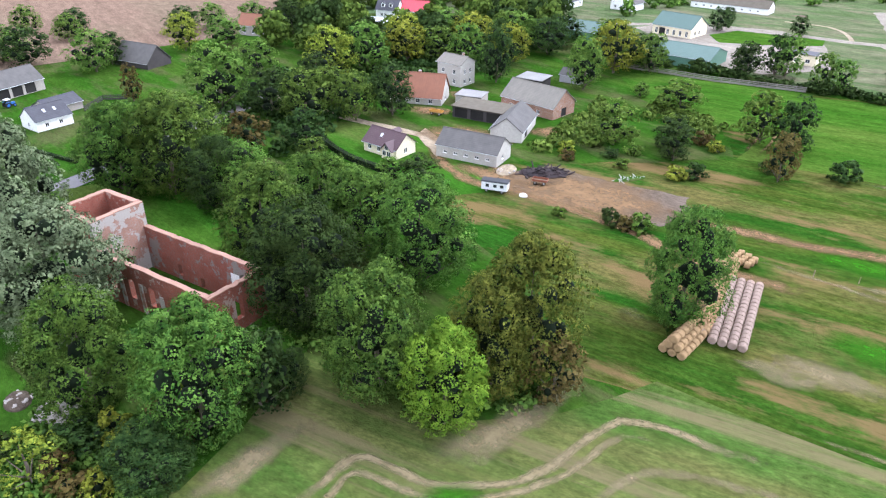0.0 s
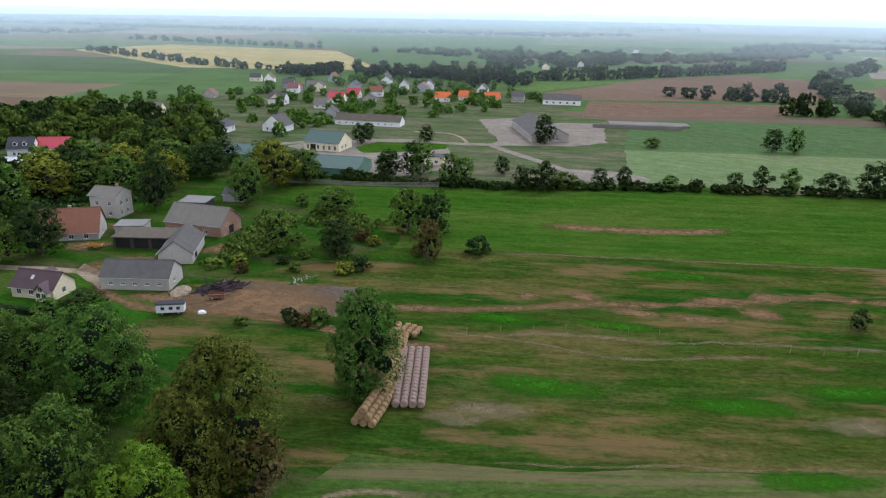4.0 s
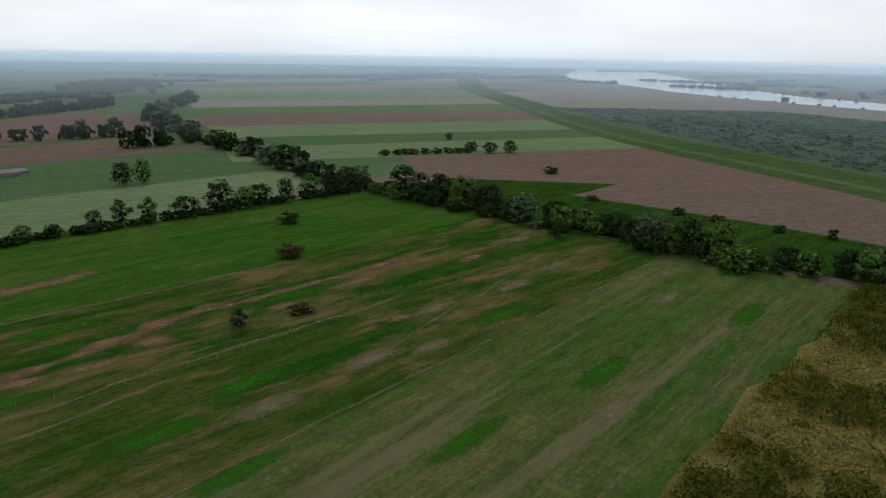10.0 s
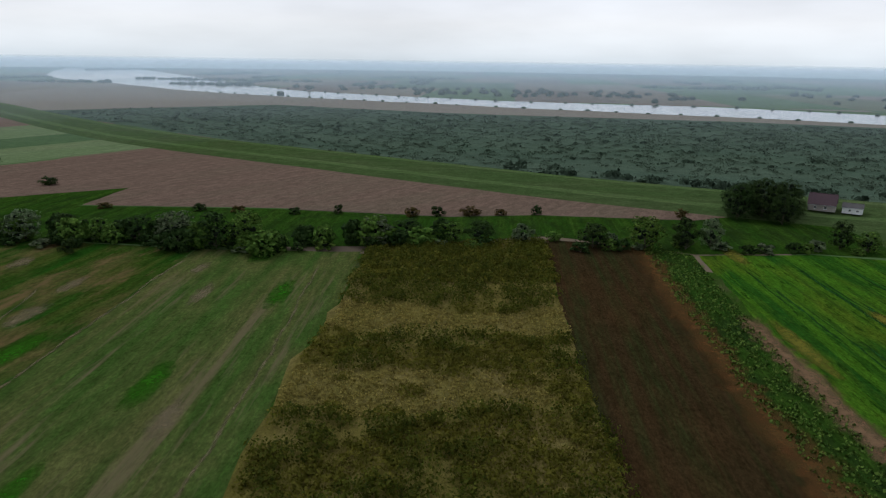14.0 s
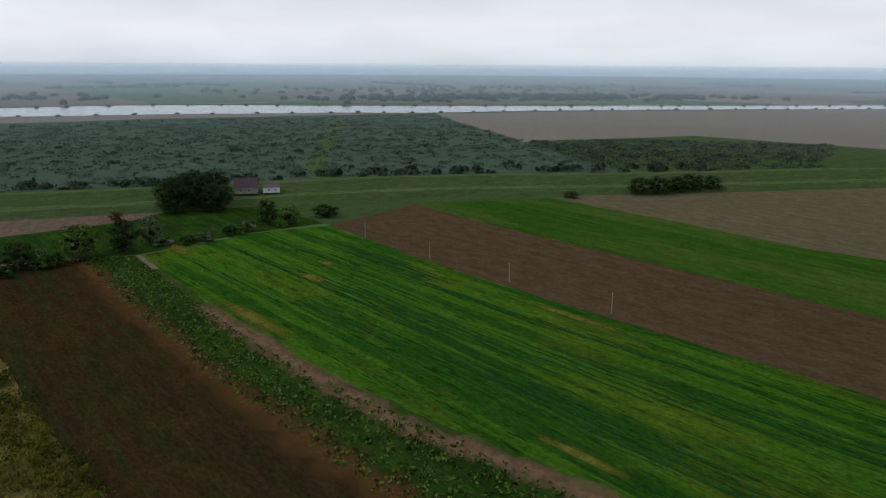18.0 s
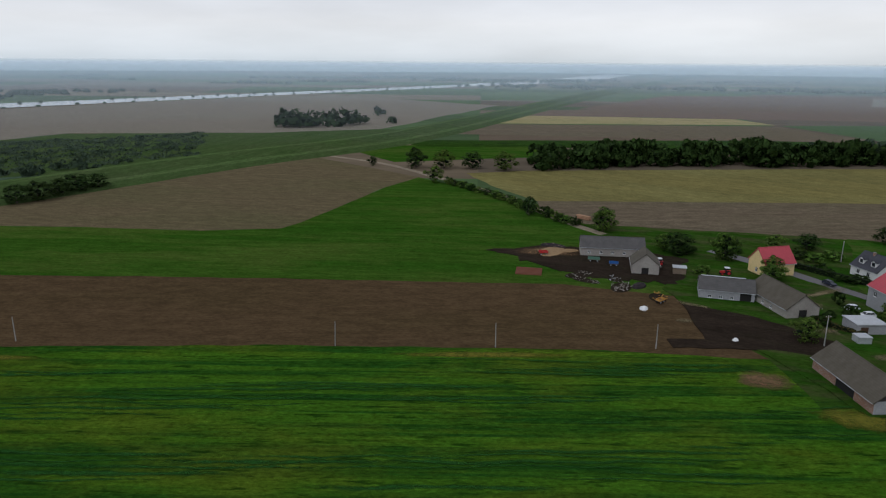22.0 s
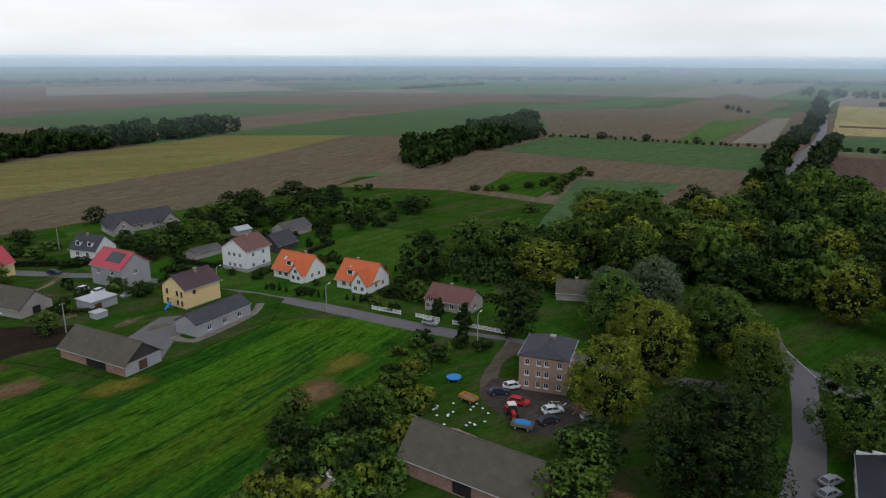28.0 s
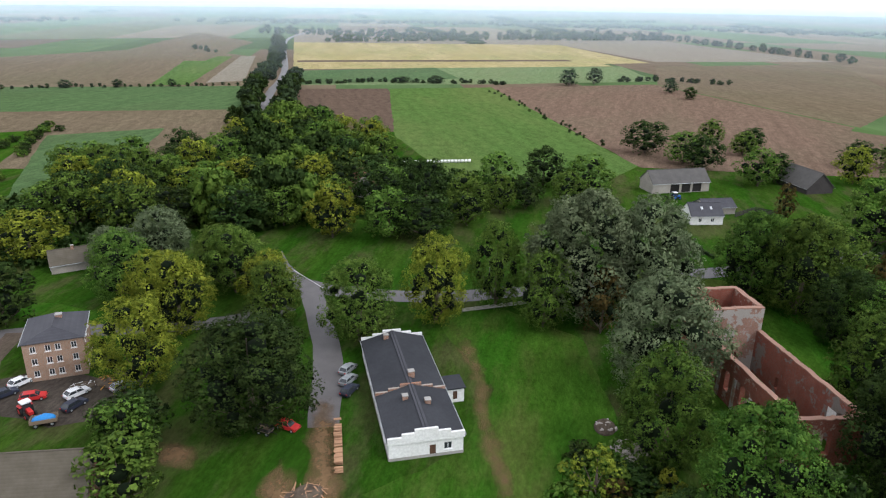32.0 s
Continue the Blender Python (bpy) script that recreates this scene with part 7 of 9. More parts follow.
plant("wood", ("leaf", "leaf_dark"), [(-362, 83, 12, 7), (-348, 99, 11, 7), (-335, 92, 11, 7), (-318, 135, 12, 8), (-310, 164, 12, 7), (-288, 171, 14, 8), (-322, 150, 11, 7)], "green tree beside the ploughed field", "hamlet trees")
# hedgerow between meadow and plain
HEDGE = [(-180, 236), (-150, 246), (-97, 256), (-60, 268), (-30, 281), (30, 300), (90, 319), (140, 331)]
plant("mid", ("leaf_dark", "leaf", "leaf_dark"), [(-83, 285, 8.3, 3.6), (-91, 260, 11.2, 4.5), (-68, 262, 10, 4.4), (-60, 264, 12.3, 5.5), (-53, 272, 7, 5.4), (-41, 280, 7.8, 3.4), (-32, 282, 8.8, 3.6), (-15, 288, 5.8, 4.1), (9, 295, 7.8, 3.6), (19, 299, 10.6, 4.3), (29, 301, 10.6, 4.3), (44, 304, 9.3, 6.5), (59, 309, 14, 7), (70, 312, 10, 5), (78, 316, 9.4, 6), (91, 320, 11.2, 4.3), (105, 327, 11, 5.6), (117, 327, 12.9, 7.5), (128, 330, 10, 5), (-30, 377, 5.6, 4.6), (-83, 362, 15, 6), (27, 391, 11.6, 5.6), (37, 393, 13.2, 4.8), (-126, 261, 10, 5), (-116, 266, 14.5, 5), (-97, 260, 12.4, 4.5), (-176, 342, 7.4, 3.9), (18, 621, 15, 6), (-175, 249, 13, 9), (-155, 240, 11.8, 8)], "dark green hedgerow tree beside the meadow", "hedgerow trees")
tree_row("hedge_shrubs", "dark green hedge shrubs along the meadow", [(x, y, 2.2 + (i * 29 % 10) * 0.22, 2.2 + (i * 17 % 10) * 0.14) for i, (x, y) in enumerate(scatter_line(HEDGE, 2.6, 1.6, 2))], "leaf_dark", 112, ROW_CROWNS, "hedge")
# the willow belt along the ditch
BELT = [(140, 330), (150, 296), (160, 271), (170, 240), (186, 200), (193, 165), (213, 133), (232, 103), (246, 72), (256, 42), (266, 12), (276, -12), (290, -42), (300, -66)]
plant("mid", ("leaf_dark", "leaf_silver", "leaf_dark", "leaf"), [(146, 306, 15, 8.6), (150, 296, 13.8, 8), (155, 285, 14.2, 8), (159, 271, 15, 8), (164, 259, 13.5, 7.4), (170, 239, 11.4, 7), (179, 226, 10, 5.8), (182, 214, 9, 5.6), (188, 202, 9.5, 6.6), (187, 183, 13, 7.4), (192, 170, 12.9, 7.2), (196, 160, 13.5, 7.2), (211, 136, 7.6, 4.2), (222, 121, 10.8, 7), (228, 111, 9.7, 6.2), (234, 96, 8.6, 5.3), (240, 87, 8.6, 6), (246, 72, 7.9, 4.3), (252, 47, 8.8, 6.2), (258, 29, 12, 7), (264, 15, 12, 6.2), (272, 7, 11, 4.8), (290, -38, 11, 4.8), (289, -47, 8, 4.9), (298, -64, 5.7, 6)], "grey-green willow of the ditch belt", "belt willows")
thicket = [(x, y, 6.0 + (i * 31 % 10) * 0.35, 4.2 + (i * 13 % 10) * 0.2) for i, (x, y) in enumerate(scatter_line(BELT[:8], 4.5, 7.0, 9))]
tree_row("willow_thicket", "dark willow thicket along the ditch", thicket[::2], "leaf_dark", 103, STAND_CROWNS)
tree_row("willow_thicket", "green willow thicket along the ditch", thicket[1::2], "leaf", 104, STAND_CROWNS)
plant("bush", ("leaf_dark", "leaf_silver", "leaf"), [(x, y, 2.6 + (i * 31 % 10) * 0.2, 2.6 + (i * 13 % 10) * 0.15) for i, (x, y) in enumerate(scatter_line(BELT, 7.0, 8.0, 19))], "low willow bush on the ditch bank", "belt bushes")
plant("bush", ("leaf_dark", "leaf_rust"), [(256, 334, 4.2, 5), (225, 260, 2.8, 3.5), (239, 219, 3.2, 3.3), (244, 201, 3.2, 3.6), (261, 161, 4.2, 2.3), (270, 129, 4.5, 3.5), (277, 120, 4, 3.7), (284, 107, 3.8, 5), (298, 81, 4.2, 2.6), (322, 21, 3.9, 2.9), (252, 178, 3, 3), (290, 95, 3, 3)], "dark round bush at the edge of the bare field", "field-edge bushes")
plant("mid", ("leaf_dark",), [(264, 439, 7.4, 6), (272, 426, 8, 6), (286, 421, 8.7, 5.8), (283, 507, 6.2, 3.8)], "round dark tree beside a field track", "field trees")
plant("bush", ("leaf_dark",), [(x, y, 4, 4.4) for x, y in scatter_line([(190, 445), (262, 432)], 7, 1, 4)], "dark hedge bush beside a field track", "field-track hedge")
# the old ditch wood going north-east
plant("far", ("leaf_dark", "leaf_far", "leaf_silver"), [(x, y, 6 + (i * 31 % 10) * 0.6, 6 + (i * 13 % 10) * 0.3) for i, (x, y) in enumerate(scatter_line([(135, 340), (128, 400), (118, 480), (100, 560), (95, 640), (90, 760), (120, 900), (180, 1100)], 9, 11, 12))], "dark trees along the old watercourse", "watercourse trees")
plant("far", ("leaf_far", "leaf_dark"), [(x, y, 9 + (i * 31 % 10) * 0.5, 6.5) for i, (x, y) in enumerate(scatter_line([(-60, 625), (20, 615), (50, 640)], 16, 5, 2) + scatter_line([(30, 535), (70, 555), (90, 560)], 10, 4, 5) + scatter_line([(-260, 650), (-120, 740), (60, 960)], 9, 3, 8))], "dark trees of a field hedge", "field-hedge trees")
# the dike farm and the southern rows
plant("big", ("leaf_dark",), [(336, -12, 18, 9), (330, -2, 16, 8), (342, -22, 17, 8), (326, -20, 13, 7), (350, -7, 14, 7.2)], "dark tree hiding the dike house", "dike-house trees")
plant("mid", ("leaf_dark",), [(295, -230, 8.8, 6.5), (293, -240, 9.4, 7), (294, -252, 9, 7), (294, -263, 9.8, 8), (292, -275, 8, 6), (299, -191, 3.6, 4.4)], "dark tree at the foot of the dike", "dike-foot trees")
plant("mid", ("leaf_dark", "leaf"), [(166, -408, 13, 8), (149, -412, 12, 8), (132, -420, 11, 7.6), (111, -420, 12, 8), (196, -406, 6.5, 3.4), (136, -361, 9.5, 6), (66, -295, 8.5, 3.8), (31, -277, 10, 5.2), (1, -252, 7.6, 6), (-14, -251, 9.6, 5.3), (-73, -296, 7.2, 5.1), (-28, -230, 7.9, 4.9)], "dark tree beside the farm track", "track trees")
plant("bush", ("leaf_dark", "leaf"), [(x, y, 3.4, 3.0) for x, y in scatter_line([(40, -278), (66, -306), (96, -336), (128, -362)], 4, 1.5, 6)], "hedge bush along the sandy track", "track hedge")
plant("far", ("leaf_dark",), [(x, y, 12 + (i * 31 % 10) * 0.4, 8.0) for i, (x, y) in enumerate(scatter_line([(98, -432), (20, -480), (-90, -528), (-180, -565), (-262, -600)], 7, 6, 21) + scatter_line([(98, -452), (20, -500), (-90, -548), (-180, -585), (-262, -620)], 8, 6, 22))], "dark trees of the long windbreak", "windbreak trees")
plant("far", ("leaf_dark",), [(x, y, 12 + (i * 31 % 10) * 0.4, 7.5) for i, (x, y) in enumerate(scatter_in([(-273, -362), (-262, -326), (-440, -392), (-520, -475), (-470, -462)], 10, 23, 110))], "dark trees of the field copse", "copse trees")
plant("far", ("leaf_dark", "leaf_far"), [(x, y, 9.5, 6.0) for x, y in scatter_line([(-360, -160), (-430, -190), (-505, -215), (-645, -262), (-850, -335), (-1123, -445)], 8, 5, 24) + scatter_line([(-350, -138), (-430, -165), (-505, -190), (-600, -220)], 12, 3, 25)], "dark trees of the roadside avenue", "avenue trees")
plant("mid", ("leaf_dark", "leaf"), [(-119, -254, 14, 9), (-117, -262, 9.4, 6), (-160, -293, 8, 7), (-152, -233, 9, 5.8), (-150, -255, 8.7, 6), (-179, -246, 6.4, 6), (-182, -229, 7.5, 6), (-110, -268, 8, 6), (-128, -248, 9, 6), (-140, -262, 8, 5), (-165, -262, 7, 5), (-195, -236, 6, 5), (-101, -262, 8, 5), (-79, -232, 7, 5), (-72, -252, 6, 4), (-88, -248, 7, 5)], "green tree behind the houses", "garden trees")
plant("bush", ("leaf_dark", "leaf"), [(x, y, 3.2, 3.0) for x, y in scatter_line([(-235, -250), (-270, -240), (-322, -245)], 6, 3, 26) + scatter_line([(-255, -215), (-300, -240), (-330, -255)], 5, 1.5, 27) + scatter_line([(-120, -290), (-160, -300), (-200, -290)], 7, 4, 28)], "dark hedge bush between the fields", "field hedges")
# gardens south of the long barn
plant("bush", ("leaf", "leaf_dark", "leaf", "leaf_lime"), [(x, y, 2.4 + (i * 31 % 10) * 0.28, 2.2 + (i * 13 % 10) * 0.14) for i, (x, y) in enumerate(scatter_in([(-100, -108), (-84, -103), (-80, -92), (-60, -74), (-40, -62), (-26, -74), (-40, -86), (-58, -96), (-82, -105)], 3.6, 31, 110))], "dark bramble and elder bush in the neglected gardens", "garden scrub")
# distant hedges and woods
for pts, sp, hh, seed in (([(-880, 800), (-500, 660), (-390, 700)], 14, 8, 41), ([(-420, 690), (-260, 860), (-330, 1200)], 30, 9, 42), ([(-1100, 1100), (-620, 1040)], 18, 9, 43), ([(-540, -199), (-574, -144), (-582, -88), (-589, -53), (-581, -34)], 2.6, 3.2, 44), ([(-630, 57), (-648, 97), (-634, 154)], 3.5, 4, 39), ([(-1085, -354), (-1216, -125)], 9, 10, 38), ([(-1279, -79), (-1381, 99)], 9, 10, 37), ([(-454, -397), (-478, -354), (-490, -319), (-505, -284), (-525, -241)], 4, 2.4, 36),
                          ([(-1500, -100), (-1480, 140), (-900, 350)], 26, 9, 45), ([(-900, -480), (-820, -400)], 16, 5, 46), ([(-546, -44), (-480, -19), (-428, 0), (-342, 30)], 6, 1.6, 48), ([(-1300, -560), (-1250, -100), (-1350, 200)], 14, 12, 49)):
    plant("far", ("leaf_far", "leaf_dark"), [(x, y, hh * (0.7 + (i * 37 % 10) * 0.06), hh * 0.6) for i, (x, y) in enumerate(scatter_line(pts, sp, 4, seed))], "blue-green trees of a distant field hedge", "distant hedge trees")


plant("mid", ("leaf_dark",), [(-595, 16, 14, 8.5), (-612, 37, 13, 7.5), (-565, 92, 10, 6), (-532, 101, 9, 6), (-583, -92, 6, 7), (-579, -120, 5, 8), (-478, -354, 6, 6), (-490, -319, 6, 5), (-505, -284, 6, 4)], "round dark tree standing in the field hedge", "field-hedge trees")
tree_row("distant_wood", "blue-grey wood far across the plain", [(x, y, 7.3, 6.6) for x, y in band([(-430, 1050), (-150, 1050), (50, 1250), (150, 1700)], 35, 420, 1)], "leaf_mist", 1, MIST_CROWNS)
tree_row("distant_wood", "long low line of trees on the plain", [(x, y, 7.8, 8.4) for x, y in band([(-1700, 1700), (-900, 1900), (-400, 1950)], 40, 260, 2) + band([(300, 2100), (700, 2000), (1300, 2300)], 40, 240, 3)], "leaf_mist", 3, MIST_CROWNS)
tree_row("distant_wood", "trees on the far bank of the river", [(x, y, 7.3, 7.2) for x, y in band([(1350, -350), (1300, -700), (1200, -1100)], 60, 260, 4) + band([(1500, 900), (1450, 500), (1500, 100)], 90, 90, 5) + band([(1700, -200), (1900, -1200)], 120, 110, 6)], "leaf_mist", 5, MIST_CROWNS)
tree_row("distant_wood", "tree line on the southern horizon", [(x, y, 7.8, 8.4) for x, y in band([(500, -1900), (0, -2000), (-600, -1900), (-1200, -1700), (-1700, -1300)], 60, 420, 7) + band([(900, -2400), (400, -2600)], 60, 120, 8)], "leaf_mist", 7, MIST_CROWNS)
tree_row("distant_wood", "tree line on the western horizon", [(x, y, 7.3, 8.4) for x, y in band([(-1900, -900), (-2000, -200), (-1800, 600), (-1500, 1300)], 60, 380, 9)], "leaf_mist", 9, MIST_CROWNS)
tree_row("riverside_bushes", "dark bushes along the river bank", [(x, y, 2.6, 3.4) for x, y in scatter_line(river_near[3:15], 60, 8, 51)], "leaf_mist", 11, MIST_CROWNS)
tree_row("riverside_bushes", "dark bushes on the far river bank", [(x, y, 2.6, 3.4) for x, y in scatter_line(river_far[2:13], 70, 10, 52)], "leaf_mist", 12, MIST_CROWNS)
hq = random.Random(77)
far_lines = []
for i in range(64):
    a, d = hq.uniform(0, 6.283), 1650 * (2.6 ** hq.random())
    x, y, turn = d * math.cos(a), d * math.sin(a), radians(17 + hq.choice((0, 0, 90)) + hq.uniform(-6, 6))
    n = int(hq.uniform(8, 26))
    for k in range(n):
        px, py = x + math.cos(turn) * k * 24 + hq.uniform(-5, 5), y + math.sin(turn) * k * 24 + hq.uniform(-5, 5)
        if not (820 < px < 1420 and abs(py) < 1500) and not (400 < px < 1000 and -2600 < py < -900) and math.hypot(px, py) < 4500:
            far_lines.append((px, py, hq.uniform(4, 9), hq.uniform(10, 16)))
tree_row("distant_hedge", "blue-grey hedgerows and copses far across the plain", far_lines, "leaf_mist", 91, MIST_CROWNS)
MARSH = [(440, 250), (495, 461), (600, 790), (860, 620), (840, 347), (895, 0), (900, -210), (890, -340), (546, -300), (500, -330), (410, -300), (400, -100), (408, 0), (415, 140)]
far_woods("marsh_scrub", "grey-green willow scrub and reeds of the marsh", scatter_fast(MARSH, 4200, 61) + scatter_fast([(378, -270), (546, -300), (530, -400), (430, -540), (330, -400)], 900, 65), "reed", 1.3, 3.4, 13, 16, 0.2, lift=1.6)
far_woods("marsh_scrub", "scattered dark willow bushes in the marsh", scatter_fast(MARSH, 170, 63) + scatter_fast([(378, -270), (546, -300), (530, -400), (430, -540), (330, -400)], 50, 64), "reed_dark", 2.4, 3.4, 14, 20, 0.3, lift=1.1)
far_woods("marsh_scrub", "dark willow bushes at the dike's foot", [(x, y) for x, y in scatter_line([(425, 130), (412, 40), (408, -60), (400, -160), (380, -240), (350, -330)], 7, 12, 62)], "reed_dark", 4.2, 4.2, 14, lift=1.1)
far_woods("marsh_scrub", "copse on the flood meadow", band([(402, -626), (382, -628), (362, -648), (346, -672)], 7, 34, 15) + [(343, -690), (380, -804), (376, -806), (315, -703)], "leaf_far", 13, 7, 15, tall=(0.4, 1.5), lift=1.1)
GOLD = [(214, 120), (254, 66), (185, 43), (140, 27), (107, 14), (62, -2), (30, -12), (10, 38), (72, 67), (109, 83), (167, 102)]
far_woods("goldenrod", "dense yellow-green goldenrod thicket by the ditch", scatter_fast([(214, 120), (254, 66), (204, 48), (190, 76), (182, 106)], 1500, 71), "leaf_gilt", 1.9, 1.0, 16, 9, 0.42, lift=1.1)
gold_spots = scatter_fast(GOLD, 11000, 72)


def drift(p):
    """How far towards tall dark growth (above 0) or pale dry grass (below 0) a spot of the fallow strip leans."""
    u, w = p[0] * 0.94 + p[1] * 0.342, p[1] * 0.94 - p[0] * 0.342
    u += 7 * noise.noise((u * 0.03, w * 0.05, 1.0)) + 4 * noise.noise((u * 0.1, w * 0.1, 7.0))
    band_ = 0.9 if u > 183 else -0.6 if u > 164 else 0.40 if u > 142 else -0.5 if u > 124 else 0.45
    return band_ + 0.75 * noise.noise((p[0] * 0.05, p[1] * 0.05, 2.0)) + 0.5 * noise.noise((p[0] * 0.13, p[1] * 0.13, 5.0))


far_woods("goldenrod", "tall dark-green weeds and young willows on the fallow strip", [p for p in gold_spots if drift(p) > 0.34][:1500], "leaf_olive", 2.7, 2.2, 17, 46, 0.13, lift=0.3)
far_woods("goldenrod", "yellowing goldenrod on the fallow strip", [p for p in gold_spots if -0.25 < drift(p) < 0.5][:3600], "leaf_gilt", 1.2, 1.2, 18, 18, 0.22, lift=1.4)
WEEDS = [(262, 31), (257, 12), (183, -9), (141, -24), (87, -52), (50, -68), (0, -90), (0, -60), (40, -45), (91, -27), (147, -5), (204, 13)]
far_woods("weed_tufts", "low leafy green weeds beside the crop", scatter_fast(WEEDS, 2600, 75), "leaf", 0.6, 0.7, 20, 6, 0.42, lift=1.1)
far_woods("goldenrod", "dry yellow grass tufts on the fallow strip", [p for p in gold_spots if drift(p) < -0.05][:4000], "leaf_gold", 0.5, 0.9, 19, 8, 0.3, lift=1.1)


# ---- the ruined church ----
def ruin_wall(name, parent, a, b, h0, h1, thick, openings, mat, seed, crumble=0.35, base=0.0):
    """A thick wall from a to b with a ragged top and openings right through it."""
    q = random.Random(seed)
    a, b = Vector((*a, 0)), Vector((*b, 0))
    n = (b - a).length
    d = (b - a) / n
    s = Vector((-d.y, d.x, 0)) * thick / 2
    us = sorted({0.0, n, *[o[0] for o in openings], *[o[1] for o in openings], *[n * i / max(2, int(n / 1.1)) for i in range(1, max(2, int(n / 1.1)))]})
    tops = {u: h0 + (h1 - h0) * u / n + q.uniform(-crumble, crumble) * 0.3 for u in us}
    bm = bmesh.new()

    def prism(u0, u1, z0, za, zb):
        vs = [bm.verts.new(a + d * u + s * k + Vector((0, 0, z))) for k in (-1, 1) for u, z in ((u0, z0), (u1, z0), (u1, zb), (u0, za))]
        for f in ((0, 1, 2, 3), (7, 6, 5, 4), (0, 4, 5, 1), (3, 2, 6, 7), (0, 3, 7, 4), (1, 5, 6, 2)):
            bm.faces.new([vs[i] for i in f])

    for u0, u1 in zip(us, us[1:]):
        mid = (u0 + u1) / 2
        hole = [o for o in openings if o[0] < mid < o[1]]
        if hole:
            o = hole[0]
            if o[2] > base:
                prism(u0, u1, base, o[2], o[2])
            arch = lambda u: o[3] - 0.5 * (o[1] - o[0]) * abs((u - (o[0] + o[1]) / 2) / ((o[1] - o[0]) / 2)) ** 2 * 0.6
            vs0 = [(u0, arch(u0)), (u1, arch(u1))]
            za, zb = max(tops[u0], arch(u0) + 0.2), max(tops[u1], arch(u1) + 0.2)
            q8 = [bm.verts.new(a + d * u + s * k + Vector((0, 0, z))) for k in (-1, 1) for u, z in ((u0, arch(u0)), (u1, arch(u1)), (u1, zb), (u0, za))]
            for f in ((0, 1, 2, 3), (7, 6, 5, 4), (0, 4, 5, 1), (3, 2, 6, 7), (0, 3, 7, 4), (1, 5, 6, 2)):
                bm.faces.new([q8[i] for i in f])
        else:
            prism(u0, u1, base, tops[u0], tops[u1])
    bmesh.ops.remove_doubles(bm, verts=bm.verts, dist=0.002)
    w = part(name, bm, M[mat], parent)
    bm = bmesh.new()
    for u0, u1 in zip(us, us[1:]):
        vs = [bm.verts.new(a + d * u + s * k * 1.04 + Vector((0, 0, tops[u] + z))) for z in (0.004, 0.16) for u, k in ((u0, -1), (u1, -1), (u1, 1), (u0, 1))]
        for f in ((3, 2, 1, 0), (4, 5, 6, 7), (0, 1, 5, 4), (1, 2, 6, 5), (2, 3, 7, 6), (3, 0, 4, 7)):
            bm.faces.new([vs[i] for i in f])
    bmesh.ops.remove_doubles(bm, verts=bm.verts, dist=0.002)
    part("wall_top", bm, M["coping"], w, "pale weathered brick wall top")
    return w


church = thing("church_ruin", "roofless ruined brick church with a stub tower, half hidden by trees", "church", -126.0, 40.6, 0, 16.5)
NL, NW, WH = 28.5, 10.4, 8.6
win = lambda u: (u - 0.7, u + 0.7, 2.4, 6.2)
ruin_wall("wall", church, (0, NW / 2), (NL, NW / 2), WH, WH, 0.9, [(8.2, 9.2, 1.2, 3.6), (13.8, 14.8, 0.2, 2.6), (24.2, 25.8, 3.4, 6.6)], "ruin_in", 1)
ruin_wall("wall", church, (0, -NW / 2), (NL, -NW / 2), WH, WH, 0.9, [win(5), win(10), win(15), win(20), win(25)], "ruin", 2)
ruin_wall("gable_wall", church, (NL, -NW / 2 - 0.45), (NL, NW / 2 + 0.45), WH, WH - 0.4, 0.9, [(4.8, 6.3, 2.2, 6.6)], "ruin", 3, 0.5)
ruin_wall("tower_wall", church, (0, -4.6), (0, 5.6), 13.2, 13.2, 1.0, [(3.6, 6.6, 0.0, 4.6), (4.6, 5.3, 9.6, 11.2)], "ruin_tower", 4, 0.25)
ruin_wall("tower_wall", church, (-9.2, -4.6), (-9.2, 5.6), 13.2, 13.2, 1.0, [(4.4, 5.8, 6.0, 9.0)], "ruin", 5, 0.25)
ruin_wall("tower_wall", church, (-8.7, 5.1), (-0.5, 5.1), 13.2, 13.2, 1.0, [(3.4, 4.8, 8.0, 10.6)], "ruin", 6, 0.25)
ruin_wall("tower_wall", church, (-8.7, -4.1), (-0.5, -4.1), 13.2, 13.2, 1.0, [(3.4, 4.8, 8.0, 10.6)], "ruin", 7, 0.25)
part("floor", boxes((0.5, NL - 0.5, -NW / 2 + 0.5, NW / 2 - 0.5, 0.26, 0.34)), M["scrubland"], church, "overgrown earth floor")
for u in (2.5, 7.5, 12.5, 17.5, 22.5, 27.5):
    part("pilaster", boxes((u - 0.45, u + 0.45, -NW / 2 - 0.62, -NW / 2 - 0.455, 0.2, 6.0 + 0.8 * math.sin(u))), M["ruin_tower"], church, "worn pale plastered pilaster")
# Slightly proud arched panels of darker brick stand in for recessed niches.
for u, z in ((4.6, 3.6), (11.2, 3.4), (17.2, 3.6), (20.2, 3.2), (26.8, 1.6)):
    bm = bmesh.new()
    rim = [(u - 0.55, z - 0.9), (u + 0.55, z - 0.9), (u + 0.55, z + 0.5), (u + 0.34, z + 0.84), (u, z + 0.98), (u - 0.34, z + 0.84), (u - 0.55, z + 0.5)]
    a = [bm.verts.new((x, NW / 2 - 0.452, w)) for x, w in rim]
    b = [bm.verts.new((x, NW / 2 - 0.482, w)) for x, w in rim]
    bm.faces.new(b)
    for k in range(len(rim)):
        bm.faces.new((a[k], a[(k + 1) % len(rim)], b[(k + 1) % len(rim)], b[k]))
    part("niche_panel", bm, M["ruin"], church, "raised arched panel of darker brick standing in for a niche")
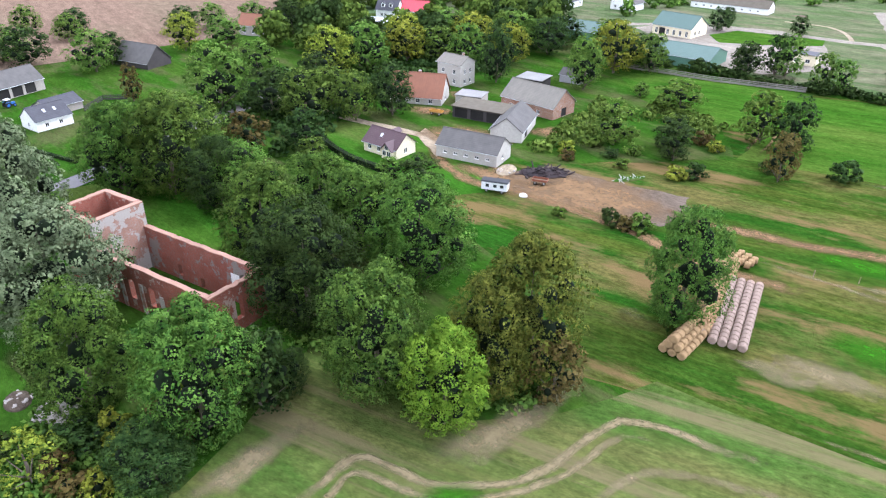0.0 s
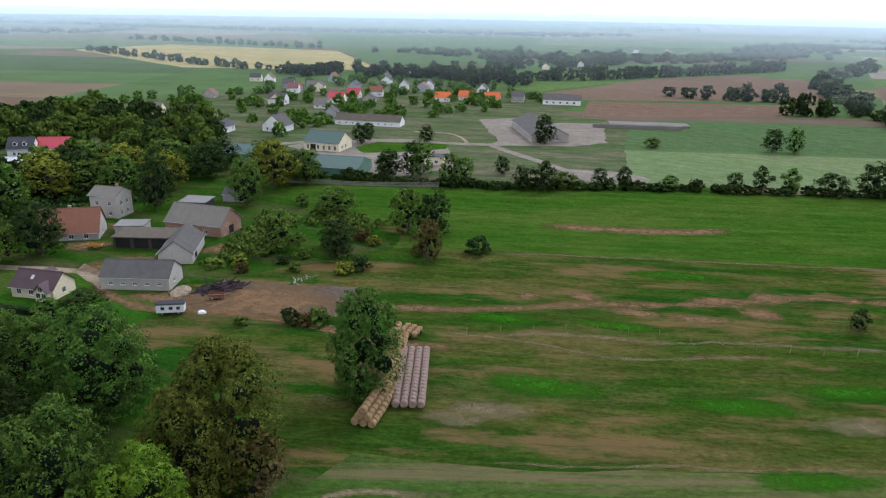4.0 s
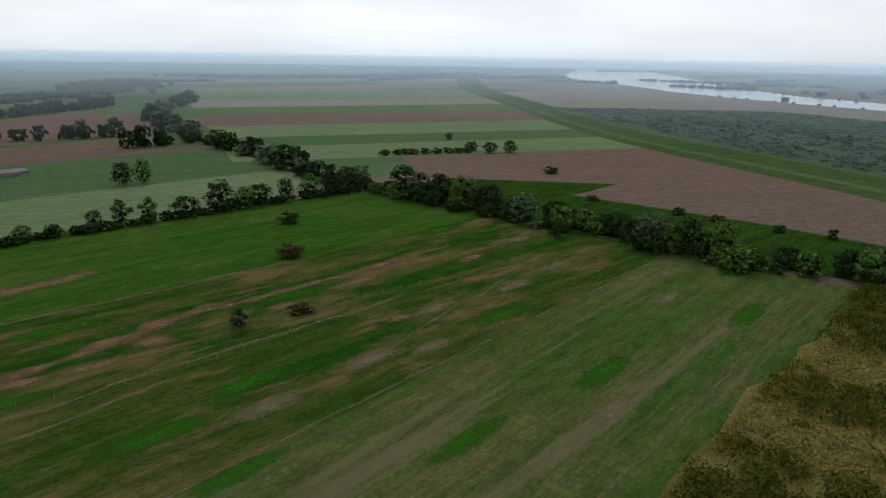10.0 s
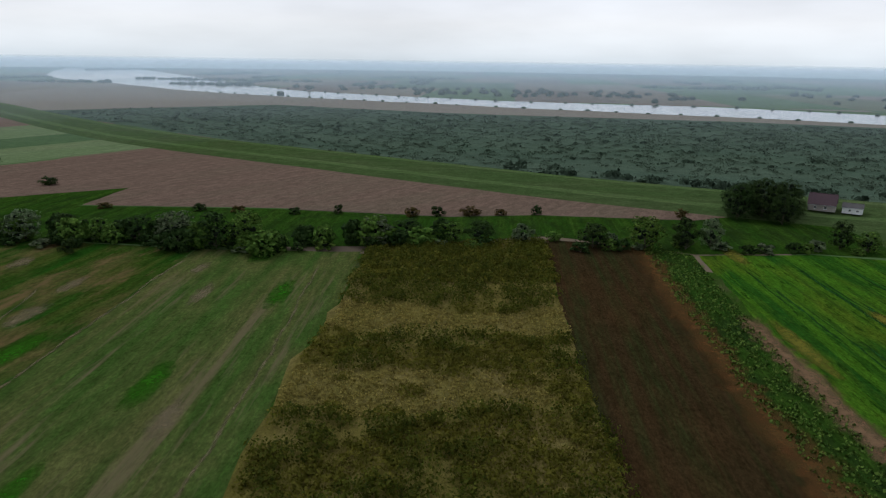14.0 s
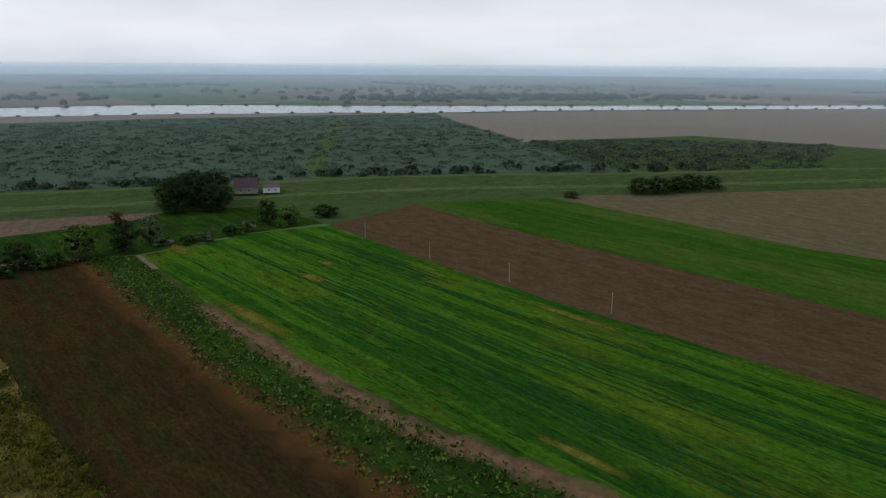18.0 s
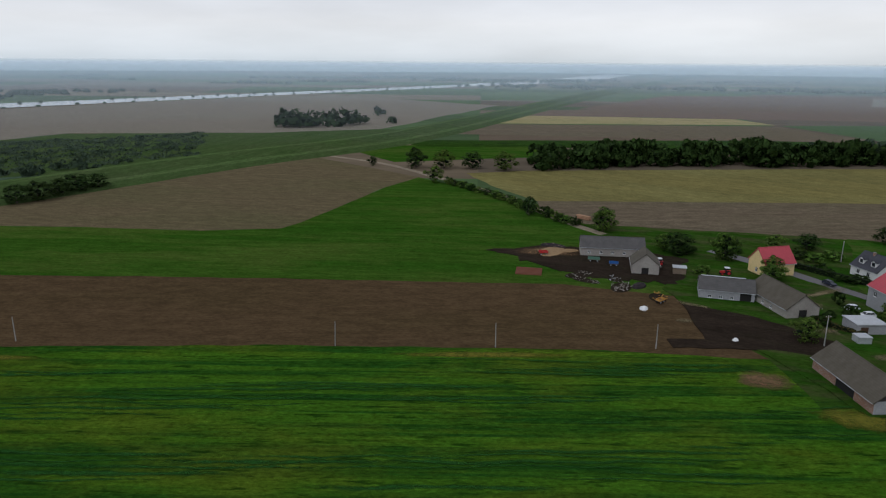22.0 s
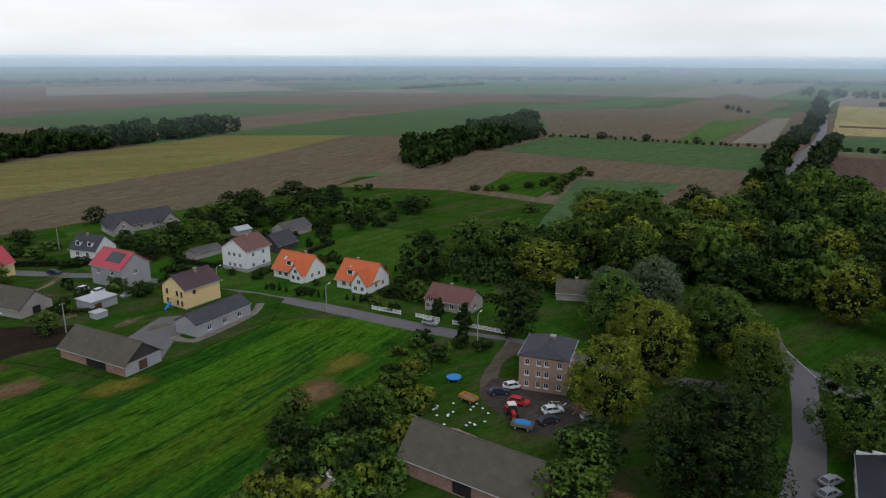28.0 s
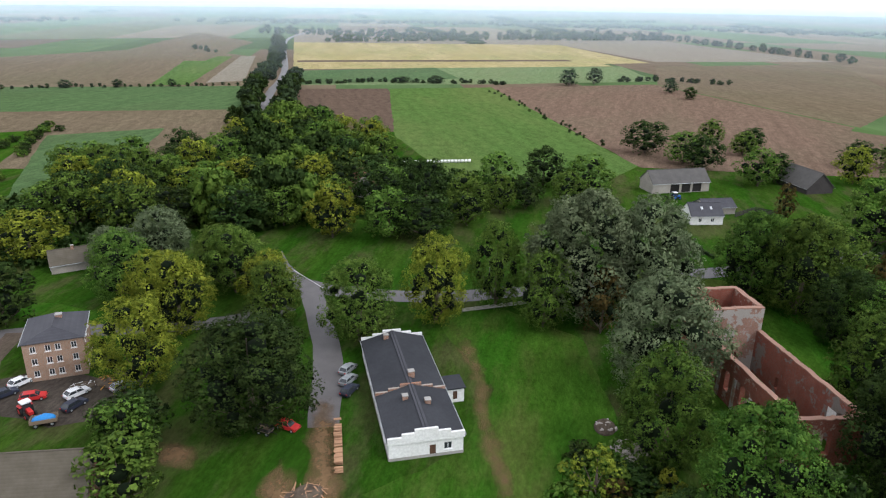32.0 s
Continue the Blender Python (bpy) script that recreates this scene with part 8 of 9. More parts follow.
part("plaster_patch", boxes((22.0, 24.0, NW / 2 - 0.48, NW / 2 - 0.455, 4.0, 6.0)), M["white_wall"], church, "patch of white plaster on the inner wall")


# ---- straw and hay ----
def bale_mesh(name, mat, seed, r=0.72, w=1.17):
    """A round bale lying on its side, along x: slightly sagged, with ridged twine bands."""
    q = random.Random(seed)
    bm = bmesh.new()
    prof = [(-w / 2, 0.02), (-w / 2, r * 0.74), (-w * 0.44, r * 0.94), (-w * 0.2, r), (0, r * 0.985), (w * 0.2, r), (w * 0.44, r * 0.94), (w / 2, r * 0.74), (w / 2, 0.02)]
    sides = 12
    rings = []
    for x, rad in prof:
        rings.append([bm.verts.new((x + q.uniform(-0.02, 0.02), rad * math.cos(2 * math.pi * k / sides) * 1.03, r * 0.96 + rad * 0.96 * math.sin(2 * math.pi * k / sides) + q.uniform(-0.02, 0.02))) for k in range(sides)])
    for a, b in zip(rings, rings[1:]):
        for k in range(sides):
            bm.faces.new((a[k], a[(k + 1) % sides], b[(k + 1) % sides], b[k]))
    bm.faces.new(rings[0][::-1])
    bm.faces.new(rings[-1])
    return from_bm(name, bm, M[mat])


hay_bales = [bale_mesh("hay_bale", "hay_old", s) for s in range(4)]
straw_bales = [bale_mesh("straw_bale", "straw", s + 9) for s in range(4)]
bale_rng = random.Random(3)


def bale(kind, x, y, z, turn, label, group):
    ob = new("hay_bale" if kind is hay_bales else "straw_bale", bale_rng.choice(kind))
    ob.matrix_basis = pose(x, y, z, 0, bale_rng.uniform(-2, 2), turn + bale_rng.uniform(-4, 4))
    return tagged(ob, label, "bale", group)


for i in range(4):
    for j in range(17):
        u, w = -0.2 + j * 1.27, (i - 1.5) * 1.5
        bale(hay_bales, -44.6 - 0.343 * u + 0.94 * w, 103.4 + 0.94 * u + 0.343 * w, 0.12, 110, "weathered pinkish round hay bale in a row", "hay bale rows")
bale(hay_bales, -48.6, 102.6, 0.12, 110, "weathered pinkish round hay bale beside the rows", "hay bale rows")
stack_line = smooth_line([(-49, 95), (-49.8, 102), (-51.5, 110), (-54.5, 118), (-57.5, 127)], 1.27)
for i, p in enumerate(stack_line):
    d = stack_line[min(i + 1, len(stack_line) - 1)] - stack_line[max(0, i - 1)]
    turn = math.degrees(math.atan2(d.y, d.x))
    s = Vector((-d.y, d.x, 0)).normalized()
    for level, spots in enumerate(((-1.5, 0, 1.5), (-0.75, 0.75), (0,))):
        for w in spots:
            q = p + s * w
            bale(straw_bales, q.x, q.y, 0.12 + level * 1.2, turn, "golden round straw bale in a long stack", "straw stack")
for j in range(3):
    for i in range(3):
        bale(straw_bales, -57.5 + i * 1.5, 129.2 + j * 1.4 - i * 0.3, 0.12, 20, "loose straw bale at the end of the stack", "straw stack")


# ---- vehicles, poles, fences and clutter ----
def paint(name, c, rough=0.35, metal=0.0):
    return plain_mat(name, c, tuple(0.88 * q for q in c), 1.5, rough, metal, 0.02)


M.update({"car_white": paint("white_car_paint", (0.75, 0.76, 0.78)), "car_red": paint("red_paint", (0.50, 0.035, 0.035)), "car_dark": paint("dark_blue_car_paint", (0.03, 0.035, 0.055)),
          "car_silver": paint("silver_car_paint", (0.42, 0.44, 0.46), 0.3, 0.5), "rubber": paint("black_rubber", (0.02, 0.02, 0.02), 0.9), "rust": paint("rusty_red_steel", (0.20, 0.075, 0.045), 0.8), "blue": paint("blue_tarpaulin", (0.03, 0.22, 0.55), 0.5),
          "orange": paint("orange_painted_steel", (0.50, 0.26, 0.06), 0.6), "white_film": paint("white_bale_wrap", (0.78, 0.78, 0.76), 0.4), "tractor_blue": paint("blue_tractor_paint", (0.03, 0.12, 0.35), 0.4),
          "fence_white": plain_mat("white_concrete_fence", (0.74, 0.74, 0.72), (0.62, 0.62, 0.60), 2.0, 0.8), "lamp_head": paint("pale_grey_lamp_head", (0.6, 0.6, 0.6)), "char": plain_mat("charred_wood", (0.022, 0.018, 0.020), (0.05, 0.035, 0.035), 2.0, 0.95),
          "logs": plain_mat("split_firewood", (0.42, 0.25, 0.15), (0.34, 0.19, 0.12), 3.0, 0.9), "marking": plain_mat("white_road_paint", (0.7, 0.7, 0.7), (0.55, 0.55, 0.55), 2.0, 0.8)})


def extrude_profile(pts, half, inset=0.0):
    """A solid from a side outline in x and z, with its upper points drawn in by inset at both sides."""
    bm = bmesh.new()
    zs = [p[1] for p in pts]
    lo, hi = min(zs), max(zs)
    rows_ = []
    for s in (-1, 1):
        rows_.append([bm.verts.new((x, s * (half - inset * (z - lo) / (hi - lo + 1e-6)), z)) for x, z in pts])
    bm.faces.new(rows_[0])
    bm.faces.new(rows_[1][::-1])
    n = len(pts)
    for i in range(n):
        j = (i + 1) % n
        bm.faces.new((rows_[0][j], rows_[0][i], rows_[1][i], rows_[1][j]))
    return bm


def wheel(parent, x, y, r, w, rim="car_silver"):
    bm = bmesh.new()
    tube(bm, [(x, y - w / 2, r), (x, y - w * 0.42, r), (x, y + w * 0.42, r), (x, y + w / 2, r)], [r * 0.88, r, r, r * 0.88], 14)
    t = part("wheel", bm, M["rubber"], parent)
    bm = bmesh.new()
    s = 1 if y > 0 else -1
    tube(bm, [(x, y + s * w * 0.5, r), (x, y + s * (w * 0.5 + 0.015), r)], [r * 0.6, r * 0.55], 10)
    part("rim", bm, M[rim], t)


def car(x, y, turn, mat, label, van=0.0):
    th = thing("car", label, "car", x, y, 0.12, turn, "parked cars")
    body = [(-2.1, 0.32), (2.05, 0.30), (2.14, 0.55), (2.0, 0.74), (1.05, 0.92), (-1.95, 0.98), (-2.15, 0.75)]
    part("body", extrude_profile(body, 0.86, 0.06), M[mat], th)
    cab = [(1.05, 0.92), (0.35, 1.40), (-1.35 - van, 1.44), (-1.98, 0.98)]
    part("cabin_glass", extrude_profile(cab, 0.78, 0.14), M["glass"], th, "dark tinted glass")
    roof = [(0.42, 1.385), (0.30, 1.445), (-1.30 - van, 1.485), (-1.44 - van, 1.42)]
    part("roof", extrude_profile(roof, 0.66, 0.03), M[mat], th)
    for px, pz, qx, qz in ((1.05, 0.93, 0.36, 1.42), (-0.35, 0.96, -0.35, 1.45), (-1.96, 0.99, -1.40 - van, 1.45)):
        for s in (-1, 1):
            bm = bmesh.new()
            tube(bm, [(px, s * 0.79, pz), (qx, s * 0.66, qz)], [0.045, 0.045], 5)
            part("pillar", bm, M[mat], th)
    for s in (-1, 1):
        part("headlight", boxes((2.02, 2.12, s * 0.62 - 0.16, s * 0.62 + 0.16, 0.58, 0.70)), M["glass"], th)
        part("tail_light", boxes((-2.16, -2.08, s * 0.66 - 0.12, s * 0.66 + 0.12, 0.62, 0.82)), M["car_red"], th)
        for wx in (-1.3, 1.32):
            wheel(th, wx, s * 0.78, 0.31, 0.2)


def tractor(x, y, turn, mat, label):
    th = thing("tractor", label, "tractor", x, y, 0.12, turn)
    part("bonnet", extrude_profile([(0.2, 0.85), (1.75, 0.80), (1.8, 1.35), (0.2, 1.5)], 0.38, 0.05), M[mat], th)
    cab = part("cab", extrude_profile([(-1.0, 1.1), (0.3, 1.1), (0.2, 2.35), (-0.95, 2.35)], 0.72, 0.06), M["glass"], th, "glazed cab")
    part("cab_roof", extrude_profile([(-1.15, 2.36), (0.35, 2.36), (0.3, 2.55), (-1.1, 2.55)], 0.82, 0.05), M["car_white"], cab)
    part("chassis", boxes((-1.2, 1.5, -0.25, 0.25, 0.55, 0.9)), M["rubber"], th)
    for s in (-1, 1):
        wheel(th, -0.75, s * 0.85, 0.82, 0.42, mat)
        wheel(th, 1.25, s * 0.78, 0.5, 0.3, mat)
        part("mudguard", boxes((-1.4, -0.1, s * 0.85 - 0.22, s * 0.85 + 0.22, 1.66, 1.72)), M[mat], th)


def trailer(x, y, turn, mat, label, load=None, L=4.0, W=2.0):
    th = thing("farm_trailer", label, "trailer", x, y, 0.12, turn, "farm trailers")
    part("bed", boxes((-L / 2, L / 2, -W / 2, W / 2, 0.75, 0.87)), M["wood"], th)
    for d in ((-L / 2, L / 2, -W / 2, -W / 2 + 0.06, 0.87, 1.4), (-L / 2, L / 2, W / 2 - 0.06, W / 2, 0.87, 1.4), (-L / 2, -L / 2 + 0.06, -W / 2 + 0.06, W / 2 - 0.06, 0.87, 1.4), (L / 2 - 0.06, L / 2, -W / 2 + 0.06, W / 2 - 0.06, 0.87, 1.4)):
        part("side_board", boxes(d), M[mat], th)
    bm = bmesh.new()
    tube(bm, [(L / 2, 0, 0.78), (L / 2 + 1.1, 0, 0.55)], [0.06, 0.05], 6)
    part("drawbar", bm, M["rubber"], th)
    for s in (-1, 1):
        for wx in (-L * 0.3, L * 0.3):
            wheel(th, wx, s * (W / 2 - 0.2), 0.38, 0.22)
    if load:
        bm = bmesh.new()
        bmesh.ops.create_icosphere(bm, subdivisions=2, radius=1.0, matrix=Matrix.Translation((0, 0, 1.1)) @ Matrix.Diagonal((L * 0.46, W * 0.5, 0.75, 1)))
        for v in bm.verts:
            v.co.z = max(v.co.z, 0.88) + 0.12 * noise.noise(v.co * 2.1)
        part("cover", bm, M[load], th, "crumpled blue tarpaulin" if load == "blue" else "")


for x, y, t, m, l in ((-94, -85.5, 150, "car_dark", "dark blue saloon car on the gravel yard"), (-98, -85.5, 160, "car_white", "white estate car on the gravel yard"), (-94, -80, 120, "car_red", "red hatchback on the gravel yard"),
                      (-96.5, -73.5, 155, "car_white", "white car with an open load beside the apartment house"), (-93, -71.5, 165, "car_dark", "dark blue car at the edge of the yard"), (-100, -67, 150, "car_silver", "pale wrecked car under the trees"),
                      (-113.0, -29.6, 165, "car_silver", "silver car parked on the access road"), (-109.2, -28.4, 165, "car_silver", "grey car parked on the access road"), (-105.9, -27.2, 165, "car_dark", "dark car parked on the access road"),
                      (-107, -123.5, 112, "car_silver", "silver car parked at the white fence"), (-46, -208, 20, "car_white", "white car beside the grey house"), (-49, -203, 20, "car_white", "white car by the flat-roofed shed"),
                      (-44, -231, 130, "car_dark", "dark car on the village street"), (-55, -194.5, 10, "car_silver", "grey car behind the shed"), (-93.5, -34, 75, "car_red", "red car with a trailer on the grass"), (-112, -155.5, 22, "car_silver", "pale car in the house drive")):
    car(x, y, t, m, l)
tractor(-89.5, -77.5, 60, "car_red", "red tractor with a white cab roof")
tractor(-251, 50, 110, "tractor_blue", "blue tractor before the machine barn")
tractor(7, -234, 20, "car_red", "red tractor in the southern farmyard")
tractor(-14, -230.5, 20, "car_red", "red loader tractor by the barn")
trailer(-87.6, -73, 120, "wood", "trailer under a blue tarpaulin", "blue")
trailer(-87, -87, 100, "orange", "orange tipping trailer on the grass", None, 3.6, 1.9)
trailer(28, -231, 10, "green_sheet", "green farm trailer in the muddy yard")
trailer(21, -228, 10, "tractor_blue", "small blue farm trailer in the muddy yard", None, 3.0, 1.8)
trailer(10, -238, 10, "green_sheet", "long green farm trailer by the cowshed", None, 5.5, 2.0)
trailer(-91.5, -37, 75, "dark_wood", "flat trailer behind the red car", None, 2.6, 1.5)
trailer(-106, 128.9, 30, "rust", "rusty red trailer by the charred heap", None, 3.6, 1.8)
trailer(-161, 144.5, 20, "orange", "yellow farm machine on the grass", None, 4.2, 1.6)


def pole(x, y, h, label, lean=0.0, r=0.13, arm=True):
    th = thing("utility_pole", label, "pole", x, y, 0.05, (x * 7) % 360, "utility poles")
    bm = bmesh.new()
    tube(bm, [(0, 0, -0.2), (lean * 0.5, 0, h * 0.5), (lean, 0, h)], [r * 1.2, r, r * 0.8], 8)
    part("post", bm, M["concrete"], th)
    if not arm:
        return
    part("crossarm", boxes((lean - 0.06, lean + 0.06, -0.7, 0.7, h - 0.45, h - 0.33)), M["wood"], th)
    for s in (-0.6, 0.6):
        bm = bmesh.new()
        tube(bm, [(lean, s, h - 0.33), (lean, s, h - 0.15)], [0.05, 0.035], 6)
        part("insulator", bm, M["frame"], th)


for i, (x, y) in enumerate(((254, -70), (218, -83), (183, -96), (148, -109), (75, -134), (39, -147), (3, -160))):
    pole(x, y, 6.2, "thin weathered pole at the edge of the ploughed field", 0.25 * math.sin(i * 2.1), 0.11, False)
pole(-35, -176, 8.0, "tall pale utility pole beside the brick barn")
pole(-140, -98, 7.5, "tall pale utility pole in the rough grass")
pole(-52, -262, 7.5, "pale utility pole beside the hedge")


def street_lamp(x, y, turn, h=7.7):
    th = thing("street_lamp", "pale concrete street lamp beside the road", "street lamp", x, y, 0.05, turn, "street lamps")
    bm = bmesh.new()
    tube(bm, [(0, 0, -0.1), (0, 0, h - 0.6), (0, 0, h - 0.4)], [0.16, 0.1, 0.09], 8)
    part("pole", bm, M["concrete"], th)
    bm = bmesh.new()
    tube(bm, [(0, 0, h - 0.5), (0.4, 0, h - 0.1), (1.3, 0, h)], [0.05, 0.045, 0.04], 6)
    part("arm", bm, M["tin"], th)
    part("lamp_head", extrude_profile([(1.2, h - 0.08), (1.95, h + 0.02), (1.9, h + 0.14), (1.3, h + 0.1)], 0.16, 0.05), M["lamp_head"], th)


for x, y, t in ((-91.5, -148, 200), (-108, -107, 200), (-152.5, -7, 180), (-206.5, 97, 150), (-76, -182, 200)):
    street_lamp(x, y, t)


def panel_fence(points, h, label, mat="fence_white", bay=2.2):
    """A low fence of posts with ornate panels."""
    line = [Vector((*p, 0)) for p in points]
    th = thing("garden_fence", label, "fence", points[0][0], points[0][1], 0.1, 0, "garden fences")
    base = line[0].copy()
    for a, b in zip(line, line[1:]):
        n = max(1, round((b - a).length / bay))
        for i in range(n + 1):
            p = a.lerp(b, i / n) - base
            part("post", boxes((p.x - 0.09, p.x + 0.09, p.y - 0.09, p.y + 0.09, 0, h + 0.15)), M[mat], th)
            if i < n:
                q = a.lerp(b, (i + 1) / n) - base
                bm = bmesh.new()
                for z0, z1 in ((0.1, h * 0.42), (h * 0.55, h * 0.72), (h * 0.86, h)):
                    d = (q - p).normalized()
                    m = Matrix(((d.x, -d.y, 0, p.x), (d.y, d.x, 0, p.y), (0, 0, 1, 0), (0, 0, 0, 1)))
                    box(bm, 0.1, (q - p).length - 0.1, -0.04, 0.04, z0, z1, m)
                part("panel", bm, M[mat], th)


panel_fence([(-102, -142), (-105.5, -134)], 1.1, "low white concrete garden fence by the street")
panel_fence([(-107.5, -130), (-110, -123.5)], 1.1, "low white concrete garden fence by the street")
panel_fence([(-111.5, -120), (-117, -107)], 1.1, "low white concrete garden fence by the street")
panel_fence([(-190, 58), (-186, 66), (-196, 74)], 1.0, "dark boarded garden fence at the white cottage", "dark_wood")
panel_fence([(-232, 66), (-240, 74), (-236, 80)], 1.6, "dark board fence behind the cottage", "dark_wood")
panel_fence([(-160, 233), (-142.2, 238.3), (-126.5, 241.9), (-99, 253.1)], 1.8, "pale concrete yard wall of the farm halls", "old_concrete", 3.0)
panel_fence([(-143, -12), (-153, 8), (-163, 30)], 0.9, "low pale wall along the main road", "paving", 3.0)
for i, t in enumerate(np.linspace(0, 1, 22)):
    x, y = -45 + t * 136, 135 + t * 45 + 4 * math.sin(t * 9)
    th = thing("fence_post", "grey wooden pasture fence post", "post", x, y, 0.05, 0, "pasture fence posts")
    bm = bmesh.new()
    tube(bm, [(0, 0, -0.1), (0.03, 0, 1.4)], [0.09, 0.07], 6)
    part("post", bm, M["wood"], th)


def clipped_hedge(points, w, h, label, mat="leaf_dark"):
    """A trimmed hedge: leaf sprays over a boxy core painted dark as inner shade."""
    q = np.random.default_rng(int(abs(points[0][0]) * 3))
    line = smooth_line(points, 1.0)
    out, bm = [], bmesh.new()
    for a, b in zip(line, line[1:]):
        d = (b - a).normalized()
        s = np.array((-d.y, d.x, 0))
        k = int(26 * (b - a).length)
        along, side, up = q.uniform(0, 1, (k, 1)), q.uniform(-1, 1, (k, 1)), q.uniform(0.05, 1, (k, 1))
        top = q.uniform(size=(k, 1)) < 0.4
        side = np.where(top, side, np.sign(side))
        up = np.where(top, 1.0, up)
        p = np.array(a) + along * np.array(b - a) + side * s * w / 2 + up * np.array((0, 0, h))
        nrm = np.where(top, np.array((0, 0, 1.0)), np.sign(side) * s)
        out.append(sprays(q, p, nrm + 0.01, 0.2, 0.4))
        m = Matrix(((d.x, -d.y, 0, a.x), (d.y, d.x, 0, a.y), (0, 0, 1, 0), (0, 0, 0, 1)))
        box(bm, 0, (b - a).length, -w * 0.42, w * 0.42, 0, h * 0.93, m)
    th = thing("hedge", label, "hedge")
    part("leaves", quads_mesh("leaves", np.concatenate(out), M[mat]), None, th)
    part("shade_core", bm, M["core"], th)


clipped_hedge([(-36, -249), (-46, -241), (-57, -234)], 1.8, 1.8, "tall dark clipped hedge along the street")
clipped_hedge([(-206, 45), (-198, 48), (-190, 51)], 0.9, 0.9, "low dark clipped hedge on the cottage lawn")
clipped_hedge([(-216, 62), (-212, 70)], 1.2, 1.4, "dark clipped hedge beside the cottage")
clipped_hedge([(-168, 107), (-150, 104), (-132, 106)], 1.6, 1.5, "dark clipped hedge behind the farm cottage")
clipped_hedge([(-46, -187), (-40, -190), (-36, -196)], 1.4, 1.3, "reddish clipped hedge in the yard", "leaf_rust")


def heap(name, label, cat, x, y, rx, ry, h, mat, seed, pieces=0, piece_mat=None, size=0.4, shape="stone"):
    """A low mound with loose pieces lying on it."""
    q = random.Random(seed)
    th = thing(name, label, cat, x, y, 0.05, q.uniform(0, 180))
    bm = bmesh.new()
    bmesh.ops.create_icosphere(bm, subdivisions=3, radius=1.0, matrix=Matrix.Diagonal((rx, ry, h, 1)))
    for v in bm.verts:
        v.co += Vector((0, 0, 1)) * h * 0.35 * noise.noise(v.co * 1.3 + Vector((seed, 0, 0)))
        v.co.z = max(v.co.z, -0.1)
    part("mound", bm, M[mat], th)
    for i in range(pieces):
        a, d = q.uniform(0, 6.28), math.sqrt(q.random())
        px, py = rx * d * math.cos(a), ry * d * math.sin(a)
        pz = h * math.sqrt(max(0.02, 1 - d * d)) * 0.9
        s = size * q.uniform(0.5, 1.4)
        m = Matrix.Translation((px, py, pz)) @ Euler((q.uniform(-0.6, 0.6), q.uniform(-0.6, 0.6), q.uniform(0, 6))).to_matrix().to_4x4()
        bm = bmesh.new()
        if shape == "stone":
            bmesh.ops.create_icosphere(bm, subdivisions=1, radius=s, matrix=m @ Matrix.Diagonal((1.2, 0.9, 0.7, 1)))
            for v in bm.verts:
                v.co += Vector((q.uniform(-1, 1), q.uniform(-1, 1), q.uniform(-1, 1))) * s * 0.16
            part("stone", bm, M[piece_mat], th)
        else:
            box(bm, -s * 2.2, s * 2.2, -s * 0.14, s * 0.14, -s * 0.1, s * 0.1, m)
            part("board", bm, M[piece_mat], th)


heap("rubble_heap", "heap of pale broken stone blocks in the scrub", "rubble", -96.1, 20.4, 3.4, 2.4, 1.2, "rubble", 1, 26, "rubble", 0.6)
heap("rubble_heap", "small heap of brick rubble in the weeds", "rubble", -103, 17, 2.4, 1.8, 0.7, "dirt", 2, 12, "rubble", 0.35)
heap("rubble_heap", "heap of pale earth and litter behind the gardens", "rubble", -50, -82, 4.2, 3.0, 1.6, "sandy", 3, 22, "frame", 0.3)
heap("charred_heap", "large heap of charred black timber", "heap", -110, 134.6, 6.0, 3.4, 0.5, "char", 4, 80, "char", 0.75, "board")
heap("sand_heap", "heap of ochre sand beside the charred timber", "heap", -117, 129, 3.6, 2.4, 0.7, "sandy", 5, 8, "rubble", 0.3)
heap("timber_heap", "heap of broken boards and brushwood", "heap", -78, -26, 3.4, 2.2, 0.8, "dirt", 6, 26, "logs", 0.45, "board")
heap("timber_heap", "heap of orange boards beside the cars", "heap", -101.5, -71.5, 2.4, 1.6, 0.6, "dirt", 7, 16, "orange", 0.4, "board")
heap("scrap_heap", "scattered scrap and boards in the farmyard", "heap", 30, -213, 5.0, 3.0, 0.5, "mud", 8, 26, "pale_wall", 0.35, "board")
heap("scrap_heap", "pile of timber and machine parts in the yard", "heap", 16, -205, 5.0, 3.0, 0.6, "mud", 9, 28, "rubble", 0.4, "board")
heap("scrap_heap", "pile of junk beside the ploughed field", "heap", 5, -199, 4.0, 2.4, 0.8, "mud", 10, 22, "orange", 0.4, "board")
heap("straw_heap", "heap of spread orange straw in the yard", "heap", 44, -238, 8.0, 4.5, 0.5, "straw", 11)
heap("plaster_heap", "white plastic-covered heap on the field edge", "heap", 8, -188, 1.7, 1.2, 0.7, "white_film", 12)
heap("plaster_heap", "white wrapped bundle on the dug plot", "heap", -15, -172, 0.9, 0.8, 0.8, "white_film", 13)
heap("plaster_heap", "white sacks in the grass by the hamlet", "heap", -104, 121, 1.0, 0.8, 0.7, "white_film", 14)
heap("timber_heap", "grey stacked beams in the rough meadow", "heap", -94, 147.3, 4.4, 1.2, 0.3, "scrubland", 16, 30, "concrete", 0.4, "board")
heap("brick_heap", "long low heap of red rubble beside the barn", "heap", -78, -76, 6.0, 1.2, 0.5, "brick_wall", 17)

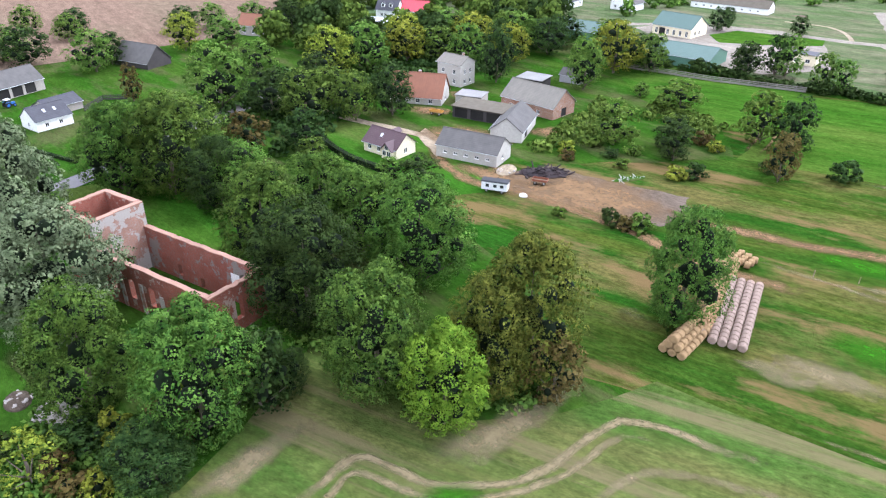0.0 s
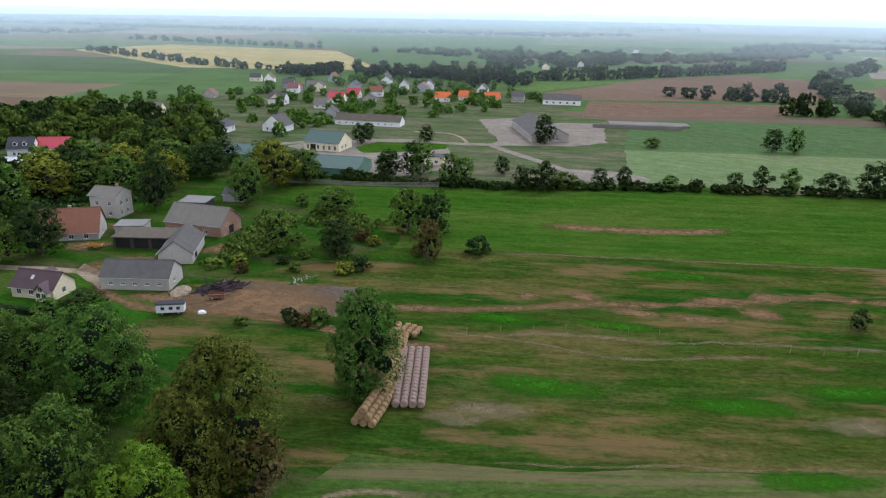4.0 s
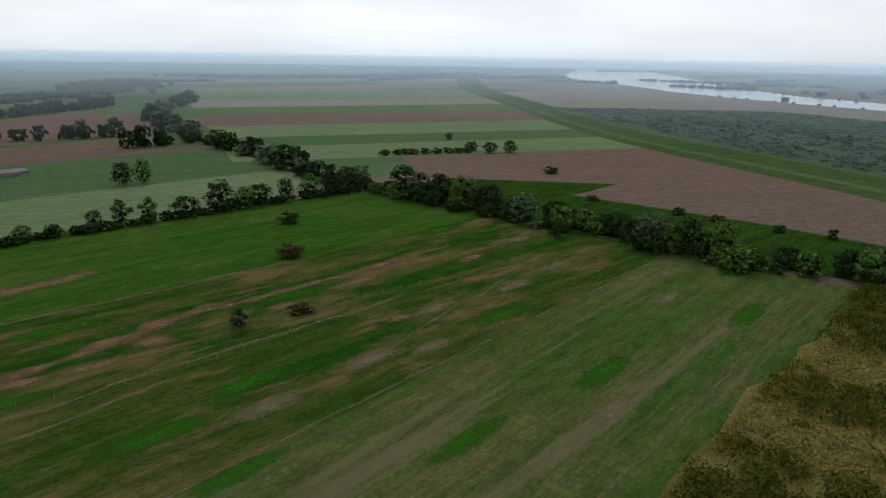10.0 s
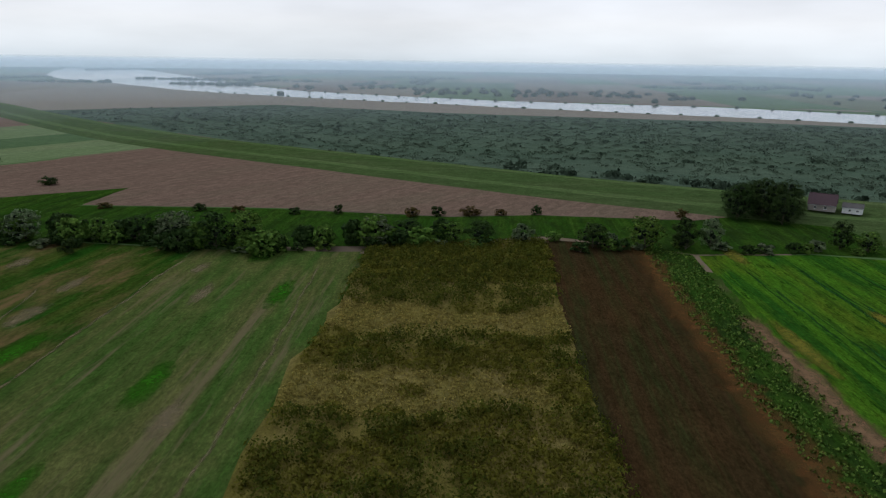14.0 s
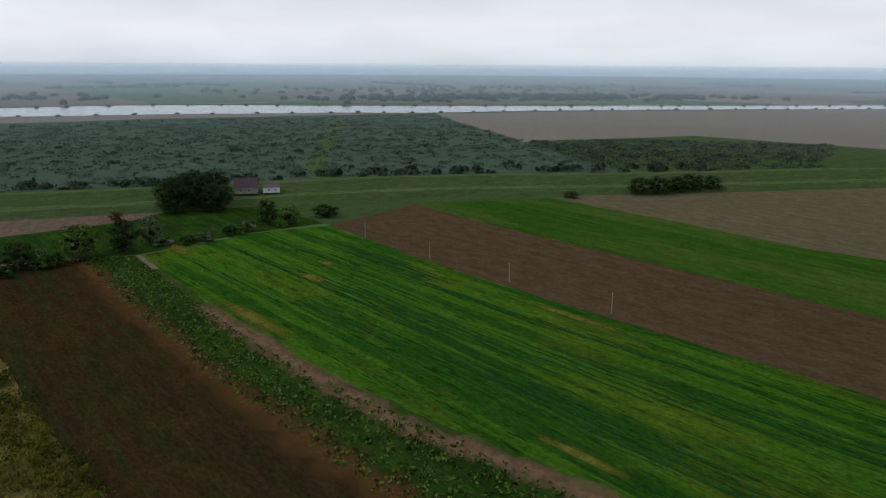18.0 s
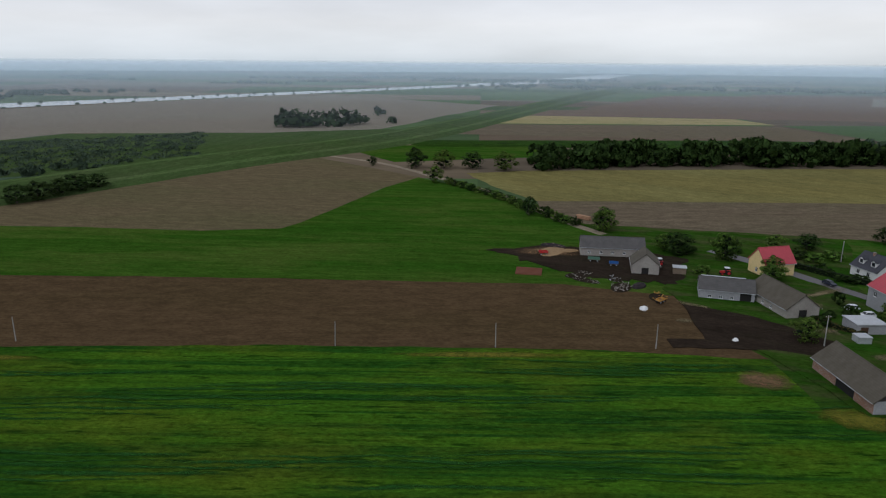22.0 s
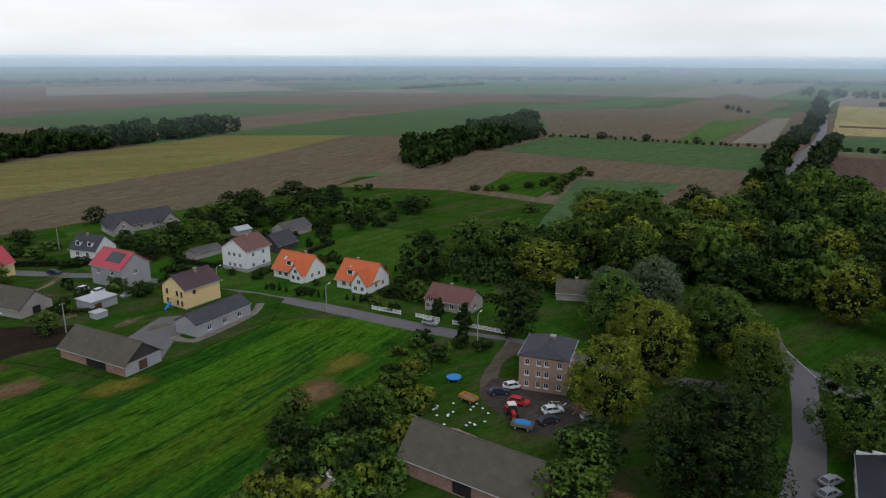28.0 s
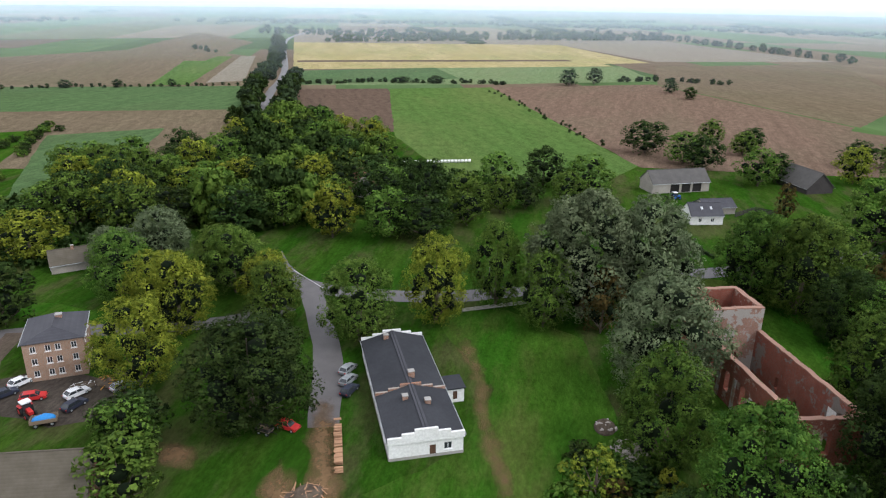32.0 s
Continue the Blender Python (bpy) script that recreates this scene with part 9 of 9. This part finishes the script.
wood = thing("woodpile", "long stack of split firewood beside the path", "woodpile", -96, -26.3, 0.1, 18)
wq = random.Random(8)
for i in range(64):
    r = wq.uniform(0.14, 0.22)
    bm = bmesh.new()
    lx, lz = wq.uniform(0, 13), 0.2 + (i % 4) * 0.36
    tube(bm, [(lx, -0.6 + wq.uniform(-0.15, 0.15), lz), (lx + wq.uniform(-0.1, 0.1), 0.6, lz)], [r, r], 7)
    part("log", bm, M["logs"], wood)
for i in range(20):
    ob = new("wrapped_bale", bale_mesh("wrapped_bale", "white_film", 40 + i % 3) if i < 3 else bpy.data.objects["wrapped_bale"].data)
    t = i / 19
    ob.matrix_basis = pose(-285.5 - 8 * t, -56 + 27 * t, 0.1, 0, 0, 106)
    tagged(ob, "white film-wrapped silage bale in a row", "bale", "wrapped bale row")
dv = thing("site_trailer", "white site trailer with a dark roof", "trailer", -110, 118, 0.1, 30)
part("body", boxes((-3.0, 3.0, -1.2, 1.2, 0.7, 2.6)), M["car_white"], dv)
part("roof", extrude_profile([(-3.2, 2.6), (3.2, 2.6), (3.1, 2.85), (-3.1, 2.85)], 1.35, 0.3), M["felt"], dv)
for wx in (-1.8, 1.8):
    for s in (-1, 1):
        wheel(dv, wx, s * 1.0, 0.4, 0.24)
for wx in (-1.6, 0.2, 1.8):
    part("window", boxes((wx - 0.4, wx + 0.4, -1.23, -1.2, 1.4, 2.1)), M["glass"], dv)

slide = thing("play_slide", "orange and blue garden swing set with a slide", "playset", -61.5, -178, 0.1, 20)
bm = bmesh.new()
for s in (-1, 1):
    tube(bm, [(-0.9, s * 1.2, 0), (0, s * 1.0, 2.4), (0.9, s * 1.2, 0)], [0.05, 0.05, 0.05], 6)
tube(bm, [(0, -1.0, 2.4), (0, 1.0, 2.4)], [0.05, 0.05], 6)
part("frame", bm, M["orange"], slide)
part("chute", extrude_profile([(0.9, 0.1), (2.6, 0.1), (0.6, 1.7), (0.4, 1.6)], 0.3), M["blue"], slide, "blue plastic chute")
tramp = thing("trampoline", "round blue garden trampoline", "trampoline", -91, -96, 0.1, 0)
bm = bmesh.new()
tube(bm, [(0, 0, 0.75), (0, 0, 0.82)], [1.6, 1.6], 20)
part("mat", bm, M["blue"], tramp)
for k in range(4):
    bm = bmesh.new()
    tube(bm, [(1.4 * math.cos(k * 1.57), 1.4 * math.sin(k * 1.57), 0), (1.4 * math.cos(k * 1.57), 1.4 * math.sin(k * 1.57), 0.75)], [0.04, 0.04], 6)
    part("leg", bm, M["tin"], tramp)

# smaller buildings half hidden by trees, the dike house, and the far village
house("dike_house", "house on the dike with a brown roof, half hidden by trees", "house", 352, -37, 80, 11, 8, 3.2, 7.2, "pale_wall", "plum_roof", row("n", 0.9, 1.2, 1.3, (3, 7)) + row("w", 0.9, 1.2, 1.3, (4,)), over=0.5, base=3.4)
house("dike_annex", "low white annex with a grey roof", "shed", 351, -49, 80, 8, 6, 2.8, 4.2, "white_wall", "grey_roof", row("n", 0.9, 1.0, 1.0, (3, 6)), over=0.4, base=3.2)
house("park_cottage", "old cottage with a mossy roof among trees", "house", -153, -113, -50, 13, 8, 2.4, 5.0, "pale_wall", "mossy_roof", row("e", 0.8, 1.1, 1.2, (3, 6)) + row("s", 0.8, 1.1, 1.2, (3, 8)), over=0.4, chimneys=((1, 0.3, 0.7, 0.8),))
house("park_house", "house with a faded orange roof hidden by trees", "house", -228, -58, 20, 13, 10, 5.5, 10.5, "pale_wall", "rust_roof", row("e", 3, 1.2, 1.4, (3, 7)), over=0.4)
house("rear_barn", "low grey barn behind the white house", "barn", -126, -231, 15, 13, 8, 2.6, 5.0, "pale_wall", "grey_roof", over=0.4)
house("rear_shed", "dark gabled shed behind the white house", "shed", -112, -214, 20, 10, 8, 2.6, 6.0, "dark_wood", "slate_roof", over=0.4)
house("rear_hut", "small hut with a pale tin roof", "shed", -110, -241, 10, 6, 5, 2.4, 3.4, "pale_wall", "tin", over=0.3)
house("garden_house", "long low garden house with a grey roof", "shed", -88, -222, 15, 11, 5, 2.3, 3.4, "pale_wall", "grey_roof", over=0.3)
house("house_annex", "small white lean-to with a felt roof", "shed", -108.2, -9.2, 23, 4.2, 3.2, 2.6, 2.8, "white_wall", "felt", row("e", 0.6, 0.8, 1.6, (1.6,), "door"), flat=True, over=0.3)
house("open_barn", "open barn with a white tin roof", "shed", -13, -215, 3, 12, 5, 3.0, 3.4, "wood", "tin", row("s", 0.1, 5.0, 2.6, (3, 9), "gate"), flat=True, over=0.4)
house("gatehouse", "pale open carport beside the wood", "shed", -163, 190, 15, 9, 7, 3.2, 3.6, "dark_wood", "old_tin", row("s", 0.1, 6, 2.8, (4.5,), "gate"), flat=True, over=0.6)
house("grey_hut", "grey boarded hut under the trees", "shed", -158, 205, 15, 8, 6, 2.8, 4.4, "grey_wall", "grey_roof", over=0.4)
house("brick_cottage", "cottage with a pink roof among the trees", "house", -299, 158, 30, 10, 8, 4.5, 8.5, "pale_wall", "rust_roof", row("s", 1, 1.2, 1.4, (3, 7)), over=0.4)
house("white_gabled_house", "white house with a dark dormered roof", "house", -292, 228, 30, 11, 9, 4.2, 8.5, "white_wall", "slate_roof", row("s", 1, 1.2, 1.4, (3, 5, 8)) + row("e", 1, 1.2, 1.4, (3, 6)), dormers=((-2, -1, 1.8), (2, -1, 1.8)))
house("tin_roofed_hall", "low hall with a pale tin roof", "shed", -272, 210, 30, 14, 9, 3.2, 4.6, "white_wall", "tin", over=0.3)
house("red_roofed_house", "house with a red tiled roof behind the wood", "house", -284, 238, 30, 14, 9, 3.6, 7.6, "white_wall", "pink_roof", over=0.5)
roofs = ("grey_roof", "pink_roof", "slate_roof", "rust_roof", "grey_roof", "brown_roof", "pale_roof")
walls = ("white_wall", "pale_wall", "cream_wall", "white_wall", "grey_wall")
tones = {"grey_roof": "grey", "pink_roof": "red", "slate_roof": "dark", "rust_roof": "faded orange", "brown_roof": "brown", "pale_roof": "pale", "orange_roof": "orange"}
vq = random.Random(5)
VILLAGE = [(-294, 432), (-328, 507), (-403, 557), (-385, 553), (-344, 521), (-323, 496), (-317, 520), (-311, 517), (-265, 491), (-291, 540), (-254, 507), (-144, 527), (-296, 433), (-257, 429), (-231, 398), (-260, 456), (-241, 470), (-209, 718), (-187, 572), (-236, 558), (-254, 560), (-308, 637), (-313, 700), (-237, 575), (-340, 590), (-290, 600), (-360, 440), (-330, 350), (-300, 330), (-275, 300), (-255, 320), (-231, 339), (-198, 839), (-168, 897), (-157, 1041), (-144, 1256), (-95, 1278)]
for i, (x, y) in enumerate(VILLAGE):
    r = roofs[i % len(roofs)]
    L, e = vq.uniform(9, 14), vq.uniform(2.8, 4.6)
    house("village_house", f"small village house with a {tones[r]} roof among gardens", "house", x, y, vq.choice((10, 20, 100, 110)), L, vq.uniform(7.5, 9.5), e, e + vq.uniform(3, 4.2), walls[i % len(walls)], r,
          row("s", 1.0, 1.2, 1.3, (2.5, L - 2.5)) + row("e", 1.0, 1.2, 1.3, (2.5, 5)), over=0.4, group="far village houses")
for x, y in ((-196, 504), (-183, 520), (-162, 520)):
    house("village_house", "small village house with an orange tile roof", "house", x, y, 12, 11.5, 9.0, 3.0, 6.8, "white_wall", "orange_roof", row("s", 1.0, 1.2, 1.3, (2.5, 8)), over=0.4, group="far village houses")
for x, y, L, W, h, t in ((-45, 437, 52, 2.0, 2.2, 14), (-40, 452, 48, 12.0, 1.4, 14)):
    s = thing("silage_bunker", "low concrete silage bunker wall", "bunker", x, y, 0.05, t)
    part("wall", boxes((-L / 2, L / 2, -W / 2, W / 2, 0, h)), M["old_concrete"], s)
tree_row("village_trees", "dark garden trees between the far village houses", [(x, y, 5.0 + 3.0 * ((int(x * 7) % 10) / 10), 3.6) for x, y in [p for p in scatter_fast([(-420, 300), (-330, 640), (-190, 600), (-125, 545), (-140, 470), (-215, 340), (-225, 260), (-300, 230)], 230, 91) if all((p[0] - a) ** 2 + (p[1] - b) ** 2 > 170 for a, b in VILLAGE)]], "leaf", 21, ROW_CROWNS)
tree_row("village_trees", "blue-green trees behind the far village", [(x, y, 10, 6.5) for x, y in band([(-420, 640), (-300, 680), (-200, 640)], 22, 60, 92) + band([(-200, 850), (-150, 1100)], 30, 50, 93)], "leaf_far", 22, ROW_CROWNS)
far_woods("undergrowth", "dark nettles and elder under the park trees", scatter_fast([(-172, -112), (-205, -90), (-290, -128), (-345, -138), (-300, -128), (-250, -168), (-215, -172), (-160, -170), (-130, -150), (-150, -120)], 900, 94) + scatter_fast([(-200, -68), (-300, -105), (-345, -128), (-290, -60), (-255, 0), (-215, -20)], 600, 95), "leaf_dark", 3.0, 2.2, 23, 26, 0.3)
far_woods("undergrowth", "dark brambles under the grove", scatter_fast([(-112, 66), (-84, 66), (-66, 78), (-54, 70), (-66, 56), (-92, 52), (-108, 58)], 260, 96) + scatter_fast([(-98, 12), (-82, 8), (-76, 22), (-79, 33), (-83, 42), (-87, 48), (-90, 40), (-86, 30), (-98, 20)], 160, 97), "leaf", 1.5, 1.3, 24, 40, 0.26)
far_woods("undergrowth", "green weeds in the neglected gardens", scatter_fast([(-108, -112), (-84, -100), (-60, -72), (-40, -60), (-24, -74), (-40, -88), (-60, -98), (-84, -106)], 700, 98), "leaf", 1.2, 1.0, 25, 30, 0.28)
far_woods("undergrowth", "dark bushes and hops under the hamlet trees", scatter_fast([(-160, 90), (-220, 90), (-245, 200), (-200, 240), (-185, 190), (-190, 135), (-166, 112)], 500, 99), "leaf_dark", 3.0, 2.4, 26, 26, 0.3)
far_woods("undergrowth", "rough bushes behind the farm barns", scatter_fast([(-122, 140), (-112, 160), (-125, 180), (-138, 195), (-128, 165)], 80, 100) + scatter_fast([(-120, 190), (-95, 185), (-95, 200), (-125, 208)], 60, 101), "leaf", 2.2, 1.8, 27, 40, 0.26)
for i, t in enumerate(np.linspace(0.0, 1.0, 16)):
    x, y = -158.5 + 11.5 * t, -59.5 + 13 * t
    structure("marking", mesh_of("marking", [(-0.7, -0.08, 0), (0.7, -0.08, 0), (0.7, 0.08, 0), (-0.7, 0.08, 0)], [(0, 1, 2, 3)], M["marking"]), "white road marking", x - 1.5, y + 1.5, 0.26).rotation_euler.z = 0.85


# gardens, hedges and clutter of the village
plant("mid", ("leaf_dark", "leaf"), [(-72, -237, 7, 4.4), (-79, -241, 8, 4.6), (-85, -242, 8.5, 4.8), (-89, -239, 7, 4), (-72, -227, 6, 3.4), (-96, -237, 8, 4.6), (-106, -254, 9, 5), (-111, -247, 9, 5), (-126, -266, 12, 7), (-95, -248, 7, 4.4), (-121, -277, 10, 6), (-31, -178, 6.5, 4), (-15, -251, 8, 4.4), (-32, -270, 6, 4.5), (-43, -276, 6, 5), (-27, -226, 6.5, 4), (31, -282, 9, 4.4), (6, -256, 6.4, 4.6), (-134, -221, 7, 4), (-156, -236, 8, 4.6), (-149, -219, 6, 3.6), (-188, -235, 7, 5), (-147, -262, 8, 5), (-139, -243, 8, 4.6), (-173, -277, 7, 5), (-163, -232, 7, 5), (-114, -144, 6, 4), (-115, -140, 6, 4.4)], "dark leafy garden tree behind the houses", "garden trees")
plant("bush", ("leaf_dark", "leaf"), [(-72, -206, 4, 4), (-54, -202, 4.4, 3.4), (-58, -193, 4, 3.6), (-43, -259, 3, 4), (-39, -262, 3, 4), (-50, -264, 3, 4), (-106, -138, 2.2, 2.4), (-105, -145, 2, 2.2), (-107, -104, 2.6, 2.6), (-96, -115, 3, 2.6), (-99, -116, 3.4, 2.6), (-90, -114, 2.6, 2.4), (-179, -248, 4, 4), (-224, -198, 4, 4), (-1, -253, 4, 4), (-7, -228, 3.6, 3)], "round dark garden bush", "garden bushes")
KEEP = ((-38.9, -152.8, 12), (-65.5, -159.2, 11), (-67.6, -179.5, 9), (-57.8, -209.5, 9), (-59.2, -246, 8), (-84, -276.9, 15), (-27.9, -238.5, 8), (-46.2, -191.7, 7), (-44.1, -182.4, 4), (-13.4, -208.5, 10), (-28, -204, 11), (-93.8, -201, 9), (-101.8, -181, 9), (-111.5, -160.5, 9), (-120.3, -129.5, 9), (-126, -231, 8), (-112, -214, 7), (-110, -241, 5), (-88, -222, 7), (-48, -170, 8), (-61.5, -178, 4), (-49, -203, 4), (-46, -208, 4), (-55, -194, 4))
STREET = smooth_line([(-10, -262), (-31, -244), (-44, -230), (-57, -216), (-79, -189), (-88, -165), (-98, -139), (-105, -121), (-111, -109), (-116, -100)], 4.0)
gardens = [p for p in scatter_in([(-34, -184), (-30, -196), (-48, -222), (-40, -246), (-60, -262), (-72, -262), (-96, -262), (-140, -285), (-190, -262), (-196, -236), (-150, -212), (-122, -196), (-118, -172), (-128, -150), (-122, -118), (-108, -118), (-96, -150), (-84, -176), (-76, -168), (-60, -190)], 3.4, 57, 190)
           if all((p[0] - a) ** 2 + (p[1] - b) ** 2 > c * c for a, b, c in KEEP) and all((p[0] - q.x) ** 2 + (p[1] - q.y) ** 2 > 30 for q in STREET) and not inside(p, [(-118, -200), (-150, -230), (-165, -200), (-150, -160), (-122, -160)])]
tree_row("garden_shrubs", "dark garden shrubs between the houses", [(x, y, 1.2 + (i * 31 % 10) * 0.26, 1.1 + (i * 13 % 10) * 0.18) for i, (x, y) in enumerate(gardens)], "leaf_dark", 111, ROW_CROWNS, "shrubs")
clipped_hedge([(-86, -205), (-82, -212), (-78, -220)], 1.2, 1.6, "dark clipped hedge beside the white villa")
clipped_hedge([(-62, -222), (-70, -232), (-78, -238)], 1.4, 1.8, "tall dark hedge behind the street")
clipped_hedge([(-106, -196), (-118, -202), (-130, -207)], 1.2, 1.5, "dark hedge at the paddock's edge")
clipped_hedge([(-118, -150), (-124, -154), (-132, -158)], 1.2, 1.4, "dark hedge between the orange-roofed houses and the paddock")
for x, y, h in ((-111, -126, 5.5), (-112, -116, 7), (-104, -108, 6.5), (-114, -128, 4.5)):
    tree("spruce", "leaf_dark", x, y, h, h * 0.28, "dark spruce in the front garden", "garden spruces")
for k, (x, y) in enumerate([(-88 - 1.1 * i, -176 + 2.0 * i) for i in range(4)] + [(-93 - 1.0 * i, -166 + 2.0 * i) for i in range(5)] + [(-101 - 0.9 * i, -153 + 2.2 * i) for i in range(3)] + [(-116 - 1.6 * i, -188 + 3.2 * i) for i in range(9)]):
    tree("spruce", "leaf_dark", x, y, 1.7 + 0.5 * (k % 3), 0.55, "small clipped conifer in a garden row", "conifer row")
heap("straw_heap", "spread ochre straw and manure in the yard", "heap", 39, -241, 4.6, 2.4, 0.6, "straw", 21)
heap("brush_heap", "dark heap of brushwood behind the cowshed", "heap", 45, -246, 5.0, 2.2, 1.0, "char", 22, 22, "wood", 0.4, "board")
heap("scrap_heap", "scattered pale boards and scrap in the yard", "heap", 27, -208, 4.5, 2.0, 0.4, "mud", 23, 26, "rubble", 0.32, "board")
heap("scrap_heap", "pile of metal and boards beside the fence", "heap", 19, -213, 3.6, 2.0, 0.5, "mud", 24, 20, "tin", 0.28, "board")
heap("silage_heap", "heap under dark sheeting in the farmyard", "heap", 11, -208, 3.2, 1.8, 1.1, "char", 25)
heap("rubble_heap", "pale heap of builder's rubble and sacks", "rubble", -46, -84, 3.0, 2.0, 0.7, "sandy", 26, 20, "frame", 0.28)
heap("timber_heap", "pile of pale planks beside the cars", "heap", -99.5, -74.5, 2.2, 1.4, 0.5, "dirt", 27, 16, "frame", 0.35, "board")
stack = thing("beam_stack", "low stack of rusty brown beams in the meadow", "beams", 46, -211, 0.05, 10)
for i in range(6):
    part("beam", boxes((-4.2, 4.2, i * 1.3 - 3.4, i * 1.3 - 2.9, 0, 0.45)), M["rust"], stack)
stack = thing("log_stack", "stack of pale logs beside the sandy track", "logs", 42, -297, 0.05, -30)
for i in range(9):
    bm = bmesh.new()
    tube(bm, [(-3.4, (i % 3) * 0.62 - 0.6, 0.3 + (i // 3) * 0.55), (3.4, (i % 3) * 0.62 - 0.6, 0.3 + (i // 3) * 0.55)], [0.3, 0.28], 8)
    part("log", bm, M["logs"], stack)
trailer(4, -194.5, 60, "orange", "yellow farm trailer beside the field", None, 2.6, 1.5)
trailer(46, -233, 25, "car_red", "red harrow trailer at the manure heap", None, 3.0, 2.0)
house("tin_shelter", "small shelter with a white tin roof in the yard", "shed", 0, -227, 5, 4, 3, 2.2, 2.4, "wood", "tin", flat=True, over=0.3)
# White boxes, added in place of geese on the grass.
lq = random.Random(31)
for i in range(34):
    a, d = lq.uniform(0, 6.28), math.sqrt(lq.random())
    x, y = -79 + 9 * d * math.cos(a), -83 + 7 * d * math.sin(a)
    ob = new("litter", boxes_mesh("litter", (-0.25 - 0.1 * (i % 3), 0.25, -0.2, 0.2, 0, 0.12), M["frame"]) if i < 3 else bpy.data.objects["litter"].data)
    ob.matrix_basis = pose(x, y, 0.3, 0, 0, lq.uniform(0, 180))
    tagged(ob, "white box standing in for a goose on the grass", "litter", "litter by the barn")
